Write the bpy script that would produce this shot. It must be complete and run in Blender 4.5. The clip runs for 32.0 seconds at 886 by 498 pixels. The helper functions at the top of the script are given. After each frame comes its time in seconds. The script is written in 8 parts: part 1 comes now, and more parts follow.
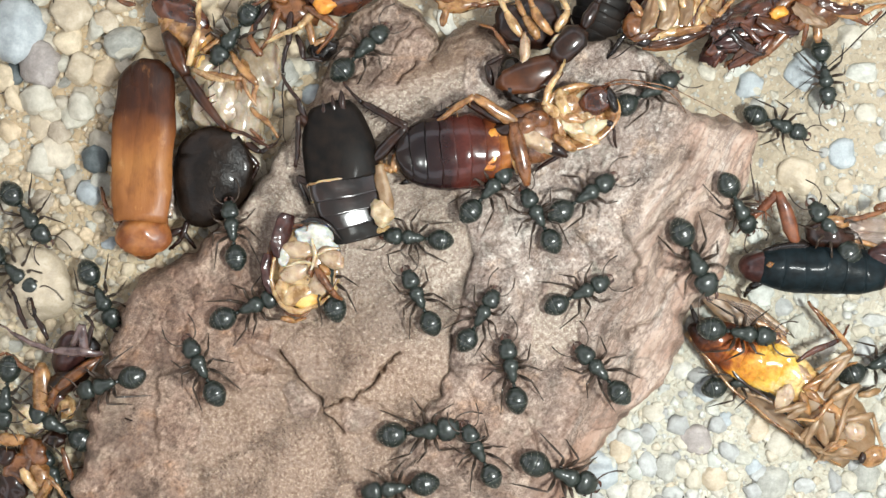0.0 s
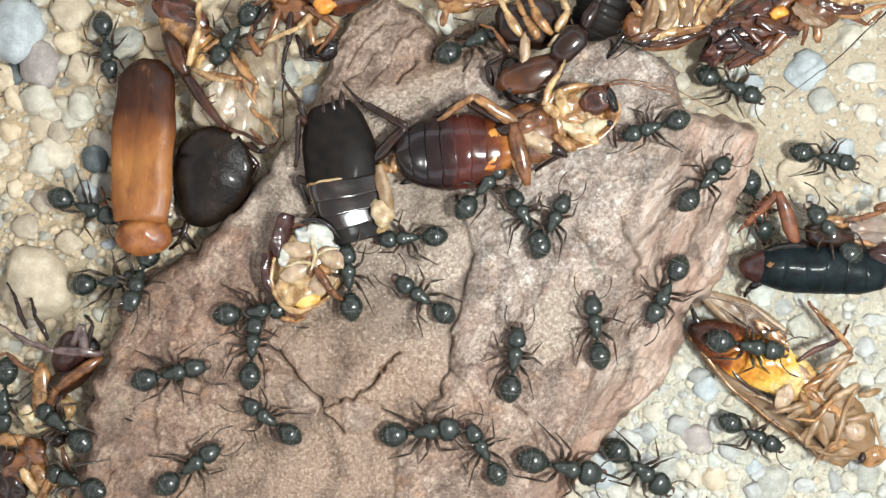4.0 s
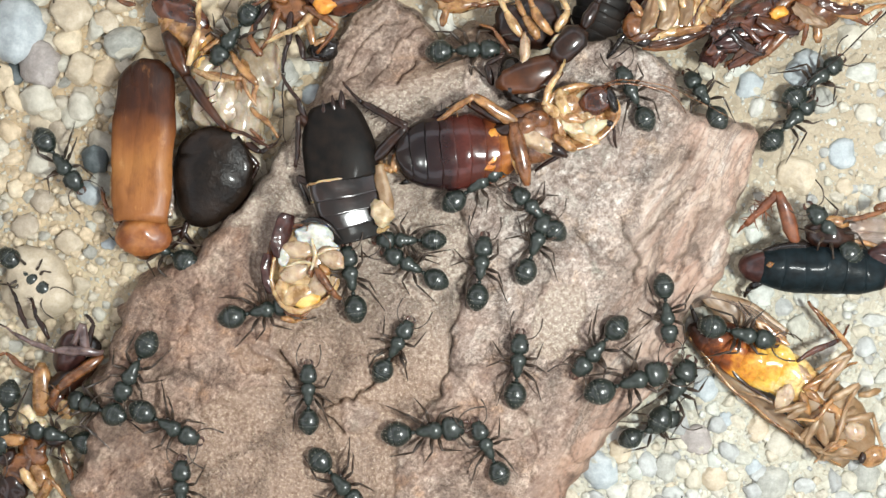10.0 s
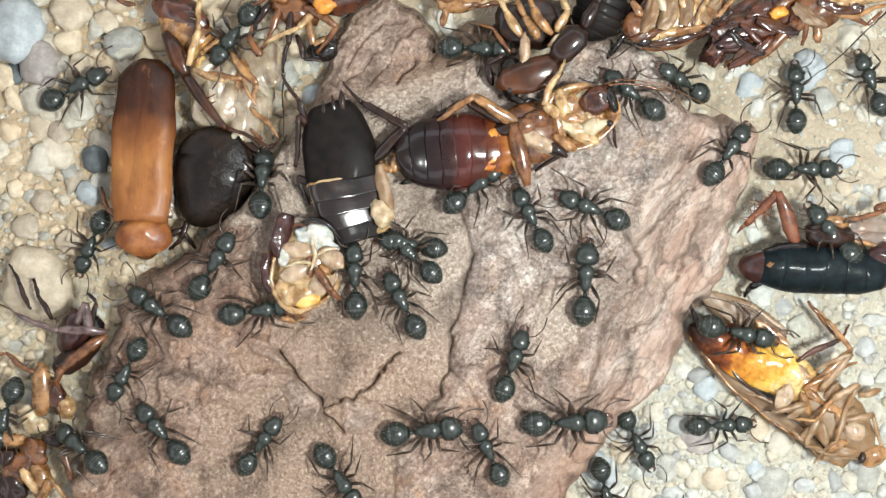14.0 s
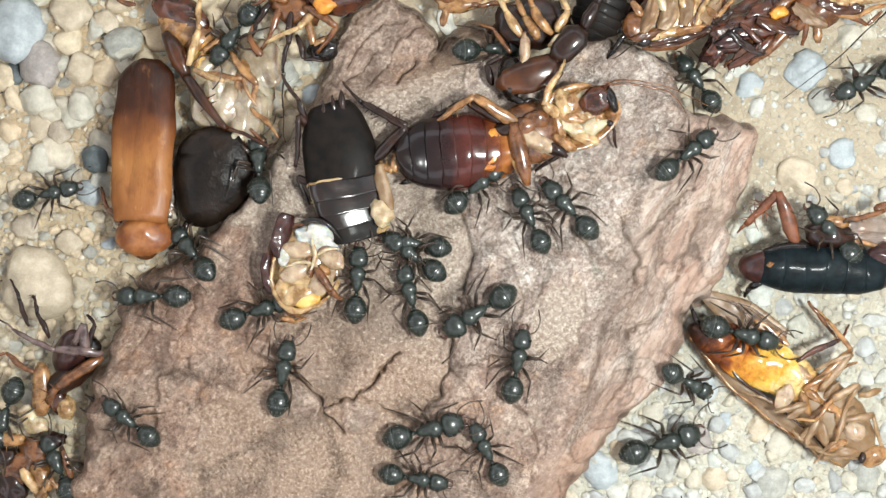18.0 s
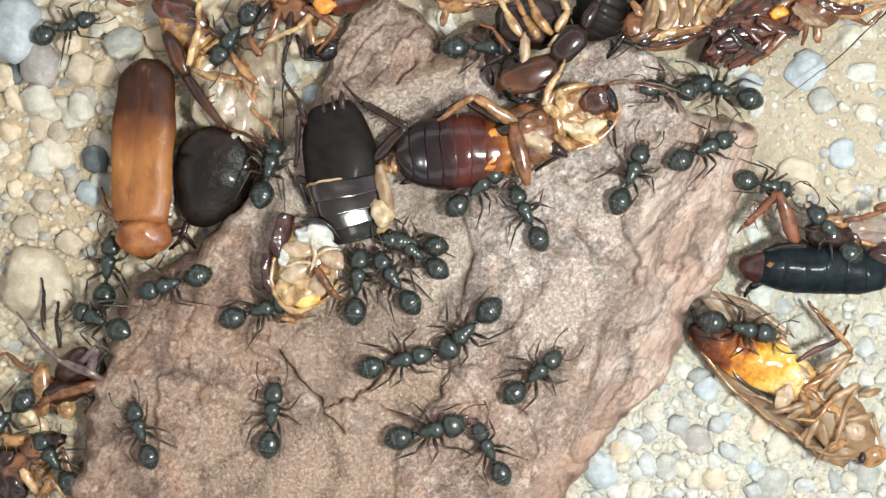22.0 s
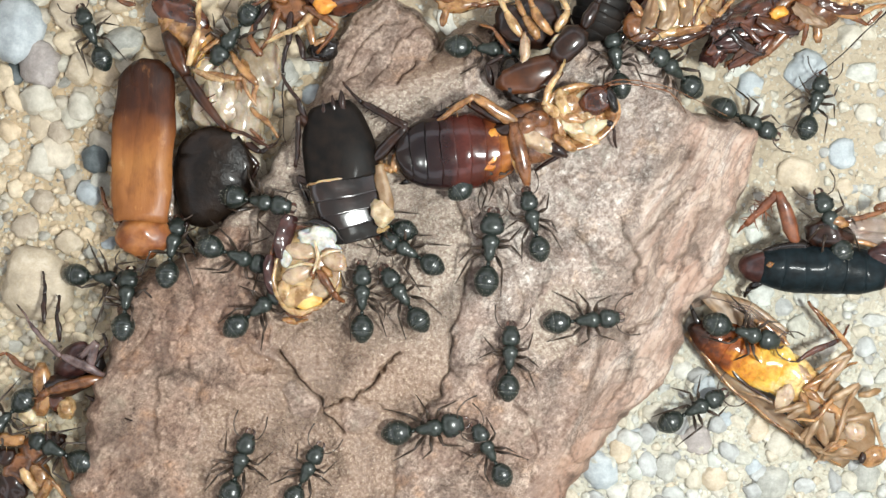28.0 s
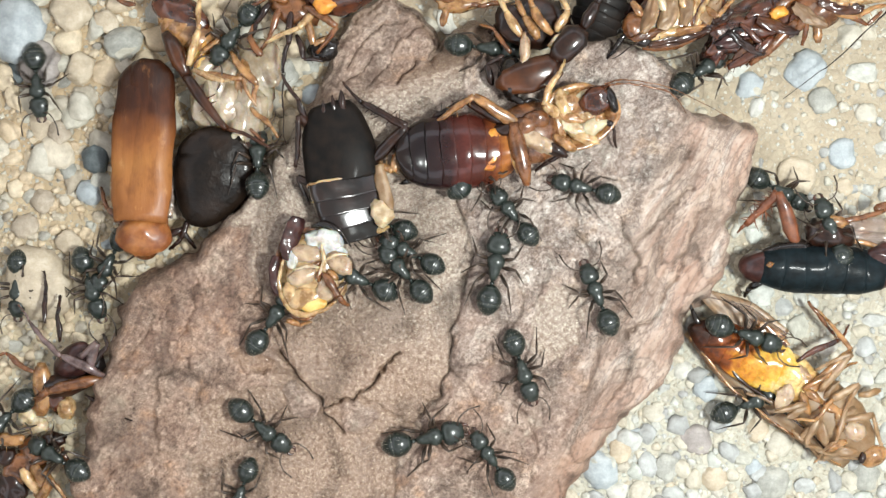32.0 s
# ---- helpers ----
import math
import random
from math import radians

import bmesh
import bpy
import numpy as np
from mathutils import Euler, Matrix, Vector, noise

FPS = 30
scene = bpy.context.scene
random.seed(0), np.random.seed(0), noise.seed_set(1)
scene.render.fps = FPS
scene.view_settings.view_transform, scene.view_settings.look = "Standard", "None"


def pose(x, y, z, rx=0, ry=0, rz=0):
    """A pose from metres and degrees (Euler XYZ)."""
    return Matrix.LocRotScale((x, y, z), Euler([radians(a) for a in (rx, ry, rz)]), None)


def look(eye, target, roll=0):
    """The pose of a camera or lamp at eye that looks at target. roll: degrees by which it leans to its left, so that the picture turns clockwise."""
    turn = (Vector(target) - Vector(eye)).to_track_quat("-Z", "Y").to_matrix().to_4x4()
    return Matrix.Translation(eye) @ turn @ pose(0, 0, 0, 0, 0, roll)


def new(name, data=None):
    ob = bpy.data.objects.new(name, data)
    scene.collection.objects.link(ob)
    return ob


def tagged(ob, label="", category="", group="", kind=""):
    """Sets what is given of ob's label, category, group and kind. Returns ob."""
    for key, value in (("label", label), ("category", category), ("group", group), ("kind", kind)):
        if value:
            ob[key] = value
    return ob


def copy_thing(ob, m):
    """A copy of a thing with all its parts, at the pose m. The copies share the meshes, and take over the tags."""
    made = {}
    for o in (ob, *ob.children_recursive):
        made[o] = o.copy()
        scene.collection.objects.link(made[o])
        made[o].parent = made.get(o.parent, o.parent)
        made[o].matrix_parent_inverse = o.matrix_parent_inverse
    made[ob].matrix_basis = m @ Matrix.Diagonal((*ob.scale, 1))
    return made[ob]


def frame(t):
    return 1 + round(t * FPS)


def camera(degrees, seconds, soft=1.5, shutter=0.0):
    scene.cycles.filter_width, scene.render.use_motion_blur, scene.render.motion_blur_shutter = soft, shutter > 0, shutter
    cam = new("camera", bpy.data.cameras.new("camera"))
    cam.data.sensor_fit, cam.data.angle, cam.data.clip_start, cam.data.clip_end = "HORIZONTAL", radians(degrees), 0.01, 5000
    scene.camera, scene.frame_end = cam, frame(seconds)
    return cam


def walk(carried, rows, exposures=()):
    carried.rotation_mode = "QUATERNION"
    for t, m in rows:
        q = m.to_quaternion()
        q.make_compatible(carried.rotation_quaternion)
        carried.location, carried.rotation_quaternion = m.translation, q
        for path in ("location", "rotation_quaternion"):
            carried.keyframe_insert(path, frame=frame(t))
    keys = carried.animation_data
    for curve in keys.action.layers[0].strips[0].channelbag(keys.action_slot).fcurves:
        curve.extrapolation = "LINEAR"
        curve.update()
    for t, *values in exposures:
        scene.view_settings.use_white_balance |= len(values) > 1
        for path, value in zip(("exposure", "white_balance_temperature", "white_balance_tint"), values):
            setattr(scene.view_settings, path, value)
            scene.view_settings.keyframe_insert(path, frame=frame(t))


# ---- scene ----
MM = 0.001
cam = camera(40, 32.0, soft=1.45, shutter=0.5)
walk(cam, [(0.0, pose(0, 0, 0.1591)), (32.0, pose(0, 0, 0.1591))], exposures=[(0.0, 0.0), (32.0, 0.0)])


def mm(x, y, z, rx=0, ry=0, rz=0):
    """A pose from millimetres and degrees."""
    return pose(x * MM, y * MM, z * MM, rx, ry, rz)


# ---- light: one hand-held torch beside the lens, and the dim room ----
world = bpy.data.worlds.new("world")
scene.world = world
world.use_nodes = True
world.node_tree.nodes["Background"].inputs[0].default_value = (0.85, 0.87, 0.93, 1)
world.node_tree.nodes["Background"].inputs[1].default_value = 2.35

torch = bpy.data.lights.new("torch", "AREA")
torch.shape, torch.size, torch.size_y, torch.energy = "RECTANGLE", 0.024, 0.02, 0.545
torch.color = (0.925, 0.975, 0.945)
torch_ob = new("torch", torch)
torch_ob.matrix_world = look((0.074, -0.018, 0.178), (0.008, 0.0, 0.0))


# ---- materials ----
def nodes_of(name):
    m = bpy.data.materials.new(name)
    m.use_nodes = True
    nt = m.node_tree
    return m, nt, nt.nodes["Principled BSDF"]


def add(nt, kind, **values):
    n = nt.nodes.new(kind)
    for key, value in values.items():
        n.inputs[key.replace("_", " ")].default_value = value
    return n


def ramp(nt, fac, stops):
    n = nt.nodes.new("ShaderNodeValToRGB")
    e = n.color_ramp.elements
    e[0].position, e[0].color = stops[0][0], (*stops[0][1], 1)
    e[1].position, e[1].color = stops[-1][0], (*stops[-1][1], 1)
    for p, c in stops[1:-1]:
        s = e.new(p)
        s.color = (*c, 1)
    nt.links.new(fac, n.inputs[0])
    return n.outputs[0]


def grain(nt, scale, detail=5.0, rough=0.6, stretch=(1, 1, 1), along=None):
    """Noise in object space; scale is in cycles a millimetre. along: degrees in which it is drawn out fourfold."""
    co = nt.nodes.new("ShaderNodeTexCoord")
    mp = nt.nodes.new("ShaderNodeMapping")
    mp.inputs["Scale"].default_value = stretch
    if along is not None:
        mp.vector_type = "TEXTURE"
        mp.inputs["Scale"].default_value, mp.inputs["Rotation"].default_value = (4, 1, 1), (0, 0, radians(along))
    nt.links.new(co.outputs["Object"], mp.inputs[0])
    n = add(nt, "ShaderNodeTexNoise", Scale=scale / MM, Detail=detail, Roughness=rough)
    nt.links.new(mp.outputs[0], n.inputs[0])
    return n.outputs[0]


def bump(nt, bsdf, height, strength, depth):
    b = add(nt, "ShaderNodeBump", Strength=strength, Distance=depth * MM)
    nt.links.new(height, b.inputs["Height"])
    nt.links.new(b.outputs[0], bsdf.inputs["Normal"])


def mix(nt, fac, a, b, kind="MIX"):
    n = nt.nodes.new("ShaderNodeMix")
    n.data_type, n.blend_type = "RGBA", kind
    for socket, value in ((n.inputs[0], fac), (n.inputs[6], a), (n.inputs[7], b)):
        if isinstance(value, (int, float)):
            socket.default_value = value
        elif isinstance(value, tuple):
            socket.default_value = (*value, 1)
        else:
            nt.links.new(value, socket)
    return n.outputs[2]


def chitin(name, dark, light, rough=0.28, scale=0.5, flesh=0.0, coat=0.4, clear=0.0, relief=0.25, pores=6.0, deep=0.05, shine=0.35, film=0.13):
    """Insect shell: two pigments in patches, fine pores, a waxy gloss that wears unevenly."""
    m, nt, b = nodes_of(name)
    patches = grain(nt, scale, 4, 0.6)
    fine = grain(nt, pores, 3, 0.6)
    col = ramp(nt, patches, [(0.36, dark), (0.66, light)])
    nt.links.new(col, b.inputs["Base Color"])
    r = nt.nodes.new("ShaderNodeMapRange")
    r.inputs["To Min"].default_value, r.inputs["To Max"].default_value = rough * 0.7, rough * 1.5
    nt.links.new(patches, r.inputs[0])
    nt.links.new(r.outputs[0], b.inputs["Roughness"])
    b.inputs["Coat Weight"].default_value, b.inputs["Coat Roughness"].default_value = coat, film
    b.inputs["Specular IOR Level"].default_value = shine
    if flesh:
        b.inputs["Subsurface Weight"].default_value = flesh
        b.inputs["Subsurface Radius"].default_value = (1.6 * MM, 0.8 * MM, 0.3 * MM)
        b.inputs["Subsurface Scale"].default_value = 1.0
    if clear:
        b.inputs["Transmission Weight"].default_value = clear
    bump(nt, b, fine, relief, deep)
    return m


def banded(name, dark, light, period, axis_scale):
    """Ant's gaster: black plates with paler, finely haired hind margins."""
    m, nt, b = nodes_of(name)
    co = nt.nodes.new("ShaderNodeTexCoord")
    w = add(nt, "ShaderNodeTexWave", Scale=period / MM, Distortion=0.6, Detail=2.0)
    w.wave_type, w.bands_direction, w.wave_profile = "BANDS", "X", "SAW"
    nt.links.new(co.outputs["Object"], w.inputs[0])
    col = ramp(nt, w.outputs[1], [(0.0, dark), (0.90, dark), (0.96, light), (1.0, dark)])
    nt.links.new(col, b.inputs["Base Color"])
    hair = grain(nt, 9.0, 2, 0.6, axis_scale)
    rr = ramp(nt, w.outputs[1], [(0.0, (0.26,) * 3), (0.8, (0.34,) * 3), (1.0, (0.55,) * 3)])
    nt.links.new(rr, b.inputs["Roughness"])
    b.inputs["Coat Weight"].default_value, b.inputs["Coat Roughness"].default_value = 1.0, 0.25
    b.inputs["Specular IOR Level"].default_value = 0.12
    bump(nt, b, hair, 0.25, 0.03)
    return m


BLACK = chitin("black_chitin", (0.009, 0.013, 0.0108), (0.022, 0.029, 0.024), 0.45, 0.9, coat=0.9, relief=0.25, film=0.26, shine=0.12)
GASTER = banded("banded_black_chitin", (0.010, 0.0148, 0.012), (0.032, 0.038, 0.031), 0.155, (1, 3, 3))
BRISTLE = chitin("pale_bristle", (0.16, 0.15, 0.12), (0.34, 0.32, 0.26), 0.3, 0.9)
LIMB = chitin("dark_limb_chitin", (0.012, 0.010, 0.008), (0.055, 0.034, 0.022), 0.36, 0.9)
JAW = chitin("dark_red_mandible", (0.02, 0.008, 0.005), (0.06, 0.02, 0.01), 0.3, 1.0)

PITCH = chitin("pitch_black_shell", (0.004, 0.0035, 0.0035), (0.013, 0.008, 0.006), 0.25, 0.5, coat=0.9, relief=0.25, shine=0.1)
UMBER = chitin("dark_umber_shell", (0.006, 0.0032, 0.0025), (0.030, 0.011, 0.006), 0.3, 0.6, coat=0.7, relief=0.35, shine=0.12)
OXBLOOD = chitin("dark_red_shell", (0.018, 0.005, 0.003), (0.10, 0.028, 0.011), 0.2, 0.6, 0.15, 0.8)
RUST = chitin("rust_brown_shell", (0.055, 0.019, 0.007), (0.20, 0.078, 0.026), 0.25, 0.6, 0.25, 0.6)
AMBER = chitin("amber_chitin", (0.12, 0.052, 0.017), (0.38, 0.20, 0.08), 0.25, 0.7, 0.35, 0.6)
HONEY = chitin("honey_chitin", (0.20, 0.105, 0.04), (0.54, 0.37, 0.19), 0.26, 0.7, 0.4, 0.6)
ORANGE = chitin("orange_membrane", (0.36, 0.10, 0.012), (0.68, 0.31, 0.045), 0.36, 0.55, 0.4, 0.35, relief=0.6, pores=1.2, deep=0.15)
YOLK = chitin("yellow_fat_body", (0.46, 0.22, 0.03), (0.70, 0.47, 0.17), 0.42, 0.5, 0.5, 0.25, relief=0.6, pores=1.2, deep=0.15)
CREAM = chitin("cream_flesh", (0.30, 0.21, 0.12), (0.62, 0.51, 0.35), 0.25, 0.6, 0.5, 0.7)
WAX = chitin("waxy_white_tissue", (0.34, 0.32, 0.28), (0.62, 0.62, 0.58), 0.25, 0.7, 0.5, 0.7)
OLIVE = chitin("olive_tissue", (0.22, 0.17, 0.10), (0.50, 0.42, 0.28), 0.3, 0.4, 0.4)
MEMBRANE = chitin("clear_wing_membrane", (0.70, 0.52, 0.42), (0.86, 0.76, 0.72), 0.2, 0.5, 0.0, 0.2, 0.93)
CRUMPLED = chitin("crumpled_black_shell", (0.004, 0.0035, 0.0035), (0.018, 0.009, 0.007), 0.2, 0.5, coat=1.0, relief=0.6, pores=0.5, deep=0.2, shine=0.12, film=0.17)
AMBERWING = chitin("amber_wing_membrane", (0.40, 0.23, 0.11), (0.72, 0.52, 0.32), 0.4, 0.5, 0.0, 0.02, 0.8, shine=0.2)
GLASSY = chitin("glassy_pale_chitin", (0.42, 0.235, 0.10), (0.72, 0.52, 0.32), 0.36, 0.7, 0.0, 0.08, 0.72)
BEIGE = chitin("beige_muscle", (0.24, 0.155, 0.095), (0.46, 0.35, 0.24), 0.26, 0.6, 0.4, 0.6)
GUT = chitin("wet_pale_insides", (0.36, 0.27, 0.17), (0.70, 0.58, 0.43), 0.12, 0.4, 0.3, 1.0, 0.4, relief=0.9, pores=0.45, deep=0.5, film=0.07)
MAUVE = chitin("mauve_brown_shell", (0.045, 0.024, 0.022), (0.15, 0.098, 0.09), 0.22, 0.8, 0.1, 0.9)
PLUM = chitin("plum_brown_shell", (0.018, 0.007, 0.007), (0.055, 0.020, 0.016), 0.35, 0.7, 0.0, 0.6, relief=0.5, pores=2.0, deep=0.1, shine=0.12)


CHESTNUT = chitin("chestnut_shell", (0.014, 0.005, 0.003), (0.085, 0.027, 0.009), 0.3, 0.22, 0.1, 0.7, shine=0.15)
BRICK = chitin("brick_red_shell", (0.07, 0.022, 0.010), (0.20, 0.068, 0.030), 0.35, 0.5, 0.1, 0.4)
REDDISH = chitin("reddish_amber_shell", (0.16, 0.048, 0.014), (0.36, 0.14, 0.042), 0.32, 0.5, 0.2, 0.3)
DUSK = chitin("dark_brown_wet_shell", (0.004, 0.0025, 0.0015), (0.016, 0.008, 0.004), 0.42, 0.3, coat=0.12, relief=0.8, pores=0.8, deep=0.3, shine=0.2)


def graded(name, a, b, stops, rough=0.25, coat=0.7, flesh=0.2, wander=0.25, deep=0.12):
    """Shell whose pigment changes along the body, from a to b (millimetres from the thing's base), with a wandering border."""
    m, nt, bs = nodes_of(name)
    a, b = Vector(a) * MM, Vector(b) * MM
    d = (b - a) / (b - a).length_squared
    co = nt.nodes.new("ShaderNodeTexCoord")
    dot = add(nt, "ShaderNodeVectorMath")
    dot.operation = "DOT_PRODUCT"
    nt.links.new(co.outputs["Object"], dot.inputs[0])
    dot.inputs[1].default_value = d
    ad = add(nt, "ShaderNodeMath")
    ad.operation = "MULTIPLY_ADD"
    patches = grain(nt, 0.32, 5, 0.65)
    nt.links.new(patches, ad.inputs[0])
    ad.inputs[1].default_value = wander
    sb = add(nt, "ShaderNodeMath")
    nt.links.new(dot.outputs["Value"], sb.inputs[0])
    sb.inputs[1].default_value = -a.dot(d) - wander / 2
    nt.links.new(sb.outputs[0], ad.inputs[2])
    col = ramp(nt, ad.outputs[0], stops)
    fine = grain(nt, 1.6, 4, 0.65)
    col = mix(nt, 0.6, col, ramp(nt, fine, [(0.3, (0.6, 0.55, 0.5)), (0.7, (1.3, 1.3, 1.3))]), "MULTIPLY")
    nt.links.new(col, bs.inputs["Base Color"])
    bs.inputs["Roughness"].default_value = rough
    bs.inputs["Coat Weight"].default_value, bs.inputs["Coat Roughness"].default_value = coat, 0.12
    bs.inputs["Specular IOR Level"].default_value = 0.1
    if flesh:
        bs.inputs["Subsurface Weight"].default_value = flesh
        bs.inputs["Subsurface Radius"].default_value = (1.6 * MM, 0.8 * MM, 0.3 * MM)
        bs.inputs["Subsurface Scale"].default_value = 1.0
    bump(nt, bs, mix(nt, 0.5, fine, patches), 0.6 if deep > .2 else 0.4, deep)
    return m


BELLY = graded("dark_red_banded_belly", (-12.6, -2.0, 3), (2.0, -1.2, 2), [(0.0, (0.010, 0.005, 0.004)), (0.22, (0.007, 0.004, 0.005)), (0.45, (0.020, 0.006, 0.006)), (0.58, (0.065, 0.014, 0.010)), (0.72, (0.045, 0.010, 0.006)), (0.82, (0.13, 0.034, 0.011)), (0.93, (0.26, 0.09, 0.016)), (1.0, (0.10, 0.030, 0.010))], 0.25, 0.6, 0.1, 0.3)
BURST = graded("burst_yellow_belly", (-13.5, 6.9, 2), (2.2, -1.1, 2), [(0.0, (0.018, 0.007, 0.004)), (0.18, (0.05, 0.014, 0.006)), (0.36, (0.22, 0.055, 0.009)), (0.5, (0.46, 0.19, 0.020)), (0.68, (0.55, 0.33, 0.06)), (0.80, (0.56, 0.42, 0.19)), (0.9, (0.42, 0.24, 0.08)), (1.0, (0.26, 0.13, 0.055))], 0.42, 0.3, 0.25, 1.0, 0.5)


def tegmen():
    """Leathery tan forewing: brown towards its tip, long fine veins."""
    m, nt, b = nodes_of("tan_wing_cover")
    co = nt.nodes.new("ShaderNodeTexCoord")
    sx = nt.nodes.new("ShaderNodeSeparateXYZ")
    nt.links.new(co.outputs["Object"], sx.inputs[0])
    veins = grain(nt, 0.75, 5, 0.65, (0.12, 1.3, 1))
    warp = grain(nt, 0.22, 3, 0.5)
    ad = add(nt, "ShaderNodeMath")
    ad.operation = "MULTIPLY_ADD"
    nt.links.new(warp, ad.inputs[0])
    ad.inputs[1].default_value = 0.006
    nt.links.new(sx.outputs[0], ad.inputs[2])
    rg = nt.nodes.new("ShaderNodeMapRange")
    for key, value in (("From Min", 0.016), ("From Max", -0.002)):
        rg.inputs[key].default_value = value
    nt.links.new(ad.outputs[0], rg.inputs[0])
    base = ramp(nt, rg.outputs[0], [(0.0, (0.022, 0.008, 0.004)), (0.34, (0.06, 0.019, 0.007)), (0.56, (0.27, 0.10, 0.028)), (0.75, (0.36, 0.155, 0.046)), (1.0, (0.30, 0.12, 0.038))])
    col = mix(nt, ramp(nt, veins, [(0.35, (0.0,) * 3), (0.7, (0.25,) * 3)]), base, (0.24, 0.085, 0.022))
    blot = grain(nt, 0.35, 5, 0.7, (0.6, 1.2, 1))
    col = mix(nt, ramp(nt, blot, [(0.50, (0.0,) * 3), (0.66, (0.55,) * 3)]), col, (0.15, 0.05, 0.016))
    col = mix(nt, ramp(nt, blot, [(0.3, (0.5,) * 3), (0.42, (0.0,) * 3)]), col, (0.55, 0.30, 0.12))
    col = mix(nt, 1.0, col, ramp(nt, rg.outputs[0], [(0.0, (0.46, 0.36, 0.29)), (0.34, (0.54, 0.43, 0.36)), (0.62, (0.86, 0.84, 0.82)), (1.0, (0.82, 0.76, 0.72))]), "MULTIPLY")
    nt.links.new(col, b.inputs["Base Color"])
    b.inputs["Roughness"].default_value = 0.45
    b.inputs["Coat Weight"].default_value, b.inputs["Coat Roughness"].default_value = 0.06, 0.25
    b.inputs["Specular IOR Level"].default_value = 0.25
    bump(nt, b, veins, 0.6, 0.22)
    return m


TEGMEN = tegmen()


def bark_material():
    m, nt, b = nodes_of("pine_bark")

    def attr(name):
        n = nt.nodes.new("ShaderNodeAttribute")
        n.attribute_name = name
        return n.outputs["Fac"]

    def times(x, y):
        n = add(nt, "ShaderNodeMath")
        n.operation = "MULTIPLY"
        nt.links.new(x, n.inputs[0])
        if isinstance(y, float):
            n.inputs[1].default_value = y
        else:
            nt.links.new(y, n.inputs[1])
        return n.outputs[0]

    corky, strata, red, tone, edge = (attr(k) for k in ("corky", "strata", "red", "tone", "edge"))
    wide = grain(nt, 0.07, 4, 0.6)
    mid = grain(nt, 0.2, 7, 0.66)
    fine = grain(nt, 0.9, 6, 0.75)
    streak = grain(nt, 0.42, 7, 0.7, along=58)
    vein = grain(nt, 0.2, 6, 0.62, along=62)
    grit = grain(nt, 2.1, 3, 0.7)
    spark = grain(nt, 3.4, 1, 0.5)
    # smooth skin: soft mottling
    skin = ramp(nt, mid, [(0.30, (0.300, 0.222, 0.182)), (0.44, (0.372, 0.290, 0.248)), (0.56, (0.425, 0.348, 0.305)), (0.70, (0.53, 0.455, 0.405))])
    skin = mix(nt, ramp(nt, fine, [(0.36, (0.75,) * 3), (0.48, (0.0,) * 3)]), skin, (0.25, 0.18, 0.145))
    skin = mix(nt, ramp(nt, fine, [(0.54, (0.0,) * 3), (0.66, (0.75,) * 3)]), skin, (0.60, 0.535, 0.48))
    skin = mix(nt, ramp(nt, wide, [(0.50, (0.0,) * 3), (0.66, (0.45,) * 3)]), skin, (0.47, 0.325, 0.255))
    skin = mix(nt, ramp(nt, wide, [(0.33, (0.4,) * 3), (0.45, (0.0,) * 3)]), skin, (0.36, 0.315, 0.275))
    skin = mix(nt, ramp(nt, streak, [(0.36, (0.55,) * 3), (0.46, (0.0,) * 3)]), skin, (0.27, 0.185, 0.15))
    skin = mix(nt, ramp(nt, streak, [(0.55, (0.0,) * 3), (0.66, (0.55,) * 3)]), skin, (0.56, 0.47, 0.41))
    # ochre and grey-green stains
    stain, crumb = grain(nt, 0.28, 5, 0.7), grain(nt, 1.8, 5, 0.85)
    skin = mix(nt, ramp(nt, stain, [(0.55, (0.0,) * 3), (0.68, (0.6,) * 3)]), skin, (0.52, 0.345, 0.225))
    skin = mix(nt, ramp(nt, stain, [(0.32, (0.5,) * 3), (0.44, (0.0,) * 3)]), skin, (0.36, 0.345, 0.29))
    skin = mix(nt, 0.85, skin, ramp(nt, crumb, [(0.38, (0.52, 0.47, 0.45)), (0.5, (1.0, 1.0, 1.0)), (0.62, (1.42, 1.42, 1.42))]), "MULTIPLY")
    hair = grain(nt, 0.55, 9, 0.75, along=50)
    skin = mix(nt, ramp(nt, hair, [(0.486, (0.0,) * 3), (0.497, (0.85,) * 3), (0.503, (0.85,) * 3), (0.514, (0.0,) * 3)]), skin, (0.18, 0.115, 0.088))
    # layers that run out at the torn side
    lay = ramp(nt, streak, [(0.36, (0.265, 0.172, 0.130)), (0.45, (0.40, 0.285, 0.225)), (0.53, (0.51, 0.375, 0.305)), (0.60, (0.46, 0.375, 0.325)), (0.70, (0.68, 0.585, 0.52))])
    lay = mix(nt, ramp(nt, vein, [(0.42, (0.0,) * 3), (0.62, (0.65,) * 3)]), lay, (0.455, 0.295, 0.22))
    skin = mix(nt, strata, skin, lay)
    # each flake and layer has a tone of its own
    flake = ramp(nt, tone, [(0.0, (0.74, 0.65, 0.61)), (0.5, (1.0, 0.97, 0.95)), (1.0, (1.26, 1.24, 1.21))])
    band = ramp(nt, tone, [(0.0, (0.80, 0.64, 0.57)), (0.35, (1.0, 0.92, 0.88)), (0.65, (1.04, 1.05, 1.04)), (1.0, (1.25, 1.23, 1.20))])
    skin = mix(nt, 1.0, skin, mix(nt, strata, flake, band), "MULTIPLY")
    # shade at the ledge and layer steps, put into the colour as dark lines
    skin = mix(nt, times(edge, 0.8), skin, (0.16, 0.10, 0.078))
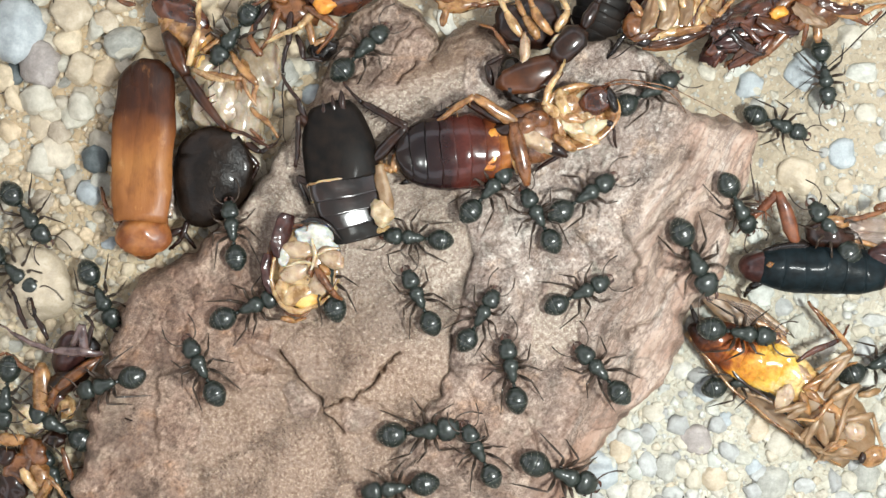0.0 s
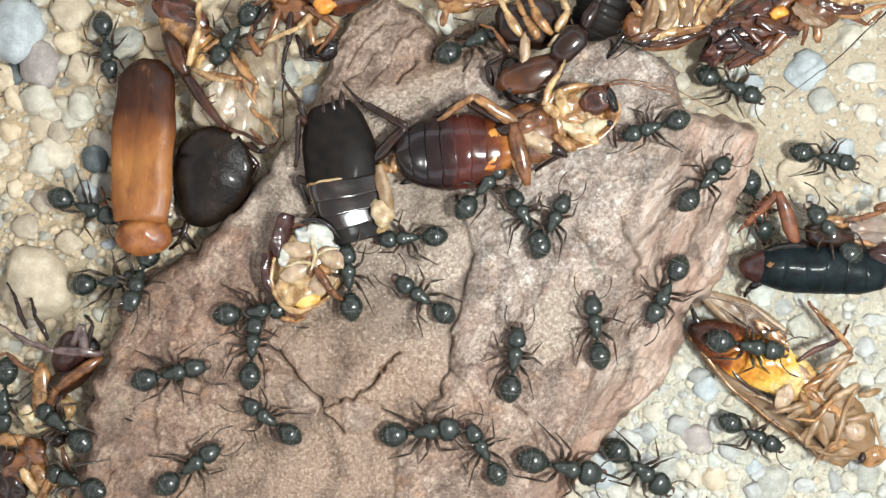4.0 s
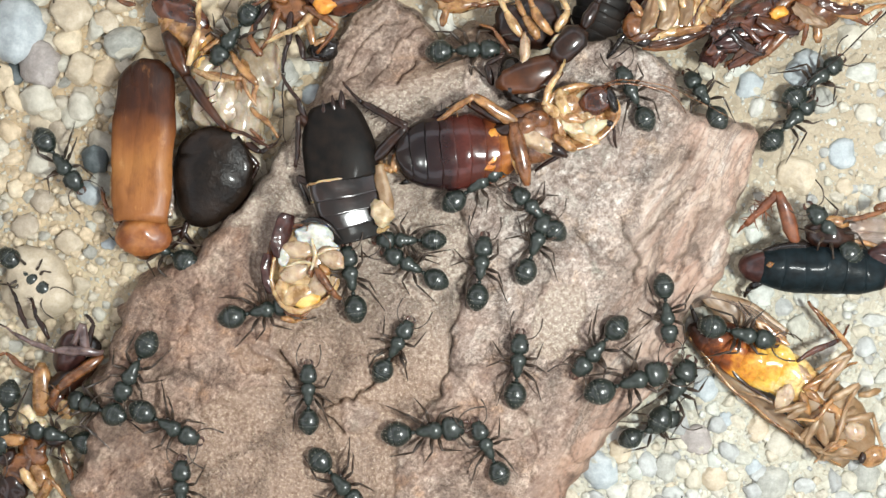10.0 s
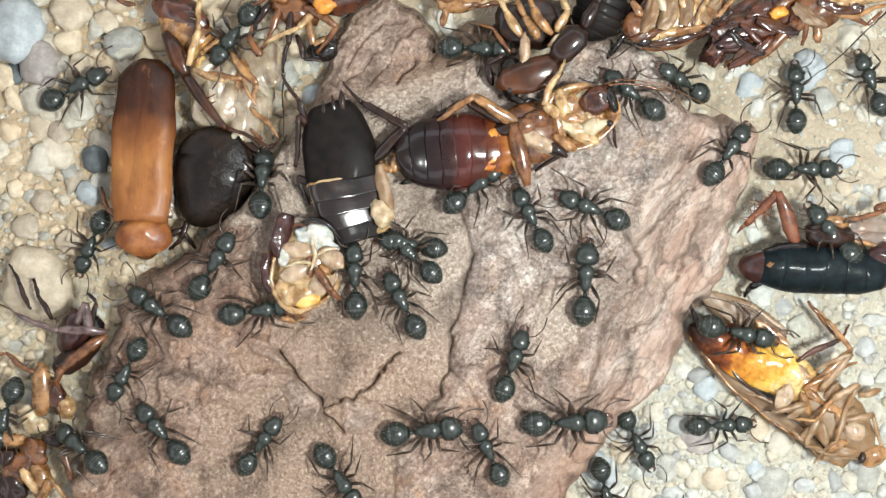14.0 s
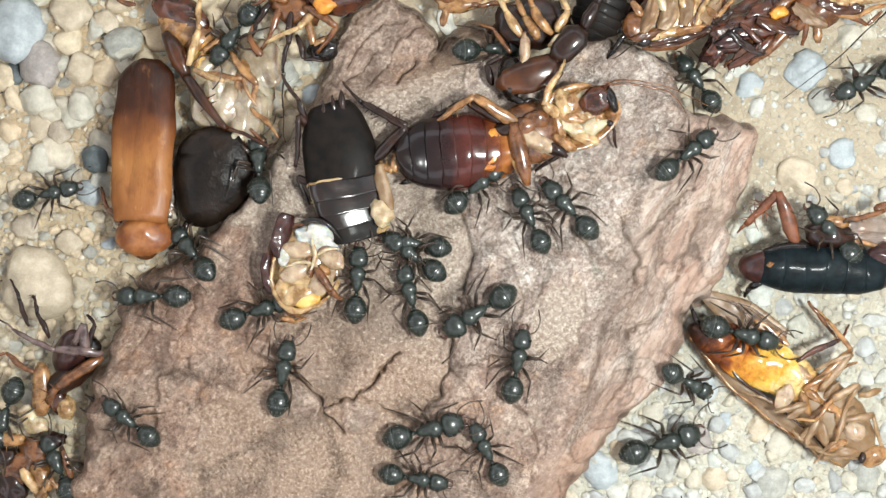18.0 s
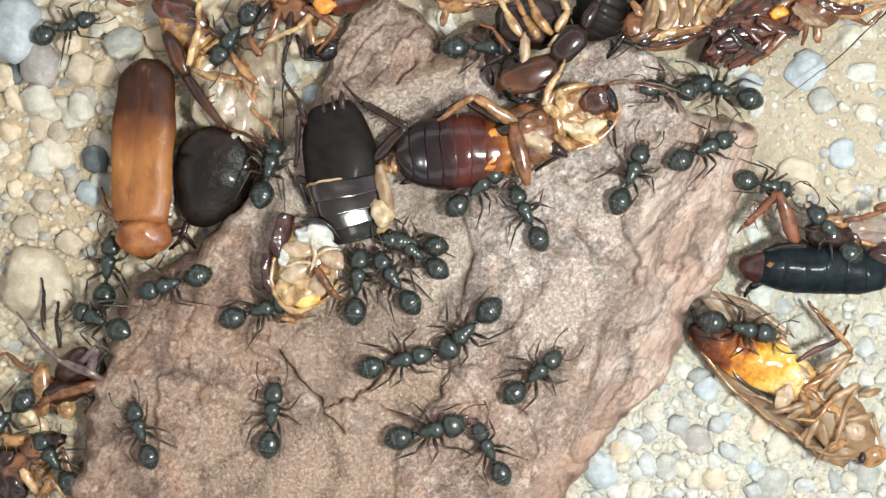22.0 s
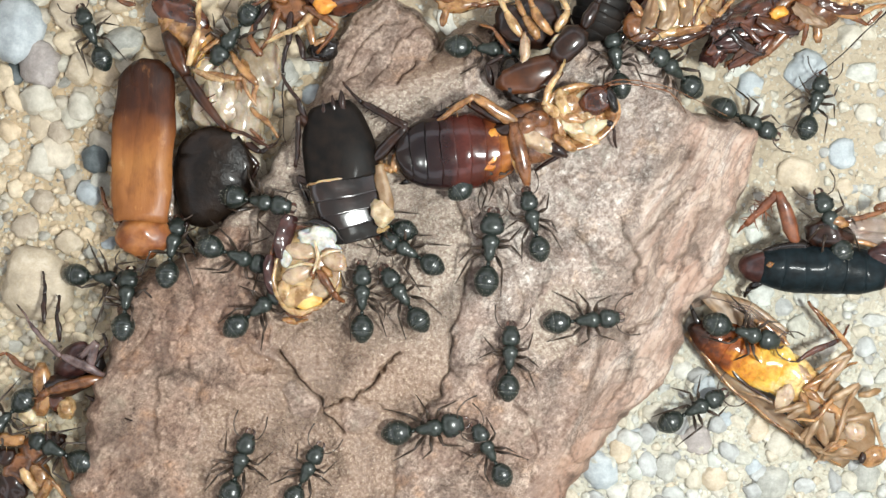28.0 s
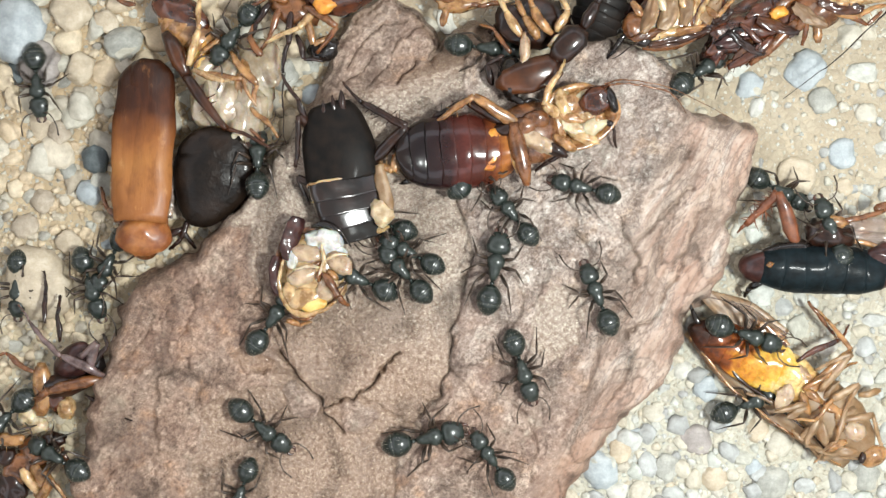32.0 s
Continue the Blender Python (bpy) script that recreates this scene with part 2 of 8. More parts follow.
    # corky under-layer: speckled
    cork = ramp(nt, grit, [(0.36, (0.24, 0.150, 0.105)), (0.46, (0.345, 0.240, 0.180)), (0.54, (0.41, 0.302, 0.235)), (0.64, (0.58, 0.465, 0.375))])
    cork = mix(nt, ramp(nt, mid, [(0.40, (0.0,) * 3), (0.65, (0.5,) * 3)]), cork, (0.385, 0.285, 0.228))
    cork = mix(nt, ramp(nt, spark, [(0.62, (0.0,) * 3), (0.67, (0.8,) * 3)]), cork, (0.70, 0.59, 0.46))
    base = mix(nt, corky, skin, cork)
    base = mix(nt, red, base, mix(nt, 1.0, base, (0.78, 0.625, 0.53), "MULTIPLY"))
    co = nt.nodes.new("ShaderNodeTexCoord")
    mp = nt.nodes.new("ShaderNodeMapping")
    mp.vector_type = "TEXTURE"
    mp.inputs["Rotation"].default_value, mp.inputs["Scale"].default_value = (0, 0, radians(64)), (2.2, 1, 1)
    warp = mix(nt, 0.0035, co.outputs["Object"], add(nt, "ShaderNodeTexNoise", Scale=0.35 / MM, Detail=6.0).outputs[1], "LINEAR_LIGHT")
    nt.links.new(warp, mp.inputs[0])
    vor = add(nt, "ShaderNodeTexVoronoi", Scale=0.15 / MM)
    vor.feature = "DISTANCE_TO_EDGE"
    nt.links.new(mp.outputs[0], vor.inputs["Vector"])
    split = ramp(nt, vor.outputs["Distance"], [(0.0, (1.0,) * 3), (0.010, (0.9,) * 3), (0.021, (0.0,) * 3)])
    patch = grain(nt, 0.13, 3, 0.5)
    some = mix(nt, 1.0, split, ramp(nt, patch, [(0.43, (0.0,) * 3), (0.50, (0.85,) * 3)]), "MULTIPLY")
    # small flakes: fainter, finer lines
    vor2 = add(nt, "ShaderNodeTexVoronoi", Scale=0.42 / MM)
    vor2.feature = "DISTANCE_TO_EDGE"
    nt.links.new(mp.outputs[0], vor2.inputs["Vector"])
    fleck = ramp(nt, vor2.outputs["Distance"], [(0.0, (0.85,) * 3), (0.03, (0.7,) * 3), (0.065, (0.0,) * 3)])
    fleck = mix(nt, 1.0, fleck, ramp(nt, grain(nt, 0.22, 3, 0.5), [(0.50, (0.0,) * 3), (0.56, (1.0,) * 3)]), "MULTIPLY")
    line = grain(nt, 0.30, 8, 0.7, along=60)
    thin = ramp(nt, line, [(0.478, (0.0,) * 3), (0.494, (0.7,) * 3), (0.503, (0.7,) * 3), (0.52, (0.0,) * 3)])
    base = mix(nt, times(thin, strata), base, (0.21, 0.13, 0.10))
    base = mix(nt, fleck, base, (0.19, 0.12, 0.092))
    base = mix(nt, 1.0, base, (0.735, 0.785, 0.795), "MULTIPLY")
    nt.links.new(mix(nt, some, base, (0.07, 0.045, 0.034)), b.inputs["Base Color"])
    rr = mix(nt, corky, ramp(nt, fine, [(0.3, (0.8,) * 3), (0.7, (0.5,) * 3)]), ramp(nt, spark, [(0.42, (0.65,) * 3), (0.62, (0.22,) * 3)]))
    nt.links.new(rr, b.inputs["Roughness"])
    calm = mix(nt, 0.3, mix(nt, 0.4, fine, grit), mid)
    h = mix(nt, corky, mix(nt, strata, calm, mix(nt, 0.6, calm, streak)), grit)
    h = mix(nt, some, h, (0.0, 0.0, 0.0))
    bump(nt, b, h, 1.0, 0.26)
    return m


def stone_material(name, stops, island):
    m, nt, b = nodes_of(name)
    if island:
        r = nt.nodes.new("ShaderNodeNewGeometry").outputs["Random Per Island"]
    else:
        r = nt.nodes.new("ShaderNodeObjectInfo").outputs["Random"]
    tone = ramp(nt, r, stops)
    mottle = grain(nt, 1.1, 6, 0.7)
    fine = grain(nt, 5.0, 4, 0.7)
    col = mix(nt, 0.75, tone, ramp(nt, mottle, [(0.3, (0.52, 0.48, 0.44)), (0.68, (1.35, 1.32, 1.27))]), "MULTIPLY")
    nt.links.new(col, b.inputs["Base Color"])
    nt.links.new(ramp(nt, fine, [(0.3, (0.38,) * 3), (0.7, (0.75,) * 3)]), b.inputs["Roughness"])
    bump(nt, b, fine, 0.8, 0.16)
    return m


STONE_STOPS = [(0.0, (0.48, 0.38, 0.26)), (0.14, (0.58, 0.50, 0.37)), (0.3, (0.52, 0.41, 0.28)), (0.42, (0.42, 0.41, 0.35)), (0.55, (0.58, 0.52, 0.42)), (0.68, (0.38, 0.36, 0.31)), (0.8, (0.56, 0.45, 0.31)), (0.9, (0.24, 0.24, 0.22)), (1.0, (0.54, 0.53, 0.46))]
LOOSE = stone_material("loose_gravel_stone", STONE_STOPS, False)
PALE = stone_material("pale_loose_stone", [(0.0, (0.45, 0.42, 0.34)), (0.2, (0.50, 0.48, 0.41)), (0.35, (0.47, 0.42, 0.33)), (0.5, (0.42, 0.45, 0.42)), (0.65, (0.52, 0.52, 0.48)), (0.8, (0.40, 0.42, 0.42)), (0.92, (0.28, 0.29, 0.29)), (1.0, (0.50, 0.53, 0.50))], False)
GRAVEL = stone_material("mixed_gravel", STONE_STOPS, True)
GRIT = stone_material("mixed_pale_grit", [(0.0, (0.45, 0.42, 0.34)), (0.15, (0.50, 0.48, 0.41)), (0.3, (0.49, 0.43, 0.33)), (0.42, (0.43, 0.45, 0.41)), (0.55, (0.52, 0.52, 0.47)), (0.68, (0.42, 0.44, 0.43)), (0.8, (0.47, 0.44, 0.37)), (0.92, (0.32, 0.33, 0.33)), (1.0, (0.50, 0.52, 0.48))], True)
SAND = stone_material("pale_sand", [(0.0, (0.36, 0.33, 0.265)), (0.2, (0.44, 0.42, 0.36)), (0.4, (0.40, 0.37, 0.30)), (0.6, (0.45, 0.45, 0.41)), (0.75, (0.34, 0.36, 0.35)), (0.9, (0.42, 0.385, 0.31)), (1.0, (0.25, 0.26, 0.25))], True)
MATT = chitin("matt_black_shell", (0.004, 0.0035, 0.003), (0.012, 0.008, 0.006), 0.5, 0.6, coat=0.02, relief=0.3, pores=3.0, deep=0.05, shine=0.12)
INKY = chitin("blue_black_shell", (0.003, 0.0045, 0.005), (0.008, 0.014, 0.017), 0.40, 0.6, coat=0.07, relief=0.5, pores=1.1, deep=0.16, shine=0.08)


def pebble_material(name, a, c):
    m, nt, b = nodes_of(name)
    mottle = grain(nt, 0.5, 6, 0.65)
    fine = grain(nt, 3.0, 5, 0.7)
    col = mix(nt, 0.4, ramp(nt, mottle, [(0.36, tuple(q * .7 for q in a)), (0.5, a), (0.64, c)]), ramp(nt, fine, [(0.35, a), (0.65, c)]))
    nt.links.new(col, b.inputs["Base Color"])
    b.inputs["Roughness"].default_value = 0.5
    bump(nt, b, mix(nt, 0.5, fine, mottle), 0.7, 0.3)
    return m


PEBBLES = {
    "tan": pebble_material("tan_stone", (0.42, 0.34, 0.24), (0.56, 0.49, 0.38)),
    "cream": pebble_material("cream_stone", (0.42, 0.385, 0.31), (0.56, 0.53, 0.45)),
    "grey": pebble_material("grey_stone", (0.26, 0.26, 0.23), (0.44, 0.43, 0.38)),
    "slate": pebble_material("slate_blue_stone", (0.055, 0.068, 0.072), (0.13, 0.15, 0.15)),
    "white": pebble_material("milky_quartz", (0.30, 0.335, 0.35), (0.45, 0.48, 0.485)),
    "mauve": pebble_material("mauve_stone", (0.24, 0.21, 0.195), (0.40, 0.36, 0.33)),
    "brown": pebble_material("brown_stone", (0.33, 0.27, 0.20), (0.50, 0.43, 0.34)),
}


# ---- mesh helpers, all in millimetres ----
def finish(bm, smooth=True):
    bmesh.ops.recalc_face_normals(bm, faces=bm.faces)
    for f in bm.faces:
        f.smooth = smooth
    return bm


def part(name, bm, material, parent, label="", at=None):
    """Links a bmesh as one mesh object under a thing or a part. at: its own origin in the parent's space; the
    mesh is given in the world (millimetres) unless the parent is an ant, whose space is used as it is."""
    me = bpy.data.meshes.new(name)
    if "base" in parent:
        # shrivelled, never quite regular
        for v in bm.verts:
            v.co += 0.32 * noise.noise_vector(v.co * 0.22) + 0.15 * noise.noise_vector(v.co * 0.9) + 0.06 * noise.noise_vector(v.co * 2.6)
        bmesh.ops.translate(bm, verts=bm.verts, vec=-Vector(parent["base"]))
    bmesh.ops.scale(bm, verts=bm.verts, vec=(MM, MM, MM))
    finish(bm).to_mesh(me)
    bm.free()
    me.materials.append(material)
    ob = new(name, me)
    ob.parent = parent
    if at is not None:
        ob.location = Vector(at) * MM
    if "base" in parent:
        ob["base"] = list(parent["base"])
    if label:
        ob["label"] = label
    return ob


def thing(name, x, y, z, label, category, group=""):
    """An Empty at the thing's base; parts give their meshes in world millimetres."""
    ob = new(name)
    ob.empty_display_size = 0.002
    ob.location = (x * MM, y * MM, z * MM)
    ob["base"] = [x, y, z]
    return tagged(ob, label, category, group)


def curve(pts, n):
    """A smooth line through the points, n steps a span."""
    p = [Vector(q) for q in pts]
    p = [2 * p[0] - p[1]] + p + [2 * p[-1] - p[-2]]
    out = []
    for i in range(1, len(p) - 2):
        for k in range(n):
            t = k / n
            a, b, c, d = p[i - 1:i + 3]
            out.append(0.5 * ((2 * b) + (c - a) * t + (2 * a - 5 * b + 4 * c - d) * t * t + (3 * b - a - 3 * c + d) * t ** 3))
    return out + [p[-2]]


def tube(bm, pts, radii, n=8, flat=1.0):
    """A tapered tube along the points; flat: height over width."""
    rows = []
    for i, p in enumerate(pts):
        d = (Vector(pts[min(i + 1, len(pts) - 1)]) - Vector(pts[max(i - 1, 0)])).normalized()
        side = d.cross(Vector((0, 0, 1)))
        if side.length < 0.05:
            side = d.cross(Vector((0, 1, 0)))
        side.normalize()
        up = side.cross(d)
        rows.append([bm.verts.new(Vector(p) + float(radii[i]) * (math.cos(a) * side + flat * math.sin(a) * up)) for a in (2 * math.pi * k / n for k in range(n))])
    for r, s in zip(rows, rows[1:]):
        for k in range(n):
            bm.faces.new((r[k], r[(k + 1) % n], s[(k + 1) % n], s[k]))
    bm.faces.new(rows[0][::-1])
    bm.faces.new(rows[-1])
    return bm


def body(p0, p1, profile, n=22, twist=0.0, bm=None, sq=1.0):
    """A lofted body from p0 to p1. profile: (place 0..1, half width, half height, lift)."""
    bm = bm or bmesh.new()
    a, b = Vector(p0), Vector(p1)
    d = (b - a).normalized()
    side = d.cross(Vector((0, 0, 1))).normalized()
    up = side.cross(d)
    side, up = side * math.cos(twist) + up * math.sin(twist), up * math.cos(twist) - side * math.sin(twist)
    rows = []
    for t, w, h, lift in profile:
        c = a.lerp(b, t) + up * lift
        rows.append([bm.verts.new(c + side * w * math.copysign(abs(math.cos(q)) ** sq, math.cos(q)) + up * h * math.copysign(abs(math.sin(q)) ** sq, math.sin(q))) for q in (2 * math.pi * k / n for k in range(n))])
    for r, s in zip(rows, rows[1:]):
        for k in range(n):
            bm.faces.new((r[k], r[(k + 1) % n], s[(k + 1) % n], s[k]))
    bm.faces.new(rows[0][::-1])
    bm.faces.new(rows[-1])
    return bm


def egg(c, rx, ry, rz, turn=0.0, bm=None, seed=0, rough=0.0, u=18, v=11):
    """An egg-shaped lump with an uneven skin; turn in degrees round the upright."""
    bm = bm or bmesh.new()
    m = Matrix.Translation(c) @ Matrix.Rotation(radians(turn), 4, "Z") @ Matrix.Diagonal((rx, ry, rz, 1))
    made = bmesh.ops.create_uvsphere(bm, u_segments=u, v_segments=v, radius=1.0)["verts"]
    for w in made:
        if rough:
            w.co *= 1 + rough * noise.noise(w.co * 1.7 + Vector((seed * 3.1, seed, 0)))
        w.co = m @ w.co
    return bm


def plates(t0, t1, count, w, h, step=0.06, lift=0.0):
    """Profile of overlapping ring plates: each swells to its hind edge, then drops. w, h: functions of the place."""
    out = []
    for i in range(count):
        a, b = t0 + (t1 - t0) * i / count, t0 + (t1 - t0) * (i + 1) / count
        for f, k in ((0.0, 1 - step), (0.15, 1 - step * 0.6), (0.55, 1.0), (0.9, 1 + step * 0.4), (0.99, 1 + step * 0.3)):
            t = a + (b - a) * f
            out.append((t, w(t) * k, h(t) * k, lift))
    return out


def oval(power=0.5, front=0.25, back=0.25):
    """Half width of an oval body along its length, 0..1, with blunt ends."""
    return lambda t: max(0.03, min(1.0, (max(t, 0) / front) ** power if t < front else 1.0) * min(1.0, (max(1 - t, 0) / back) ** power if t > 1 - back else 1.0))


def limb(parent, pts, r, material, name="leg", spines=0, seed=0, label="", flat=0.75):
    """A dead insect's leg: thick femur, thinner spiny tibia, thread-like tarsus. pts: hip, knee, heel, tip or fewer."""
    rnd = random.Random(seed)
    p = [Vector(q) for q in pts]
    shape = [(0.55, 1.0, 0.95, 0.6), (0.55, 0.62, 0.5, 0.36), (0.26, 0.24, 0.2, 0.12)]
    root = None
    for i in range(len(p) - 1):
        s = shape[min(i, 2)] if len(p) > 2 else (0.5, 0.95, 0.9, 0.45)
        sag = Vector((rnd.uniform(-.2, .2), rnd.uniform(-.2, .2), rnd.uniform(0, .25)))
        cv = curve([p[i], p[i].lerp(p[i + 1], .33) + sag, p[i].lerp(p[i + 1], .7) + sag * .6, p[i + 1]], 3)
        rr = [r * np.interp(k / (len(cv) - 1), (0, .3, .7, 1), s) for k in range(len(cv))]
        ob = part((name, "tibia", "tarsus", "claw")[min(i, 3)], tube(bmesh.new(), cv, rr, 10, flat), material, root or parent, label if not i else "")
        root = root or ob
        if spines and i == min(1, len(p) - 2):
            bm = bmesh.new()
            for k in range(spines):
                f = rnd.uniform(.05, .95)
                c = p[i].lerp(p[i + 1], f) + sag * .6
                d = Vector((rnd.uniform(-1, 1), rnd.uniform(-1, 1), rnd.uniform(-.3, .6))).normalized()
                d = (d + 0.5 * (p[i + 1] - p[i]).normalized()).normalized()
                tube(bm, [c, c + d * r * rnd.uniform(1.2, 2.1)], [r * .12, r * .03], 5)
            part("bristle_fringe", bm, material, root)["kind"] = "stuff"
    return root


def thread(parent, pts, r, material, name="antenna", label="", tip=0.3):
    bm = bmesh.new()
    cv = curve(pts, 8)
    tube(bm, cv, [r * (1 - (1 - tip) * k / (len(cv) - 1)) * (1.12 if k % 2 else 0.94) for k in range(len(cv))], 6)
    return part(name, bm, material, parent, label)


def shield(c, rx, ry, h, turn=0.0, thick=0.25, tilt=(0, 0), bm=None, hollow=False, power=2.0):
    """A domed shield plate with a rim; hollow: lies on its back like a bowl."""
    bm = bm or bmesh.new()
    m = Matrix.Translation(c) @ Matrix.Rotation(radians(turn), 4, "Z") @ Euler((radians(tilt[0]), radians(tilt[1]), 0)).to_matrix().to_4x4()
    n, rings = 28, 7
    s = -1 if hollow else 1

    def layer(dz, shrink):
        top = bm.verts.new(m @ Vector((0, 0, s * h + dz)))
        rows = []
        for j in range(1, rings + 1):
            f = j / rings
            rows.append([bm.verts.new(m @ Vector((rx * shrink * f * math.cos(q), ry * shrink * f * math.sin(q) * (1 - 0.12 * math.cos(q)), s * h * (1 - f ** power) + dz))) for q in (2 * math.pi * k / n for k in range(n))])
        for k in range(n):
            bm.faces.new((top, rows[0][k], rows[0][(k + 1) % n]))
        for r, t in zip(rows, rows[1:]):
            for k in range(n):
                bm.faces.new((r[k], t[k], t[(k + 1) % n], r[(k + 1) % n]))
        return rows[-1]

    a, b = layer(0, 1.0), layer(-thick, 0.985)
    for k in range(n):
        bm.faces.new((a[k], b[k], b[(k + 1) % n], a[(k + 1) % n]))
    return bm


def spread(*pairs):
    """A width along a body, through (place, half width) pairs."""
    return lambda q: float(np.interp(q, [p[0] for p in pairs], [p[1] for p in pairs]))


def blade(p0, p1, w, thick=0.12, arch=0.6, skew=0.0, bulge=0.5, wave=0.0, seed=0, twist=0.0, tipw=0.15, blunt=0.0):
    """A wing: a thin arched sheet from its root p0 to its tip p1, half width w."""
    bm = bmesh.new()
    a, b = Vector(p0), Vector(p1)
    d = (b - a).normalized()
    side = d.cross(Vector((0, 0, 1))).normalized()
    up = side.cross(d)
    side, up = side * math.cos(twist) + up * math.sin(twist), up * math.cos(twist) - side * math.sin(twist)
    nu, nv = 22, 12
    grid = [[], []]
    for i in range(nu + 1):
        t = i / nu
        ww = w * max(tipw * (1 if t < .5 else .6), math.sin(math.pi * min(1, (t * 0.86 + 0.1))) ** bulge)
        if blunt and t > 1 - blunt:
            ww *= 1 - .45 * ((t - 1 + blunt) / blunt) ** 2.5
        for side_no in (0, 1):
            row = []
            for j in range(nv + 1):
                s = 2 * j / nv - 1
                z = arch * (1 - s * s) + wave * noise.noise(Vector((t * 5, s * 2.5, seed))) - side_no * thick
                row.append(bm.verts.new(a.lerp(b, t) + side * (ww * s + skew * math.sin(math.pi * t)) + up * z))
            grid[side_no].append(row)
    for g in grid:
        for r, q in zip(g, g[1:]):
            for j in range(nv):
                bm.faces.new((r[j], q[j], q[j + 1], r[j + 1]))
    for i in range(nu):
        for j in (0, nv):
            bm.faces.new((grid[0][i][j], grid[0][i + 1][j], grid[1][i + 1][j], grid[1][i][j]))
    for i in (0, nu):
        for j in range(nv):
            bm.faces.new((grid[0][i][j], grid[0][i][j + 1], grid[1][i][j + 1], grid[1][i][j]))
    return bm


# ---- the ground: sand sheet, bark, gravel ----
def ground_height(x, y):
    return 0.35 * noise.noise(Vector((x * 0.09, y * 0.09, 3.0))) + 0.12 * noise.noise(Vector((x * 0.5, y * 0.5, 1.0)))


def sand_sheet():
    xs = np.arange(-150, 150.1, 1.5)
    ys = np.arange(-110, 110.1, 1.5)
    verts = [(x * MM, y * MM, (ground_height(x, y) - 0.5) * MM) for x in xs for y in ys]
    k = len(ys)
    faces = [(i * k + j, (i + 1) * k + j, (i + 1) * k + j + 1, i * k + j + 1) for i in range(len(xs) - 1) for j in range(k - 1)]
    me = bpy.data.meshes.new("ground")
    me.from_pydata(verts, [], faces)
    me.polygons.foreach_set("use_smooth", [True] * len(faces))
    m, nt, b = nodes_of("packed_sand")
    f, g = grain(nt, 1.1, 6, 0.8), grain(nt, 0.15, 4, 0.6)
    col = mix(nt, 0.5, ramp(nt, f, [(0.3, (0.27, 0.245, 0.195)), (0.5, (0.41, 0.38, 0.31)), (0.7, (0.53, 0.505, 0.43))]), ramp(nt, g, [(0.35, (0.35, 0.32, 0.255)), (0.65, (0.46, 0.435, 0.365))]))
    place = nt.nodes.new("ShaderNodeTexCoord")
    sx = nt.nodes.new("ShaderNodeSeparateXYZ")
    nt.links.new(place.outputs["Object"], sx.inputs[0])
    east = nt.nodes.new("ShaderNodeMapRange")
    east.inputs["From Min"].default_value, east.inputs["From Max"].default_value = -0.030, 0.005
    nt.links.new(sx.outputs[0], east.inputs[0])
    col = mix(nt, east.outputs[0], mix(nt, 1.0, col, (1.14, 1.02, 0.86), "MULTIPLY"), col)
    north = nt.nodes.new("ShaderNodeMapRange")
    north.inputs["From Min"].default_value, north.inputs["From Max"].default_value = -0.016, 0.012
    nt.links.new(sx.outputs[1], north.inputs[0])
    col = mix(nt, 1.0, col, mix(nt, north.outputs[0], (0.97, 1.0, 1.02), (0.85, 0.765, 0.68)), "MULTIPLY")
    # grains packed together
    cells = add(nt, "ShaderNodeTexVoronoi", Scale=1.05 / MM)
    seam = add(nt, "ShaderNodeTexVoronoi", Scale=1.05 / MM)
    seam.feature = "DISTANCE_TO_EDGE"
    co = nt.nodes.new("ShaderNodeTexCoord")
    wave = add(nt, "ShaderNodeTexNoise", Scale=1.3 / MM, Detail=2.0)
    nt.links.new(co.outputs["Object"], wave.inputs["Vector"])
    at = mix(nt, 0.00025, co.outputs["Object"], wave.outputs[1], "LINEAR_LIGHT")
    for n in (cells, seam):
        nt.links.new(at, n.inputs["Vector"])
    hue = nt.nodes.new("ShaderNodeSeparateColor")
    nt.links.new(cells.outputs["Color"], hue.inputs[0])
    col = mix(nt, 0.4, col, ramp(nt, hue.outputs[0], [(0.0, (0.60, 0.60, 0.58)), (0.3, (1.05, 1.0, 0.92)), (0.6, (0.85, 0.90, 0.92)), (1.0, (1.35, 1.32, 1.25))]), "MULTIPLY")
    col = mix(nt, ramp(nt, seam.outputs["Distance"], [(0.0, (0.35,) * 3), (0.10, (0.0,) * 3)]), col, (0.36, 0.31, 0.235))
    hump = ramp(nt, seam.outputs["Distance"], [(0.0, (0.0,) * 3), (0.12, (0.6,) * 3), (0.4, (1.0,) * 3)])
    nt.links.new(col, b.inputs["Base Color"])
    b.inputs["Roughness"].default_value = 0.85
    bump(nt, b, mix(nt, 0.45, hump, f), 0.7, 0.25)
    me.materials.append(m)
    return tagged(new("ground", me), "pale packed sand with fine grit", "ground", kind="structure")


GROUND = sand_sheet()

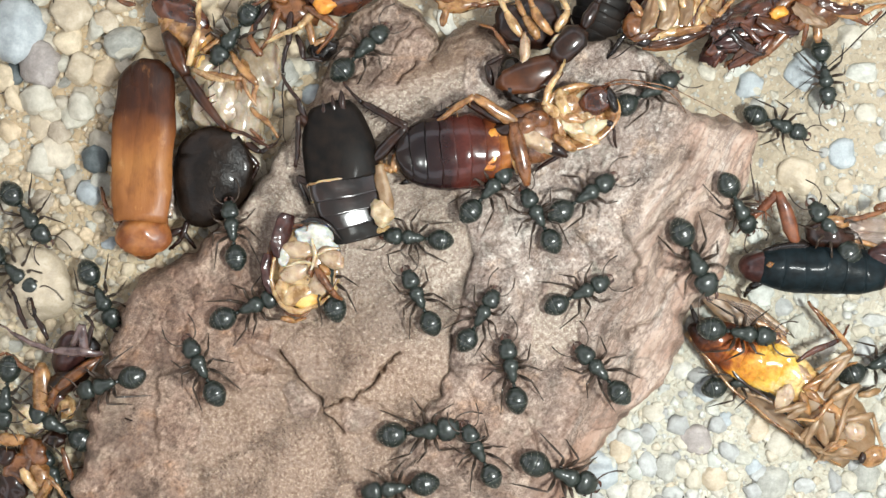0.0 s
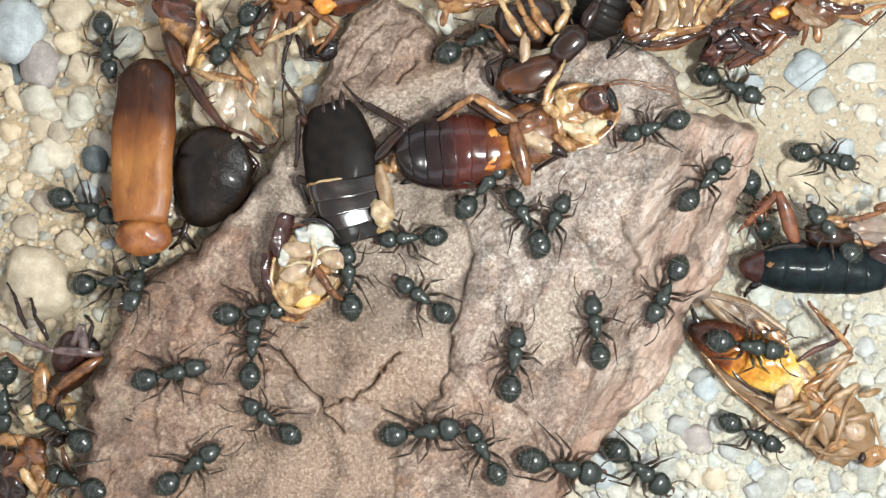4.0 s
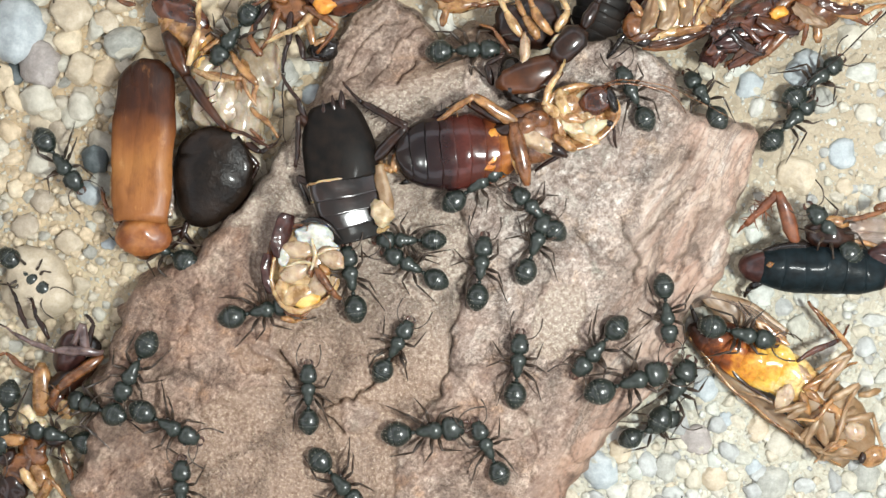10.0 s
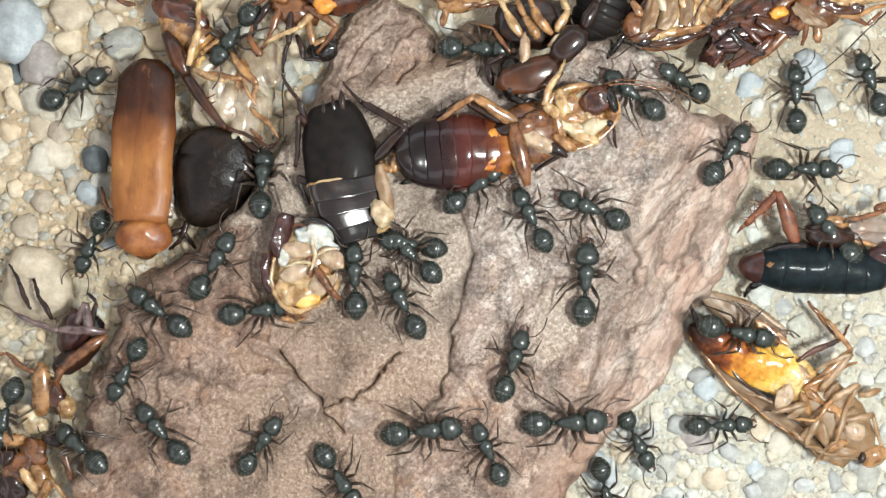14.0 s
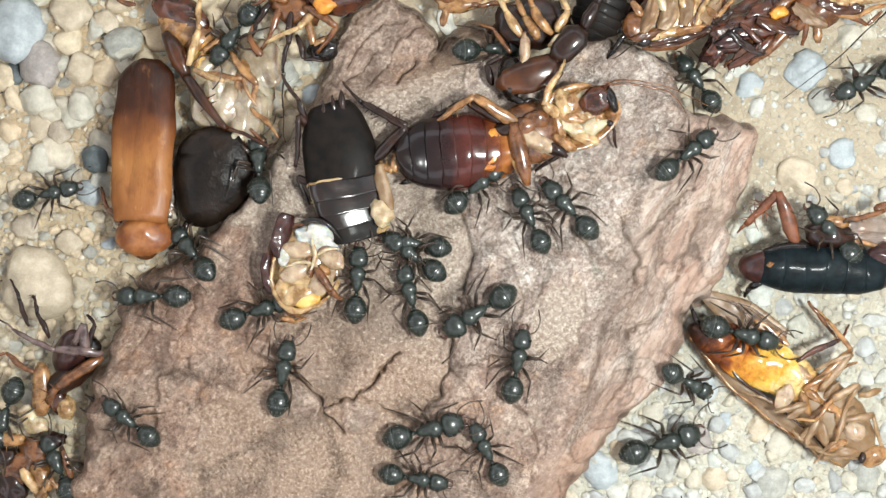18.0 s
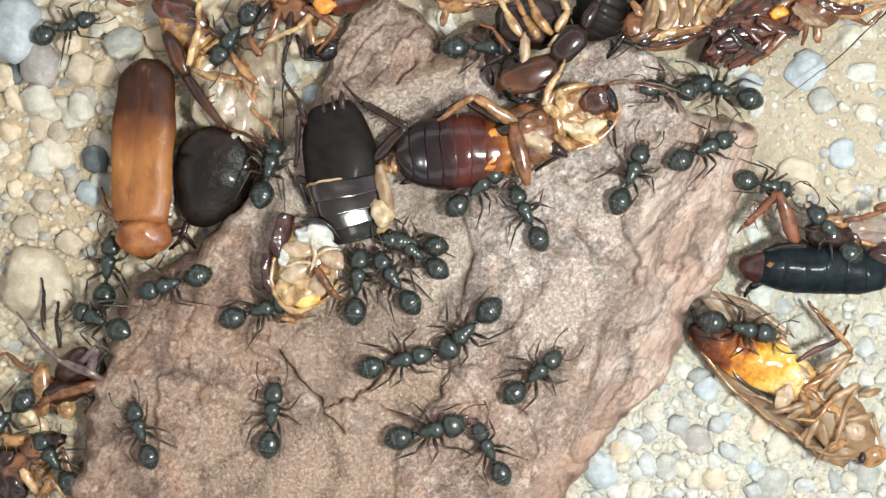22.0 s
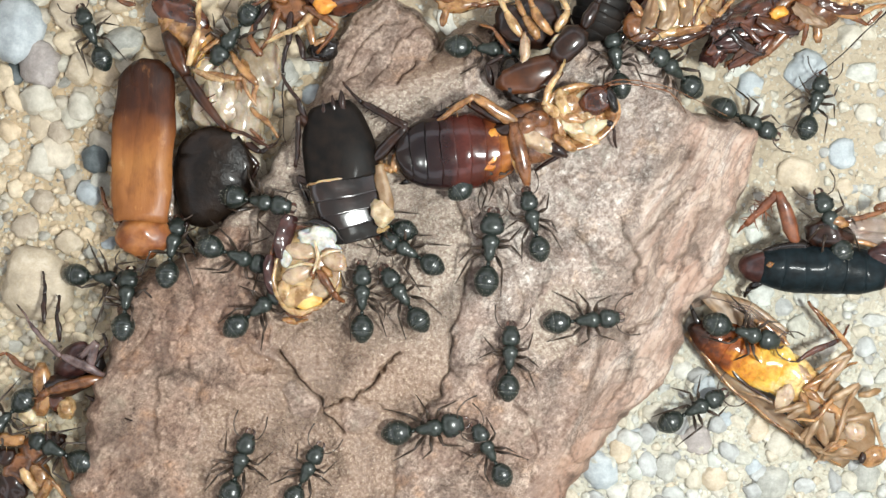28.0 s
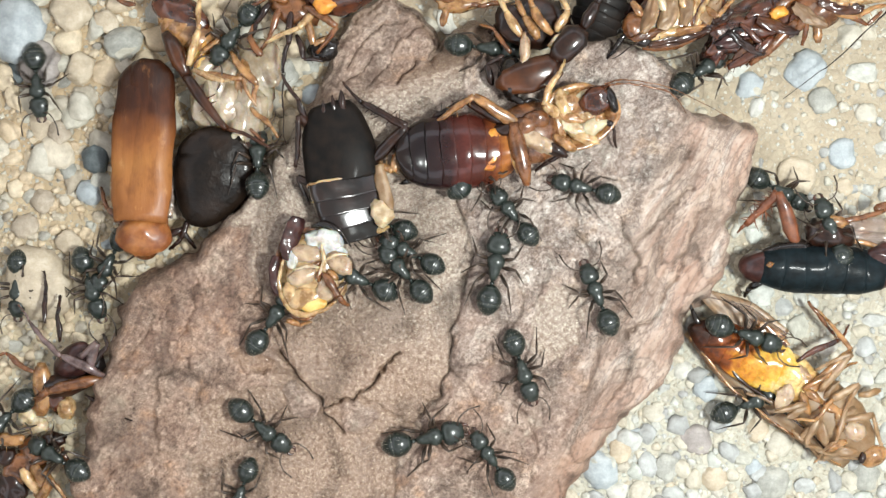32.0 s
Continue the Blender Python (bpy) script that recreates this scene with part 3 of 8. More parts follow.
# Outline of the bark, in millimetres.
BARK = [(-15.8, 19.5), (-13.8, 24.4), (-13.0, 27.3), (-10.2, 30.6), (-6.6, 32.2), (-3.1, 29.7), (-1.3, 26.8), (-1.6, 24.6), (1.1, 27.3), (4.7, 28.9), (7.8, 28.0), (8.5, 24.4), (14.2, 23.2), (16.1, 25.6), (19.6, 27.3), (23.7, 26.1), (26.9, 24.9), (29.7, 22.8), (30.2, 18.4), (32.9, 16.8), (39.8, 15.6), (40.1, 12.6), (37.7, 6.8), (36.4, 2.9), (36.2, -1.7), (34.0, -5.6), (30.5, -8.4), (30.4, -11.9), (28.1, -17.0), (23.2, -21.1), (19.5, -25.4), (16.1, -31.0), (13.1, -38.1), (-42.7, -38.1), (-47.6, -31.4), (-45.5, -25.4), (-44.8, -17.6), (-42.1, -12.3), (-40.9, -7.0), (-37.7, -3.5), (-31.7, -1.2), (-27.7, 3.6), (-22.2, 10.0), (-19.2, 14.3)]
# Cracks that run over it: points, depth and width.
CRACKS = [
    ([(1.6, 7.8), (2.7, 2.9), (3.5, -0.6), (3.0, -4.2), (2.0, -7.3), (1.1, -11.2), (0.9, -15.5), (-0.6, -18.3), (-3.1, -21.1)], 0.45, 0.17),
    ([(-20.9, -12.7), (-19.0, -15.4), (-16.9, -17.5), (-15.5, -18.9), (-14.8, -20.4), (-13.6, -19.3), (-11.3, -19.3), (-10.7, -18.5), (-7.9, -15.6), (-5.8, -13.3)], 0.8, 0.17),
    ([(-14.8, -20.8), (-13.7, -21.8), (-12.9, -23.1)], 0.7, 0.18),
    ([(22.4, 4.0), (22.8, 1.5), (23.9, 0.2), (24.5, -1.1), (24.3, -4.2)], 0.9, 0.17),
    ([(24.3, 0.2), (26.0, 2.3), (28.5, 5.0), (31.5, 7.8)], 0.6, 0.16),
    ([(14.9, 9.1), (17.0, 6.6)], 0.5, 0.13),
    ([(11.5, -7.0), (13.4, -3.2), (15.3, -4.5)], 0.5, 0.13),
    ([(27.3, 0.2), (27.9, -1.9)], 0.7, 0.15),
    ([(30.2, -2.0), (28.0, -5.6), (26.6, -8.4), (23.0, -11.2)], 0.7, 0.2),
    ([(-36.9, -24.6), (-36.7, -21.1), (-36.7, -18.3), (-36.0, -15.6), (-33.6, -14.4), (-32.3, -14.8)], 0.55, 0.55),
    ([(-32.3, -14.6), (-30.4, -17.3), (-30.5, -20.4), (-30.9, -23.2)], 0.6, 0.2),
    ([(-42.0, -15.0), (-39.3, -15.1), (-35.7, -14.1)], 0.6, 0.15),
    ([(-33.2, -11.0), (-32.3, -8.5), (-31.0, -4.2)], 0.5, 0.16),
    ([(-26.7, -13.1), (-24.8, -15.4), (-21.7, -15.2), (-19.4, -15.6)], 0.7, 0.2),
    ([(-43.2, -30.4), (-41.2, -27.3), (-39.7, -26.6)], 0.7, 0.18),
    ([(-28.5, -11.2), (-25.7, -10.5), (-22.2, -11.2), (-20.9, -12.7)], 0.5, 0.16),
    ([(-39.1, -4.2), (-36.9, -8.4), (-37.7, -11.2), (-40.9, -14.1)], 0.45, 0.16),
    ([(5.4, 0.8), (8.5, -2.0), (10.3, -7.0), (8.5, -11.2), (9.6, -15.5)], 0.35, 0.12),
    ([(16.0, 2.9), (18.1, 0.8), (19.5, -2.8)], 0.4, 0.12),
    ([(34.3, 7.8), (31.8, 3.6), (31.1, 0.8), (28.7, -2.8)], 0.5, 0.14),
    ([(21.6, -8.4), (19.5, -11.9), (19.6, -14.8), (17.4, -18.3)], 0.45, 0.14),
    ([(24.4, -12.6), (23.0, -15.5), (20.5, -19.7)], 0.5, 0.15),
    ([(6.8, 7.8), (8.2, 4.9), (11.0, 2.9)], 0.35, 0.12),
    ([(6.8, -18.3), (10.3, -20.4), (11.7, -24.6), (11.0, -29.6)], 0.4, 0.14),
    ([(31.5, 13.5), (30.1, 10.0), (25.8, 6.4)], 0.45, 0.14),
    ([(-5.9, 21.3), (-3.5, 24.1), (-1.6, 24.6)], 0.9, 0.22),
    ([(-12.2, 23.5), (-10.4, 26.8), (-7.5, 29.0), (-5.0, 29.4)], 0.5, 0.16),
    ([(-9.4, 20.8), (-7.0, 24.0), (-5.6, 26.8), (-3.2, 28.4)], 0.5, 0.15),
    ([(-12.6, 21.0), (-10.5, 22.6), (-8.6, 25.4)], 0.45, 0.14),
    ([(0.9, -15.5), (3.2, -17.6), (4.7, -20.8)], 0.4, 0.13),
    ([(-10.2, -18.3), (-5.9, -21.5), (-1.7, -23.2)], 0.4, 0.14),
]
# Plates of the slab: outline, step up or down, and whether the corky under-layer shows there.
PLATES = [
    ([(1.6, 10.0), (2.7, 2.9), (3.5, -0.6), (3.0, -4.2), (2.0, -7.3), (1.1, -11.2), (0.9, -15.5), (-0.6, -18.3), (-3.1, -21.1), (-5.6, -25.4), (-6.6, -38.8), (43.5, -38.8), (43.5, 26.9), (3.2, 26.9)], 0.42, 0),
    ([(-49.7, 2.9), (-24.3, 2.9), (-24.3, -2.8), (-22.3, -7.0), (-21.5, -10.5), (-20.8, -14.1), (-22.0, -17.6), (-27.1, -17.6), (-30.5, -20.4), (-30.2, -23.2), (-31.9, -27.5), (-32.4, -38.8), (-51.1, -38.8)], 0.3, 0),
    ([(-26.7, -13.1), (-24.8, -12.4), (-20.9, -14.3), (-19.4, -15.6), (-24.0, -15.4)], -0.5, 1),
    ([(-35.9, -17.6), (-35.3, -16.0), (-33.5, -15.2), (-31.9, -16.2), (-31.1, -18.3), (-31.4, -22.5), (-32.9, -25.4), (-35.3, -25.9), (-36.2, -23.2)], 0.35, 0),
    ([(12.1, -6.3), (14.2, -4.5), (16.5, -4.4), (18.1, -5.9), (17.8, -9.5), (16.1, -12.6), (13.5, -14.1), (11.4, -12.6), (11.2, -9.1)], -0.28, 1),
    ([(-20.3, -17.6), (-18.6, -16.2), (-16.7, -17.7), (-15.4, -19.4), (-15.8, -21.5), (-18.6, -21.1)], 0.3, 0),
    ([(-13.3, -19.7), (-10.2, -19.1), (-8.2, -20.8), (-10.2, -23.2), (-12.7, -22.8)], 0.25, 0),
    ([(-15.8, 19.5), (-13.0, 28.3), (-6.6, 32.2), (-1.3, 26.8), (-1.6, 24.4), (-3.5, 23.4), (-5.9, 20.5)], 0.3, 0),
]
STEP = 0.18
GX, GY = np.arange(-52, 46, STEP), np.arange(-40, 37, STEP)


def far_from(poly, px, py, closed):
    """Distance of each grid point to a line of points, and whether it lies inside it."""
    best, inside = np.full(px.shape, 1e9), np.zeros(px.shape, bool)
    pts = poly + poly[:1] if closed else poly
    for (ax, ay), (bx, by) in zip(pts, pts[1:]):
        dx, dy = bx - ax, by - ay
        t = np.clip(((px - ax) * dx + (py - ay) * dy) / (dx * dx + dy * dy), 0, 1)
        best = np.minimum(best, np.hypot(px - ax - t * dx, py - ay - t * dy))
        if closed:
            with np.errstate(divide="ignore", invalid="ignore"):
                inside ^= ((ay > py) != (by > py)) & (px < dx * (py - ay) / (dy if dy else 1e-9) + ax)
    return best, inside


def bark_field():
    px, py = np.meshgrid(GX, GY, indexing="ij")
    wob = np.array([[(noise.noise(Vector((x * .45, y * .45, 0))), noise.noise(Vector((x * .45, y * .45, 7))), noise.fractal(Vector((x * .09, y * .09, 2)), 1.0, 2.1, 2),
                      noise.noise(Vector(((x * .83 - y * .5) * .30, (x * .5 + y * .83) * .055, 5.0))), noise.noise(Vector(((x * .83 - y * .5) * 1.0, (x * .5 + y * .83) * .16, 9.0))),
                      noise.fractal(Vector((x * .9, y * .9, 4)), 0.8, 2.1, 4)) for y in GY] for x in GX])
    ex, ey, big, lay, thin, fine = (wob[:, :, k] for k in range(6))
    d, inside = far_from(BARK, px + ex * .9, py + ey * .9, True)
    d = np.where(inside, d, -d)
    z = 5.3 + 0.45 * big + 0.05 * fine
    # thin scales with ragged edges
    scale = big * 1.5 + ex * .55 + fine * .22
    ledge = np.floor(scale * 2.2) / 2.2
    z += 0.3 * (ledge + np.clip((scale - ledge) * 2.2 / .06, 0, 1) / 2.2)
    scatter = lambda k: np.modf(np.abs(np.sin(k * 12.9898 + 2.1)) * 437.58)[0]
    tone = scatter(np.floor(scale * 2.2))
    # where the steps get their painted shade line
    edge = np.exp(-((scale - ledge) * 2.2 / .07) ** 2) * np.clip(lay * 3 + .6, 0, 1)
    corky, red = np.ones(px.shape), np.zeros(px.shape)
    for k, (line, lift, cork) in enumerate(PLATES):
        c, inn = far_from(line, px + ex * .6 + fine * .3, py + ey * .6 - fine * .3, True)
        on = np.clip(np.where(inn, c, -c) / 0.3 + .5, 0, 1)
        z += lift * on
        corky = corky * (1 - on) + cork * on
        if k == 1:
            red = on
    red = np.maximum(red, np.clip((-py - 0.45 * px - 4) / 14, 0, 1) * .75)
    red = np.maximum(red, np.clip((py - .28 * px - 20.5) / 3, 0, 1) * .75)
    z -= 2.4 * np.clip((py - .28 * px - 22.5) / 3, 0, 1)
    # torn layers that step down towards one side, with the grain
    (ax, ay), (bx, by) = [(27.6, 10.0), (14.2, -25.4)]
    side = ((px - ax) * (by - ay) - (py - ay) * (bx - ax)) / math.hypot(bx - ax, by - ay)
    side = -side if by < ay and side[-1, len(GY) // 2] < 0 else side
    strata = np.clip(side / 4 + .35 + lay * .5, 0, 1) * (py < 24)
    f = lay * 2.0 + big * .8
    terrace = np.floor(f * 3.0) / 3.0
    z += 0.3 * (terrace + np.clip((f - terrace) * 3.0 / 0.08, 0, 1) / 3.0) * (.22 + .78 * strata)
    tone = tone * (1 - strata) + strata * scatter(np.floor(f * 3.0) + 7)
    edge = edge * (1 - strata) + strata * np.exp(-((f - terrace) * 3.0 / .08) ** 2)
    t2 = thin * 2.0 + lay
    s2 = np.floor(t2 * 2) / 2
    tone = tone * (1 - .45 * strata) + .45 * strata * scatter(np.floor(t2 * 2) + 3)
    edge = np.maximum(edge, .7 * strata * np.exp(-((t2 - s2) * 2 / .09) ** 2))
    z += (0.12 * (s2 + np.clip((t2 - s2) * 2 / .08, 0, 1) / 2) + .06 * thin) * strata
    for k, (line, depth, wide) in enumerate(CRACKS):
        depth *= 1.5 if k < 3 else .5 if line[0][0] < -25 else 1
        c, _ = far_from(line, px + ex * .7 + fine * .22, py + ey * .7 - fine * .22, False)
        z -= 1.25 * depth * np.exp(-(c / wide) ** 2) + 0.15 * depth * np.exp(-(c / 0.8) ** 2)
    # rounded, broken rim
    rim = np.clip(d / 1.3, 0, 1)
    z = np.where(d > 0, z * (0.62 + 0.38 * np.sqrt(rim)) + 0.25 * fine * (1 - rim), 3.2 + d * 3.4)
    return z, d, corky, strata, red, tone, edge * (1 - .8 * corky)


BZ, BD, *MASKS = bark_field()


# Bodies that the ants climb: x, y, half length and half width, heading in degrees, top.
HUMPS = [(-29.9, 9.2, 7.0, 5.4, 70, 6.2), (-37.8, 13.0, 12.5, 4.0, 90, 6.4), (-12.9, 11.5, 7.2, 4.6, 102, 10.8), (2.0, 12.2, 7.6, 4.9, 4, 10.8), (48.0, -2.5, 10.6, 3.3, -2, 6.4)]


def climb(x, y):
    """Height of the ground, or of the body that lies there."""
    z = surface(x, y)
    for cx, cy, rx, ry, turn, top in HUMPS:
        c, s = math.cos(radians(turn)), math.sin(radians(turn))
        d = (((x - cx) * c + (y - cy) * s) / rx) ** 2 + (((y - cy) * c - (x - cx) * s) / ry) ** 2
        if d < 1:
            z = max(z, z + (top - z) * math.sqrt(1 - d))
    return z


def surface(x, y):
    """Height in millimetres on which an ant walks at x, y."""
    fx, fy = (x - GX[0]) / STEP, (y - GY[0]) / STEP
    i, j = int(fx), int(fy)
    if 2 <= i < len(GX) - 3 and 2 <= j < len(GY) - 3:
        return max(0.7, float(BZ[i - 2:i + 3, j - 2:j + 3].mean()))
    return 0.7


def bark_piece():
    keep = BD > -1.6
    ids = np.full(BD.shape, -1)
    ids[keep] = np.arange(keep.sum())
    px, py = np.meshgrid(GX, GY, indexing="ij")
    verts = np.stack([px[keep] * MM, py[keep] * MM, np.maximum(BZ[keep], -0.9) * MM], 1)
    a, b, c, d = ids[:-1, :-1], ids[1:, :-1], ids[1:, 1:], ids[:-1, 1:]
    ok = (a >= 0) & (b >= 0) & (c >= 0) & (d >= 0)
    faces = np.stack([a[ok], b[ok], c[ok], d[ok]], 1)
    me = bpy.data.meshes.new("bark_slab")
    me.from_pydata(verts.tolist(), [], faces.tolist())
    me.polygons.foreach_set("use_smooth", [True] * len(faces))
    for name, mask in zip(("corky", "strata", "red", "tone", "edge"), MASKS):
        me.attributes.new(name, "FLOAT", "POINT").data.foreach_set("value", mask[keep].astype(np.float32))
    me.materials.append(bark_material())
    return tagged(new("bark_slab", me), "rough pinkish-brown slab of pine bark with cracks", "bark")


bark_piece()


def lump(seed, detail, low=.5, rough=.34):
    """An uneven stone of radius one."""
    bm = bmesh.new()
    bmesh.ops.create_icosphere(bm, subdivisions=detail, radius=1.0)
    rnd = random.Random(seed)
    cut = [(Vector((rnd.gauss(0, 1), rnd.gauss(0, 1), rnd.gauss(0, 1))).normalized(), rnd.uniform(low, .9)) for _ in range(11)]
    for v in bm.verts:
        for n, k in cut:
            over = v.co.dot(n) - k
            if over > 0:
                v.co -= n * over * 0.85
        v.co *= 1 + rough * noise.noise(v.co * 1.3 + Vector((seed * 2.3, 0, 0))) + 0.12 * noise.noise(v.co * 3.4 + Vector((seed, 0, 0)))
    return bm


def gravel_bed():
    """Loose stones round the bark: coarse gravel on one side, finer grit on the other."""
    kinds, singles, count = [], [], 0
    for detail in (1, 2):
        for s in range(9):
            bm = lump(s + 20 * detail, detail)
            kinds.append((np.array([v.co[:] for v in bm.verts]), [[v.index for v in f.verts] for f in bm.faces]))
            if detail == 2:
                bmesh.ops.scale(bm, verts=bm.verts, vec=(MM,) * 3)
                me = bpy.data.meshes.new("stone")
                finish(bm).to_mesh(me)
                pale = me.copy()
                me.materials.append(LOOSE)
                pale.materials.append(PALE)
                singles.append((me, pale))
            bm.free()
    rnd = random.Random(4)
    beds = (("gravel", GRAVEL, "mixed tan, cream and grey gravel half sunk in sand", 22000), ("coarse_grit", GRIT, "packed cream, tan and greenish grit", 26000), ("sand_grains", SAND, "fine pale sand grains", 30000))
    for name, material, label, tries in beds:
        verts, faces, base = [], [], 0
        cells = {}
        for k in range(tries):
            x, y = rnd.uniform(-66, 66), rnd.uniform(-42, 42)
            i, j = int((x - GX[0]) / STEP), int((y - GY[0]) / STEP)
            if 0 <= i < len(GX) and 0 <= j < len(GY) and BD[i, j] > 1.0:
                continue
            wave = noise.noise(Vector((x * .1, y * .1, 8)))
            left = x < -18 + 4 * wave
            if (name == "gravel") != left and name != "sand_grains":
                continue
            if name == "coarse_grit":
                # packed near the lower side, thinning out to plain sand further up
                if rnd.random() > np.interp(y + 5 * wave, (-12, 2, 12), (1.0, .4, .12)):
                    continue
                r = rnd.choice((1.0, 1.25, 1.5, 1.9)) if k < 5000 else rnd.choice((0.4, 0.5, 0.6, 0.75))
            elif left:
                r = rnd.choice((0.26, 0.32, 0.4, 0.48)) if name == "sand_grains" else rnd.choice((1.5, 1.9, 2.3) if y > 7 + 6 * wave else (0.9, 1.1, 1.4)) if k < 2500 else rnd.choice((0.45, 0.55, 0.7, 0.9))
            else:
                r = rnd.choice((0.22, 0.28, 0.34, 0.42, 0.5))
            r *= rnd.uniform(.8, 1.15)
            key = (int(x // 1.5), int(y // 1.5))
            near = [q for a in (-2, -1, 0, 1, 2) for b in (-2, -1, 0, 1, 2) for q in cells.get((key[0] + a, key[1] + b), ())]
            if any((x - q[0]) ** 2 + (y - q[1]) ** 2 < ((0.74 if name == "sand_grains" else 0.62) * (r + q[2])) ** 2 for q in near):
                continue
            cells.setdefault(key, []).append((x, y, r))
            co, fs = kinds[rnd.randrange(9) + (9 if r > 0.6 else 0)]
            m = Euler((rnd.uniform(-.4, .4), rnd.uniform(-.4, .4), rnd.uniform(0, 6))).to_matrix()
            sc = Matrix.Diagonal((r * rnd.uniform(.85, 1.3), r, r * rnd.uniform(.5, .7)))
            sunk = {"gravel": -0.02, "coarse_grit": -0.12, "sand_grains": -0.3}[name]
            up = ground_height(x, y) - 0.5 + r * (sunk + rnd.uniform(-.12, .12))
            if r > (1.0 if left else 1.2) and name != "sand_grains" and count < 300 and abs(x) < 58 and abs(y) < 34:
                count += 1
                ob = new("stone", singles[rnd.randrange(9)][0 if left else 1])
                ob.parent = GROUND
                ob.matrix_basis = Matrix.Translation((x * MM, y * MM, up * MM)) @ (m @ sc).to_4x4()
                continue
            q = co @ np.array(m @ sc).T + np.array((x, y, up))
            verts += (q * MM).tolist()
            faces += [[base + i for i in f] for f in fs]
            base += len(co)
        me = bpy.data.meshes.new(name)
        me.from_pydata(verts, [], faces)
        me.polygons.foreach_set("use_smooth", [True] * len(faces))
        me.materials.append(material)
        tagged(new(name, me), label, name.split("_")[0], kind="stuff")


gravel_bed()

# Larger stones that can be told apart: x, y, radius in millimetres, kind, label.
STONES = [
    (-45.4, 11.8, 2.0, "slate", "dark slate-blue rounded pebble among coarse gravel"),
    (-52.6, 11.5, 2.2, "cream", "pale cream pebble among coarse gravel"),
    (-53.0, 19.5, 2.4, "cream", "pale greyish cream pebble among coarse gravel"),
    (-47.6, 23.6, 2.2, "tan", "square tan pebble among coarse gravel"),
    (-47.3, 18.4, 2.2, "cream", "cream rounded pebble among coarse gravel"),
    (-41.8, 26.9, 2.5, "grey", "blue-grey pebble among coarse gravel"),
    (-52.6, 24.3, 3.1, "mauve", "brownish translucent stone among coarse gravel"),
    (-48.7, 31.3, 2.8, "tan", "pale tan pebble among coarse gravel"),
    (-55.7, 28.3, 4.2, "white", "milky bluish-white stone among coarse gravel"),
    (-44.1, 29.8, 1.7, "tan", "small tan pebble among coarse gravel"),
    (-46.2, 7.4, 1.8, "white", "whitish pebble among coarse gravel"),
    (-53.0, -4.7, 5.1, "tan", "large smooth tan stone among coarse gravel"),
    (-52.4, 6.3, 1.7, "brown", "small brown stone among coarse gravel"),
    (-50.2, 15.1, 1.7, "brown", "small brown stone among coarse gravel"),
    (-43.7, 0.7, 1.0, "white", "tiny bluish pebble among coarse gravel"),
    (-54.6, 3.0, 1.8, "brown", "grey-brown stone among coarse gravel"),
    (-49.1, 10.3, 1.3, "grey", "small grey stone among coarse gravel"),
    (-48.7, 0.8, 1.7, "tan", "tan stone among coarse gravel"),
    (-20.8, 22.8, 2.1, "grey", "greenish grey pebble under the legs"),
    (-17.2, 20.3, 1.5, "white", "whitish pebble beside the bark"),
    (-17.9, 24.3, 1.7, "grey", "grey pebble among coarse gravel"),
    (52.3, 12.4, 2.0, "white", "round milky pebble lying in sand"),
    (46.3, 9.6, 2.8, "tan", "smooth tan stone lying in sand"),
    (33.3, -25.0, 2.1, "mauve", "mauve-grey pebble lying in sand"),
    (34.4, -18.3, 1.9, "white", "milky white pebble lying in sand"),
    (20.6, -28.9, 2.5, "white", "pale greenish-white stone lying in sand"),
    (41.2, -23.6, 1.8, "tan", "orange-tan pebble lying in sand"),
    (43.0, -30.9, 2.5, "grey", "dark grey stone lying in sand"),
    (29.1, -28.7, 2.0, "grey", "pale grey stone lying in sand"),
    (40.1, 21.4, 2.0, "white", "pale bluish pebble lying in sand"),
    (49.8, 19.5, 2.0, "grey", "grey pebble lying in sand"),
    (47.4, 23.4, 3.1, "white", "greyish-white stone lying in sand"),
    (44.1, -25.3, 2.1, "cream", "cream pebble lying in sand"),
    (27.6, -21.6, 1.5, "cream", "small cream pebble lying in sand"),
    (23.2, -26.4, 1.7, "tan", "tan grain lying in sand"),
    (35.7, -30.0, 1.8, "tan", "tan stone lying in sand"),
    (55.5, -29.7, 2.0, "grey", "grey-blue stone lying in sand"),
    (37.1, -22.3, 1.1, "white", "small white grain lying in sand"),
    (25.4, -24.5, 1.3, "white", "small whitish grain lying in sand"),
    (40.8, -28.6, 1.3, "white", "small whitish grain lying in sand"),
    (53.3, 28.0, 1.8, "cream", "cream stone lying in sand"),
    (55.5, 17.7, 1.7, "cream", "cream stone lying in sand"),
    (52.6, 8.1, 1.4, "tan", "tan stone lying in sand"),
    (-4.7, 30.2, 1.4, "cream", "cream stone between bark pieces"),
    (-1.8, 29.1, 1.5, "cream", "cream stone behind the bark"),
    (-56.1, 22.8, 1.5, "slate", "dark grey stone among coarse gravel"),
]


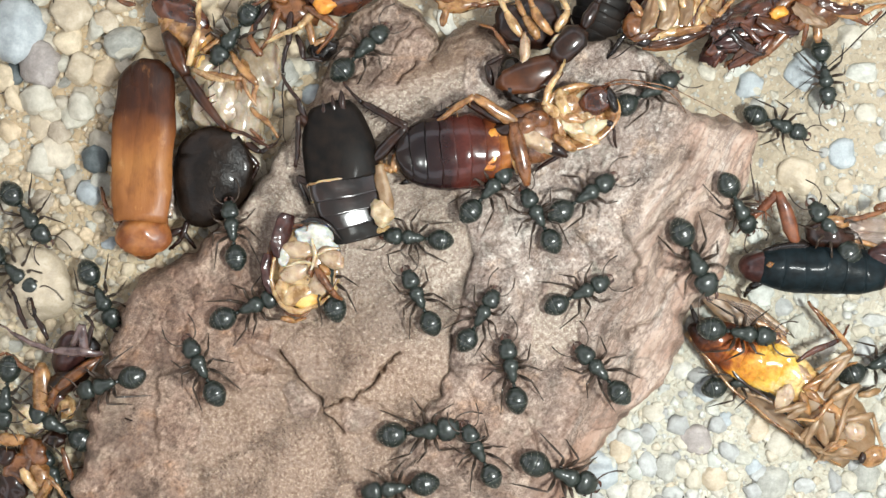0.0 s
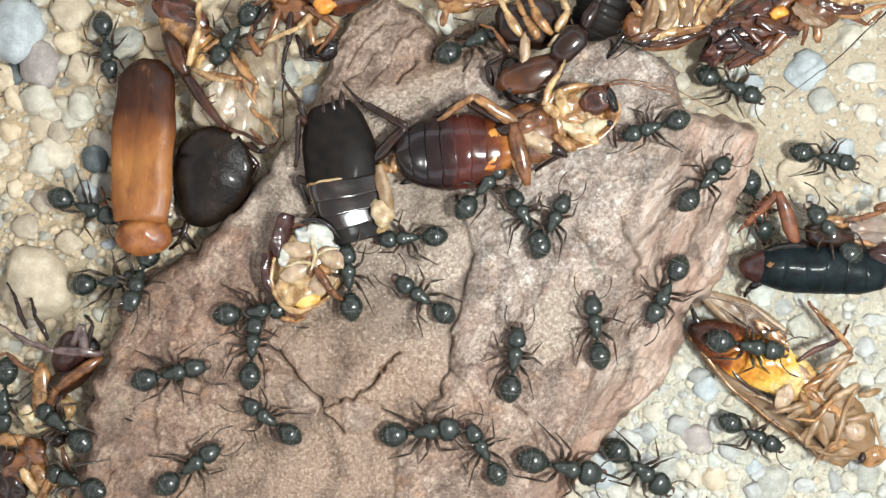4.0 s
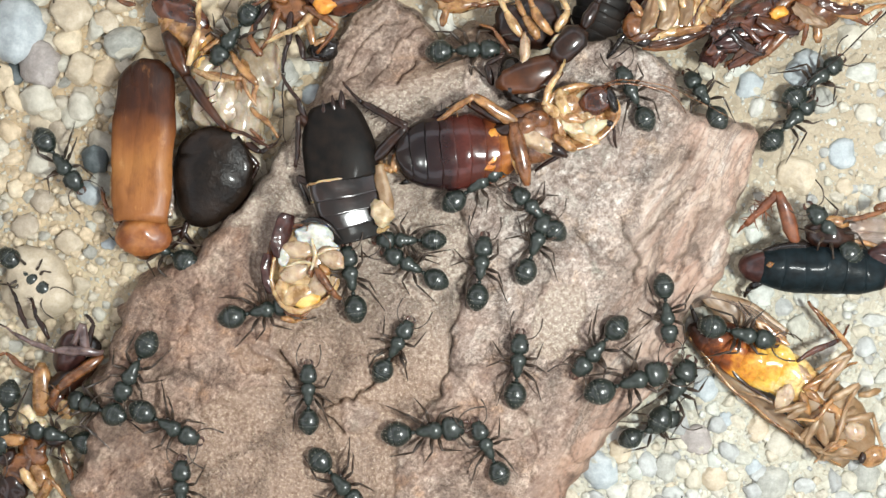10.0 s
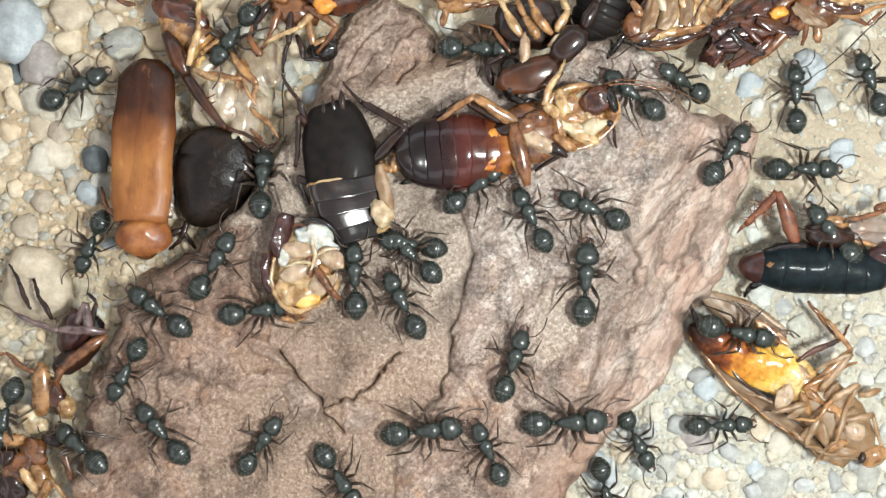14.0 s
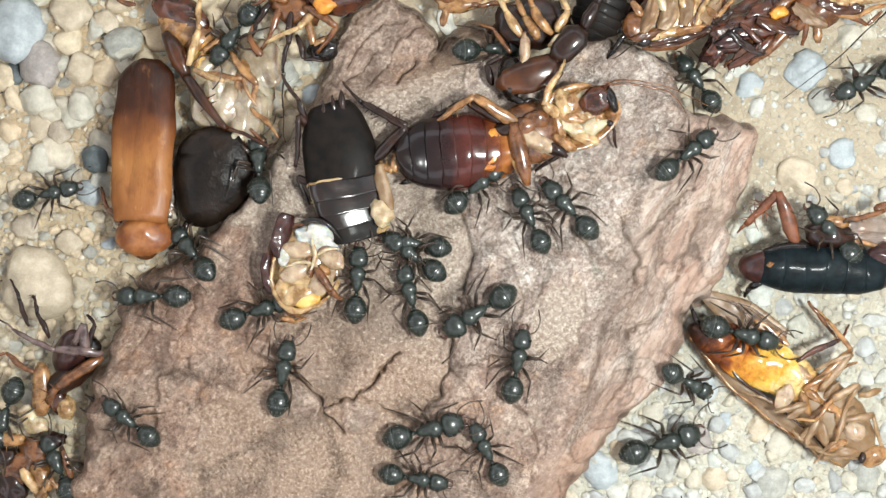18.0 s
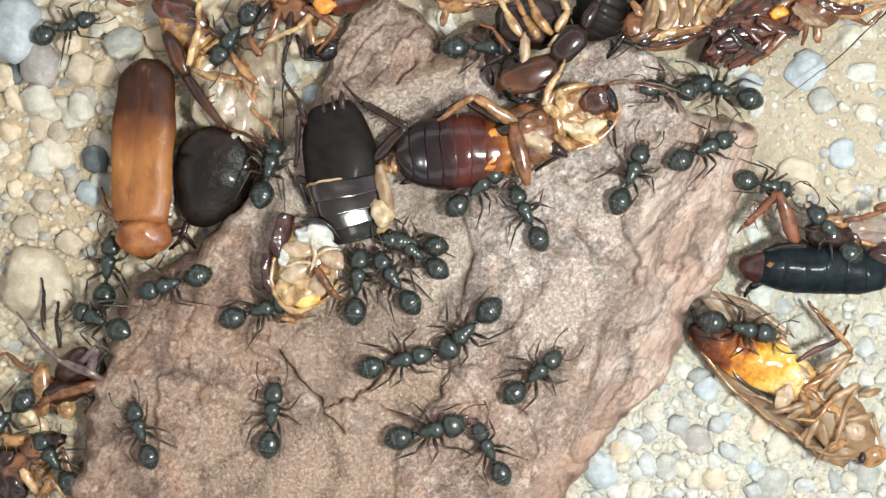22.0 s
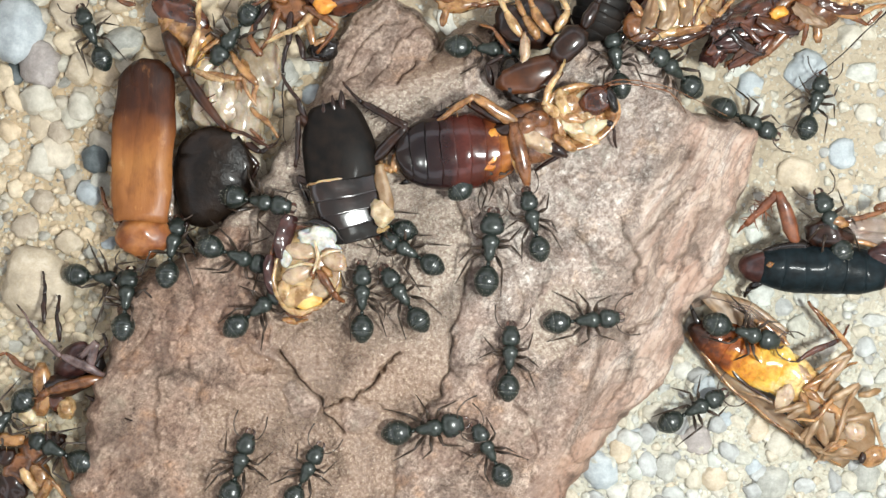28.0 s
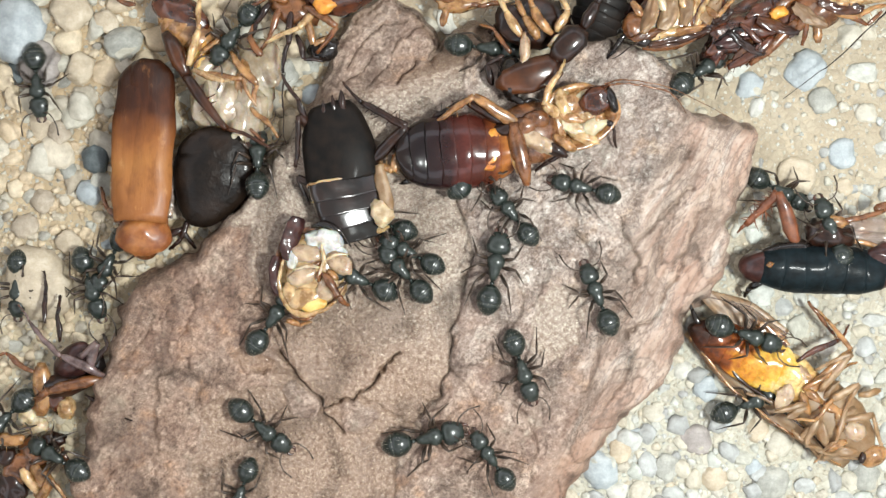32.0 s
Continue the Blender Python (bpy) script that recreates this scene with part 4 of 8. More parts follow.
def pebbles():
    for k, (x, y, r, kind, label) in enumerate(STONES):
        bm = lump(90 + k, 3, .72, .2)
        rnd = random.Random(k)
        bmesh.ops.transform(bm, matrix=Matrix.Rotation(rnd.uniform(0, 6), 4, "Z") @ Matrix.Diagonal((r * rnd.uniform(.95, 1.12), r * rnd.uniform(.86, 1.0), r * (.62 if x < -18 else .45), 1)), verts=bm.verts)
        bmesh.ops.scale(bm, verts=bm.verts, vec=(MM,) * 3)
        me = bpy.data.meshes.new("pebble")
        finish(bm).to_mesh(me)
        bm.free()
        me.materials.append(PEBBLES[kind])
        ob = new("pebble", me)
        ob.matrix_basis = mm(x, y, ground_height(x, y) - 0.5 + r * (0.18 if x < -18 else -.02))
        tagged(ob, label, "stone", "pebbles in the sand")


pebbles()


def tank():
    """Plain walls that close the place, and an unseen board overhead that darkens reflections."""
    m, nt, b = nodes_of("dull_plaster")
    g = grain(nt, 0.05, 4, 0.6)
    nt.links.new(ramp(nt, g, [(0.3, (0.34, 0.33, 0.31)), (0.7, (0.42, 0.41, 0.39))]), b.inputs["Base Color"])
    b.inputs["Roughness"].default_value = 0.8
    for name, x, y, sx, sy in (("wall_north", 0, 111, 304, 4), ("wall_south", 0, -111, 304, 4), ("wall_east", 151, 0, 4, 218), ("wall_west", -151, 0, 4, 218)):
        bm = bmesh.new()
        bmesh.ops.create_cube(bm, size=1.0, matrix=Matrix.Diagonal((sx * MM, sy * MM, 90 * MM, 1)))
        bmesh.ops.bevel(bm, geom=bm.edges[:], offset=0.8 * MM, segments=2, affect="EDGES")
        me = bpy.data.meshes.new(name)
        finish(bm, False).to_mesh(me)
        bm.free()
        me.materials.append(m)
        ob = new(name, me)
        ob.matrix_basis = mm(x, y, 42)
        tagged(ob, "plain pale grey tank wall", "wall", kind="structure")
    # added board above the lens, out of view: glossy tops mirror it dark
    bm = bmesh.new()
    bmesh.ops.create_cube(bm, size=1.0, matrix=Matrix.Diagonal((560 * MM, 480 * MM, 8 * MM, 1)))
    me = bpy.data.meshes.new("ceiling")
    finish(bm, False).to_mesh(me)
    bm.free()
    me.materials.append(m)
    ob = new("ceiling", me)
    ob.matrix_basis = mm(0, 0, 320)
    tagged(ob, "unseen dull board over the tank, added to darken reflections", "ceiling", kind="structure")


tank()


# ---- dead cockroaches ----
def tan_cockroach():
    t = thing("dead_cockroach", -39.2, 10.4, 0.4, "tan-winged dead cockroach lying on the gravel", "cockroach")
    w = oval(0.55, 0.3, 0.3)
    part("abdomen", body((-38.1, 23.2, 3.2), (-38.5, 3.0, 3.4), plates(0.03, 0.97, 8, lambda q: 3.6 * w(q), lambda q: 2.2 * w(q))), UMBER, t, "dark brown abdomen")
    for s in (0, 1):
        bm = blade((-38.3, 3.3, 5.0), (-37.5, 24.0, 4.2), 3.5, 0.18, 1.5, 0.5 if s else -0.5, 0.03, 0.3, s, 0.12 if s else -0.12, 0.5, 0.14)
        bmesh.ops.translate(bm, verts=bm.verts, vec=(0, 0, 0.35 * s))
        ob = part("wing_cover", bm, TEGMEN, t, "tan wing cover, brown at its tip")
        # the pigment runs along the wing
        ob.data.transform(Matrix.Rotation(radians(-90), 4, "Z"))
        ob.rotation_euler = (0, 0, radians(90))
    part("pronotum", shield((-37.9, 1.9, 5.2), 2.8, 3.6, 1.7, 90, 0.3, (0, 8)), REDDISH, t, "reddish-brown neck shield")
    part("head", egg((-38.1, -0.4, 3.0), 1.6, 1.2, 1.2), RUST, t)
    part("wing_edge", blade((-34.9, 4.0, 3.8), (-34.8, 13.8, 3.6), 0.5, 0.1, 0.2), MEMBRANE, t, "clear pale wing edge")
    limb(t, [(-35.9, 1.5, 2.5), (-33.7, 2.6, 2.8), (-32.1, 0.1, 1.5)], 0.5, UMBER, seed=1)
    limb(t, [(-41.4, 3.0, 2.5), (-43.2, 5.2, 2.6), (-44.3, 8.1, 1.2)], 0.5, RUST, seed=2, spines=6)


def oval_nymph():
    t = thing("dead_cockroach", -30.7, 9.5, 0.4, "dark glossy oval cockroach nymph on its belly", "cockroach")
    w = oval(0.5, 0.45, 0.4)
    part("abdomen", body((-31.9, 2.8, 2.4), (-27.6, 15.4, 3.4), [(q, 5.2 * w(q), 2.9 * w(q), 0) for q in (0, .01, .03, .07, .13, .2, .3, .4, .5, .6, .7, .78, .86)]), DUSK, t)
    part("pronotum", shield((-28.9, 11.4, 4.3), 4.0, 4.9, 1.3, 70, 0.3, (0, -8)), DUSK, t)
    part("head", egg((-26.7, 14.9, 3.0), 1.5, 1.5, 1.2), PITCH, t)
    for k, (x, y, r) in enumerate(((-25.8, 10.2, 0.7), (-25.5, 8.6, 0.8), (-26.7, 6.9, 0.6), (-24.9, 11.1, 0.55), (-27.4, 5.7, 0.5))):
        part("spiracle_lobe", egg((x, y, 3.2), r, r * .7, r * .6, 40 * k, None, k, .3), RUST, t, "small orange-brown side lobe")
    limb(t, [(-25.9, 13.4, 3.6), (-23.8, 10.8, 3.4), (-25.6, 8.1, 2.6)], 0.55, UMBER, seed=3, spines=10)
    limb(t, [(-26.2, 14.5, 3.8), (-23.2, 12.4, 4.2), (-21.4, 13.3, 4.6), (-20.3, 14.5, 5.0)], 0.5, UMBER, seed=4, spines=8)
    limb(t, [(-29.2, 14.5, 3.4), (-26.2, 15.8, 3.8), (-22.4, 13.6, 5.5)], 0.45, RUST, seed=5, spines=6)
    limb(t, [(-33.0, 3.7, 2.4), (-33.9, 1.5, 2.6), (-35.5, 0.1, 1.2)], 0.5, UMBER, seed=6, spines=6)


def black_nymph():
    t = thing("dead_cockroach", -12.2, 10.0, 6.0, "black glossy cockroach nymph lying on the bark", "cockroach")
    a, b = Vector((-14.2, 18.2, 8.0)), Vector((-10.6, 1.2, 6.8))
    w = lambda q: float(np.interp(q, (0, .05, .15, .3, .45, .6, .8, 1), (2.3, 3.1, 3.8, 4.4, 4.7, 4.85, 4.6, 3.6)))
    # one long smooth shield over the thorax, then the free rings of the abdomen, tilted to one side
    front = [(q, w(q), 2.2 * min(1, .55 + q), 0) for q in (0, .02, .06, .12, .2, .3, .4, .5, .545, .56)]
    front[0] = (0, w(0) * .7, .9, 0)
    part("thorax_shield", body(a, b, front, 36, .06, None, .85), MATT, t, "matt black shield")
    for i, (q0, q1) in enumerate(((.55, .68), (.67, .79), (.78, .89), (.88, 1.0))):
        rows = [(q0 + (q1 - q0) * f, w(q0 + (q1 - q0) * f) * g, (2.05 - .16 * i) * g, 0) for f, g in ((0.0, .985), (.06, .994), (.5, 1.0), (.92, 1.002), (1.03, 1.0), (1.05, .98))]
        ring = part("abdomen_segment", body(a, b, rows, 36, .26, None, .5 if i < 2 else .85), CRUMPLED if i < 3 else MATT, t)
        if i < 2:
            edge = [(q0 + e, rows[0][1] * g, rows[0][2] * g, 0) for e, g in ((-.012, 1.02), (-.006, 1.045), (.002, 1.045), (.006, 1.0))]
            part("segment_margin", body(a, b, edge, 36, .26, None, .62), HONEY, ring, "thin cream hind margin")
    part("pale_lobe", egg((-7.7, 4.4, 8.4), 1.3, 1.8, 0.9, 20, None, 3, .35), CREAM, t, "cream tissue bulging from the side")
    part("side_flap", blade((-7.8, 10.6, 8.4), (-6.6, 3.9, 8.2), 0.8, 0.14, 0.3), GLASSY, t, "translucent whitish side flap")
    part("tail_flap", blade((-11.2, 1.3, 7.2), (-6.8, 2.7, 7.6), 0.5, 0.12, 0.2), HONEY, t)
    for c in ((-12.5, 19.6, 9.2), (-14.8, 18.4, 9.2), (-13.5, 19.0, 9.2)):
        c = Vector(c)
        part("cercus", tube(bmesh.new(), curve([c + Vector((.3, -2.5, -.6)), c + Vector((.1, -1.1, -.2)), c], 4), [0.38, .4, .42, .42, .4, .34, .26, .18, .1], 8), UMBER, t)
    limb(t, [(-16.7, 15.3, 8.2), (-17.8, 18.3, 9.6), (-19.8, 21.7, 9.0)], 0.42, UMBER, seed=7, spines=5)
    limb(t, [(-16.3, 14.7, 7.6), (-17.7, 16.4, 9.4), (-18.3, 10.1, 7.6)], 0.6, UMBER, seed=8, spines=16)
    limb(t, [(-9.1, 10.8, 7.6), (-4.3, 15.2, 9.2), (-10.1, 18.1, 8.4), (-12.5, 20.6, 7.4)], 0.85, UMBER, seed=9, spines=24)
    limb(t, [(-15.8, 7.8, 7.0), (-18.0, 9.1, 7.4), (-16.9, 5.7, 6.4)], 0.45, UMBER, seed=10, spines=8)


def upturned_cockroach():
    t = thing("dead_cockroach", 6.8, 13.6, 6.0, "upturned dead cockroach with amber legs and banded red belly", "cockroach")
    a, b = Vector((-5.8, 11.5, 8.9)), Vector((8.5, 12.6, 7.4))
    tones = [BELLY] * 8
    w = lambda q: float(np.interp(q, (0, .03, .1, .25, .45, .7, .9, 1), (1.3, 2.4, 3.4, 4.4, 4.9, 4.6, 3.9, 3.2)))
    for i, tone in enumerate(tones):
        q0, q1 = i / 8, (i + 1) / 8
        rows = [(q0 + (q1 - q0) * f, w(q0 + (q1 - q0) * f) * g, 3.0 * g * min(1, .6 + q0 * 1.1), -.4) for f, g in ((-0.02, .98), (.08, .992), (.5, 0.999), (.9, 1.003), (1.03, 1.001), (1.05, .98))]
        part("abdomen_segment", body(a, b, rows, 30), tone, t, "dark red-brown belly plate")
    part("orange_patch", egg((5.9, 12.3, 9.75), 1.3, 2.4, 0.4, -6, None, 2, .35), ORANGE, t, "bright yellow-orange membrane")
    for c in ((-4.4, 8.4, 7.8), (-5.1, 12.6, 7.8)):
        c = Vector(c)
        part("cercus", tube(bmesh.new(), curve([c + Vector((1.4, .4, .6)), c, c + Vector((-1.0, -.3, -.6))], 3), [.4, .5, .5, .45, .36, .25, .12], 8), PITCH, t)
    part("thorax", body((7.8, 13.6, 7.8), (14.1, 15.4, 7.8), [(0, 2.2, 1.4, 0), (.15, 3.6, 1.9, 0), (.5, 4.0, 2.0, 0), (.85, 3.4, 1.8, 0), (1, 2.2, 1.2, 0)], 24), RUST, t)
    for k, (x, y, rx, ry, tn, m) in enumerate(((11.2, 13.3, 2.4, 1.1, -30, BEIGE), (8.9, 11.5, 0.7, 2.4, 10, HONEY), (12.8, 12.7, 1.8, .9, -35, BEIGE), (14.0, 12.2, 1.5, .9, -20, UMBER), (9.8, 15.0, 2.0, 1.3, 15, RUST), (11.5, 15.9, 1.9, 1.2, 0, RUST), (7.9, 14.8, 1.7, 1.0, 10, UMBER), (15.0, 13.1, 1.6, .8, -30, AMBER))):
        part("coxa", egg((x, y, 9.4), rx, ry, 0.9, tn, None, k, .15), m, t, "plate-like upper leg joint")
    part("pronotum", shield((17.2, 16.6, 8.8), 4.7, 4.1, 1.5, 15, 0.3, (0, 0), None, True), AMBER, t, "amber translucent neck shield seen from below")
    for k, (x, y, rx, ry, tn, m) in enumerate(((15.8, 15.3, 2.6, .9, -25, CREAM), (17.3, 14.1, 2.4, .7, -25, HONEY), (16.5, 17.8, 2.4, 1.6, 20, AMBER), (18.6, 15.3, 1.5, 1.3, 30, OLIVE), (15.0, 17.9, 1.2, 2.0, 10, HONEY), (17.6, 18.9, 1.4, .9, 30, OLIVE), (15.9, 16.4, 1.9, .7, -10, AMBER), (17.9, 16.9, 1.4, 1.1, 40, HONEY), (19.2, 16.5, .8, 1.4, 20, AMBER), (14.1, 15.8, .9, 1.8, 20, AMBER))):
        part("mouthpart", egg((x, y, 8.5), rx, ry, 0.45, tn, None, k, .45), m, t)
    head = part("head", egg((19.1, 18.5, 9.0), 2.2, 1.7, 1.2, 30, None, 5, .3), OXBLOOD, t, "glossy red-brown head")
    part("eye", egg((20.7, 18.3, 9.4), 0.7, 1.7, 0.9, 15), PITCH, head, "black compound eye")
    limb(t, [(9.8, 14.8, 9.4), (3.7, 18.6, 11.0), (-1.0, 15.7, 9.0), (-3.4, 11.9, 9.6)], 0.75, AMBER, seed=12, spines=10)
    limb(t, [(8.2, 15.3, 8.8), (2.8, 18.3, 9.4), (-1.3, 16.5, 8.2), (-3.0, 14.8, 6.6)], 0.8, UMBER, seed=13, spines=22)
    limb(t, [(8.6, 15.4, 10.4), (10.4, 7.9, 9.4)], 1.15, RUST, seed=14)
    limb(t, [(14.0, 16.4, 9.6), (12.2, 17.3, 11.4), (14.2, 21.4, 11.6), (15.0, 23.9, 10.0)], 0.7, HONEY, seed=15, spines=4)
    limb(t, [(12.6, 13.0, 8.6), (15.7, 12.5, 9.2), (11.4, 9.8, 6.8)], 0.5, UMBER, seed=16, spines=10)
    limb(t, [(20.0, 15.8, 8.4), (21.3, 14.7, 8.0), (21.7, 12.7, 6.6)], 0.32, UMBER, seed=17)
    limb(t, [(-4.5, 13.1, 7.6), (-6.2, 9.9, 8.6), (-8.2, 11.0, 7.2)], 0.75, AMBER, seed=18, spines=14)
    thread(t, [(20.4, 20.2, 9.4), (23.4, 20.4, 9.0), (26.6, 20.0, 8.6), (28.8, 19.0, 8.0), (30.4, 17.0, 7.2)], 0.16, RUST)
    thread(t, [(20.0, 20.4, 9.2), (22.6, 20.7, 10.0), (27.4, 20.0, 10.0), (35.6, 16.6, 7.4)], 0.12, RUST)


def hollow_shell():
    t = thing("cockroach_shell", -17.3, -2.4, 6.0, "hollowed cockroach thorax with cream muscle, gnawed open", "cockroach shell")
    bowl = part("shell", shield((-17.5, -2.2, 8.0), 4.5, 5.5, 2.2, 8, 0.35, (0, 0), None, True, 2.3), RUST, t, "brown bowl-shaped shell")
    part("rim", tube(bmesh.new(), curve([(-20.8, -0.8, 8.8), (-21.2, -3.4, 8.7), (-20.4, -5.9, 8.5), (-18.3, -7.5, 8.4), (-15.8, -7.2, 8.4), (-14.0, -5.8, 8.6)], 5), [.12 + .32 * math.sin(math.pi * k / 25) for k in range(26)], 10, .8), HONEY, bowl, "yellowish broken rim")
    part("flesh", egg((-17.3, -2.2, 7.4), 4.1, 5.0, 1.5, 5, None, 12, .25, 28, 16), HONEY, t, "cream flesh")
    part("upright_plate", blade((-19.3, 4.3, 8.4), (-20.4, -1.0, 8.8), 1.2, .2, .4, .3, .4, .05, 2, .6), PLUM, t, "dark brown upright plate")
    part("side_wall", blade((-21.8, -0.5, 8.6), (-21.4, -5.5, 8.2), .9, .2, .5, .2, .5, .04, 0, .8), PLUM, t, "dark brown side wall")
    part("white_sheet", egg((-15.7, 1.2, 8.5), 2.6, 1.6, .5, -18, None, 41, .7, 28, 16), WAX, t, "bluish-white skin sheet")
    part("dark_edge", tube(bmesh.new(), curve([(-17.7, 3.4, 9.2), (-16.1, 3.5, 9.4), (-13.8, 2.7, 9.2), (-12.6, 1.1, 8.8)], 4), [.12, .2, .28, .34, .36, .36, .34, .3, .26, .22, .18, .14, .1], 8), PITCH, t, "black front edge")
    for k, (x, y, rx, ry, rz, tn, m) in enumerate(((-17.9, -0.1, 2.2, 1.15, .7, -14, BEIGE), (-18.4, -2.9, 1.9, 1.25, .7, 18, BEIGE), (-13.8, -1.2, 1.8, 1.25, .7, -28, BEIGE), (-15.3, -4.3, 1.25, 1.9, .7, -24, BEIGE), (-17.9, -5.7, 2.3, 1.3, .6, 8, HONEY), (-16.6, -6.4, 1.6, .8, .6, 15, YOLK), (-19.8, -5.0, .9, 1.5, .5, 10, HONEY), (-16.5, -1.5, .8, .4, .8, 20, RUST), (-16.3, -2.9, .5, .9, .8, -10, RUST), (-14.7, -2.7, .9, .5, .8, -40, AMBER), (-19.8, -0.8, .7, 1.2, .6, 0, WAX))):
        part("muscle_lump", egg((x, y, 8.7), rx, ry, rz, tn, None, k, .12), m, t)
    for pts in ([(-16.2, 1.1, 9.6), (-15.7, -1.2, 9.5), (-16.5, -3.5, 9.3)], [(-15.7, -1.2, 9.5), (-14.3, -0.2, 9.4), (-12.7, 0.1, 9.0)], [(-16.1, -1.9, 9.4), (-17.5, -1.6, 9.2), (-19.7, -2.0, 8.9)]):
        part("crest", tube(bmesh.new(), curve(pts, 4), [.1, .16, .22, .24, .24, .22, .18, .14, .08], 8), CREAM, t, "pale ridge of the inner skeleton")
    limb(t, [(-15.5, -2.6, 9.6), (-13.7, -5.1, 9.8), (-12.5, -6.2, 8.2)], 0.65, RUST, seed=21)
    limb(t, [(-19.6, -7.3, 8.0), (-17.5, -8.2, 7.4), (-16.4, -7.3, 7.0)], 0.5, RUST, seed=22, spines=5)
    limb(t, [(-20.0, -8.4, 7.6), (-18.3, -9.2, 7.2), (-16.9, -8.6, 6.8)], 0.4, AMBER, seed=23)
    return t


def dark_heap():
    t = thing("dead_cockroach", 14.5, 27.4, 4.0, "heap of dark cockroach parts with amber legs", "cockroach")
    part("body", body((18.1, 25.9, 6.6), (21.3, 34.1, 6.6), plates(0, 1, 7, lambda q: 3.2 * oval(.5, .3, .3)(q), lambda q: 1.8 * oval(.5, .3, .3)(q), .1)), MATT, t)
    part("dark_thorax", egg((8.5, 21.1, 8.0), 1.8, 2.6, 1.6, 0, None, 6, .2), PITCH, t)
    part("red_plate", body((6.7, 20.3, 8.6), (14.4, 22.4, 9.6), [(0, .5, .4, 0), (.15, 1.6, .9, 0), (.5, 2.3, 1.2, 0), (.85, 1.9, 1.0, 0), (1, .8, .5, 0)], 24), CHESTNUT, t, "shiny chestnut plate")
    part("plate_rim", body((7.0, 20.8, 9.0), (13.2, 22.8, 10.0), [(0, .2, .2, 0), (.3, .7, .4, 0), (.7, .7, .4, 0), (1, .2, .2, 0)], 12), RUST, t)
    part("dark_plate", body((13.5, 23.1, 9.6), (17.1, 27.0, 10.4), [(0, .8, .5, 0), (.25, 1.6, .9, 0), (.8, 1.8, .9, 0), (1, .9, .5, 0)], 20), UMBER, t, "blue-black shiny plate")
    part("underside", egg((11.6, 28.2, 6.4), 5.0, 3.4, 1.6, 10, None, 8, .4, 24, 14), UMBER, t, "dark brown belly under the legs")
    part("pale_plate", body((12.8, 24.8, 9.0), (15.3, 26.7, 10.0), [(0, .3, .3, 0), (.5, .7, .5, 0), (1, .3, .3, 0)], 12), CREAM, t)
    part("pale_joint", egg((10.0, 24.5, 9.4), 0.65, 2.0, 0.7, -5, None, 4, .3), BEIGE, t, "pale translucent leg joint")
    for k, (pts, r, m) in enumerate((
            ([(9.8, 26.2, 9.0), (7.7, 29.2, 9.6), (6.6, 31.4, 9.0)], .6, HONEY), ([(13.3, 26.5, 9.4), (11.1, 29.5, 10.0), (10.5, 31.6, 9.0)], .65, AMBER),
            ([(14.0, 26.9, 9.0), (15.4, 29.3, 9.4), (14.0, 31.4, 9.0)], .6, HONEY), ([(11.6, 26.0, 8.4), (10.2, 28.8, 8.4), (9.0, 31.3, 8.0)], .7, AMBER),
            ([(6.1, 20.5, 7.4), (5.5, 22.9, 7.8), (7.6, 23.9, 8.0)], .5, UMBER), ([(17.0, 27.1, 10.0), (18.7, 30.1, 10.4), (19.1, 31.9, 10.0)], .8, UMBER),
            ([(8.1, 18.7, 8.0), (10.2, 18.1, 8.6), (11.8, 18.5, 7.4)], .5, PITCH), ([(8.5, 24.3, 8.0), (6.7, 26.7, 8.2), (4.7, 28.0, 7.0)], .35, RUST))):
        limb(t, pts, r, m, seed=30 + k, spines=6)


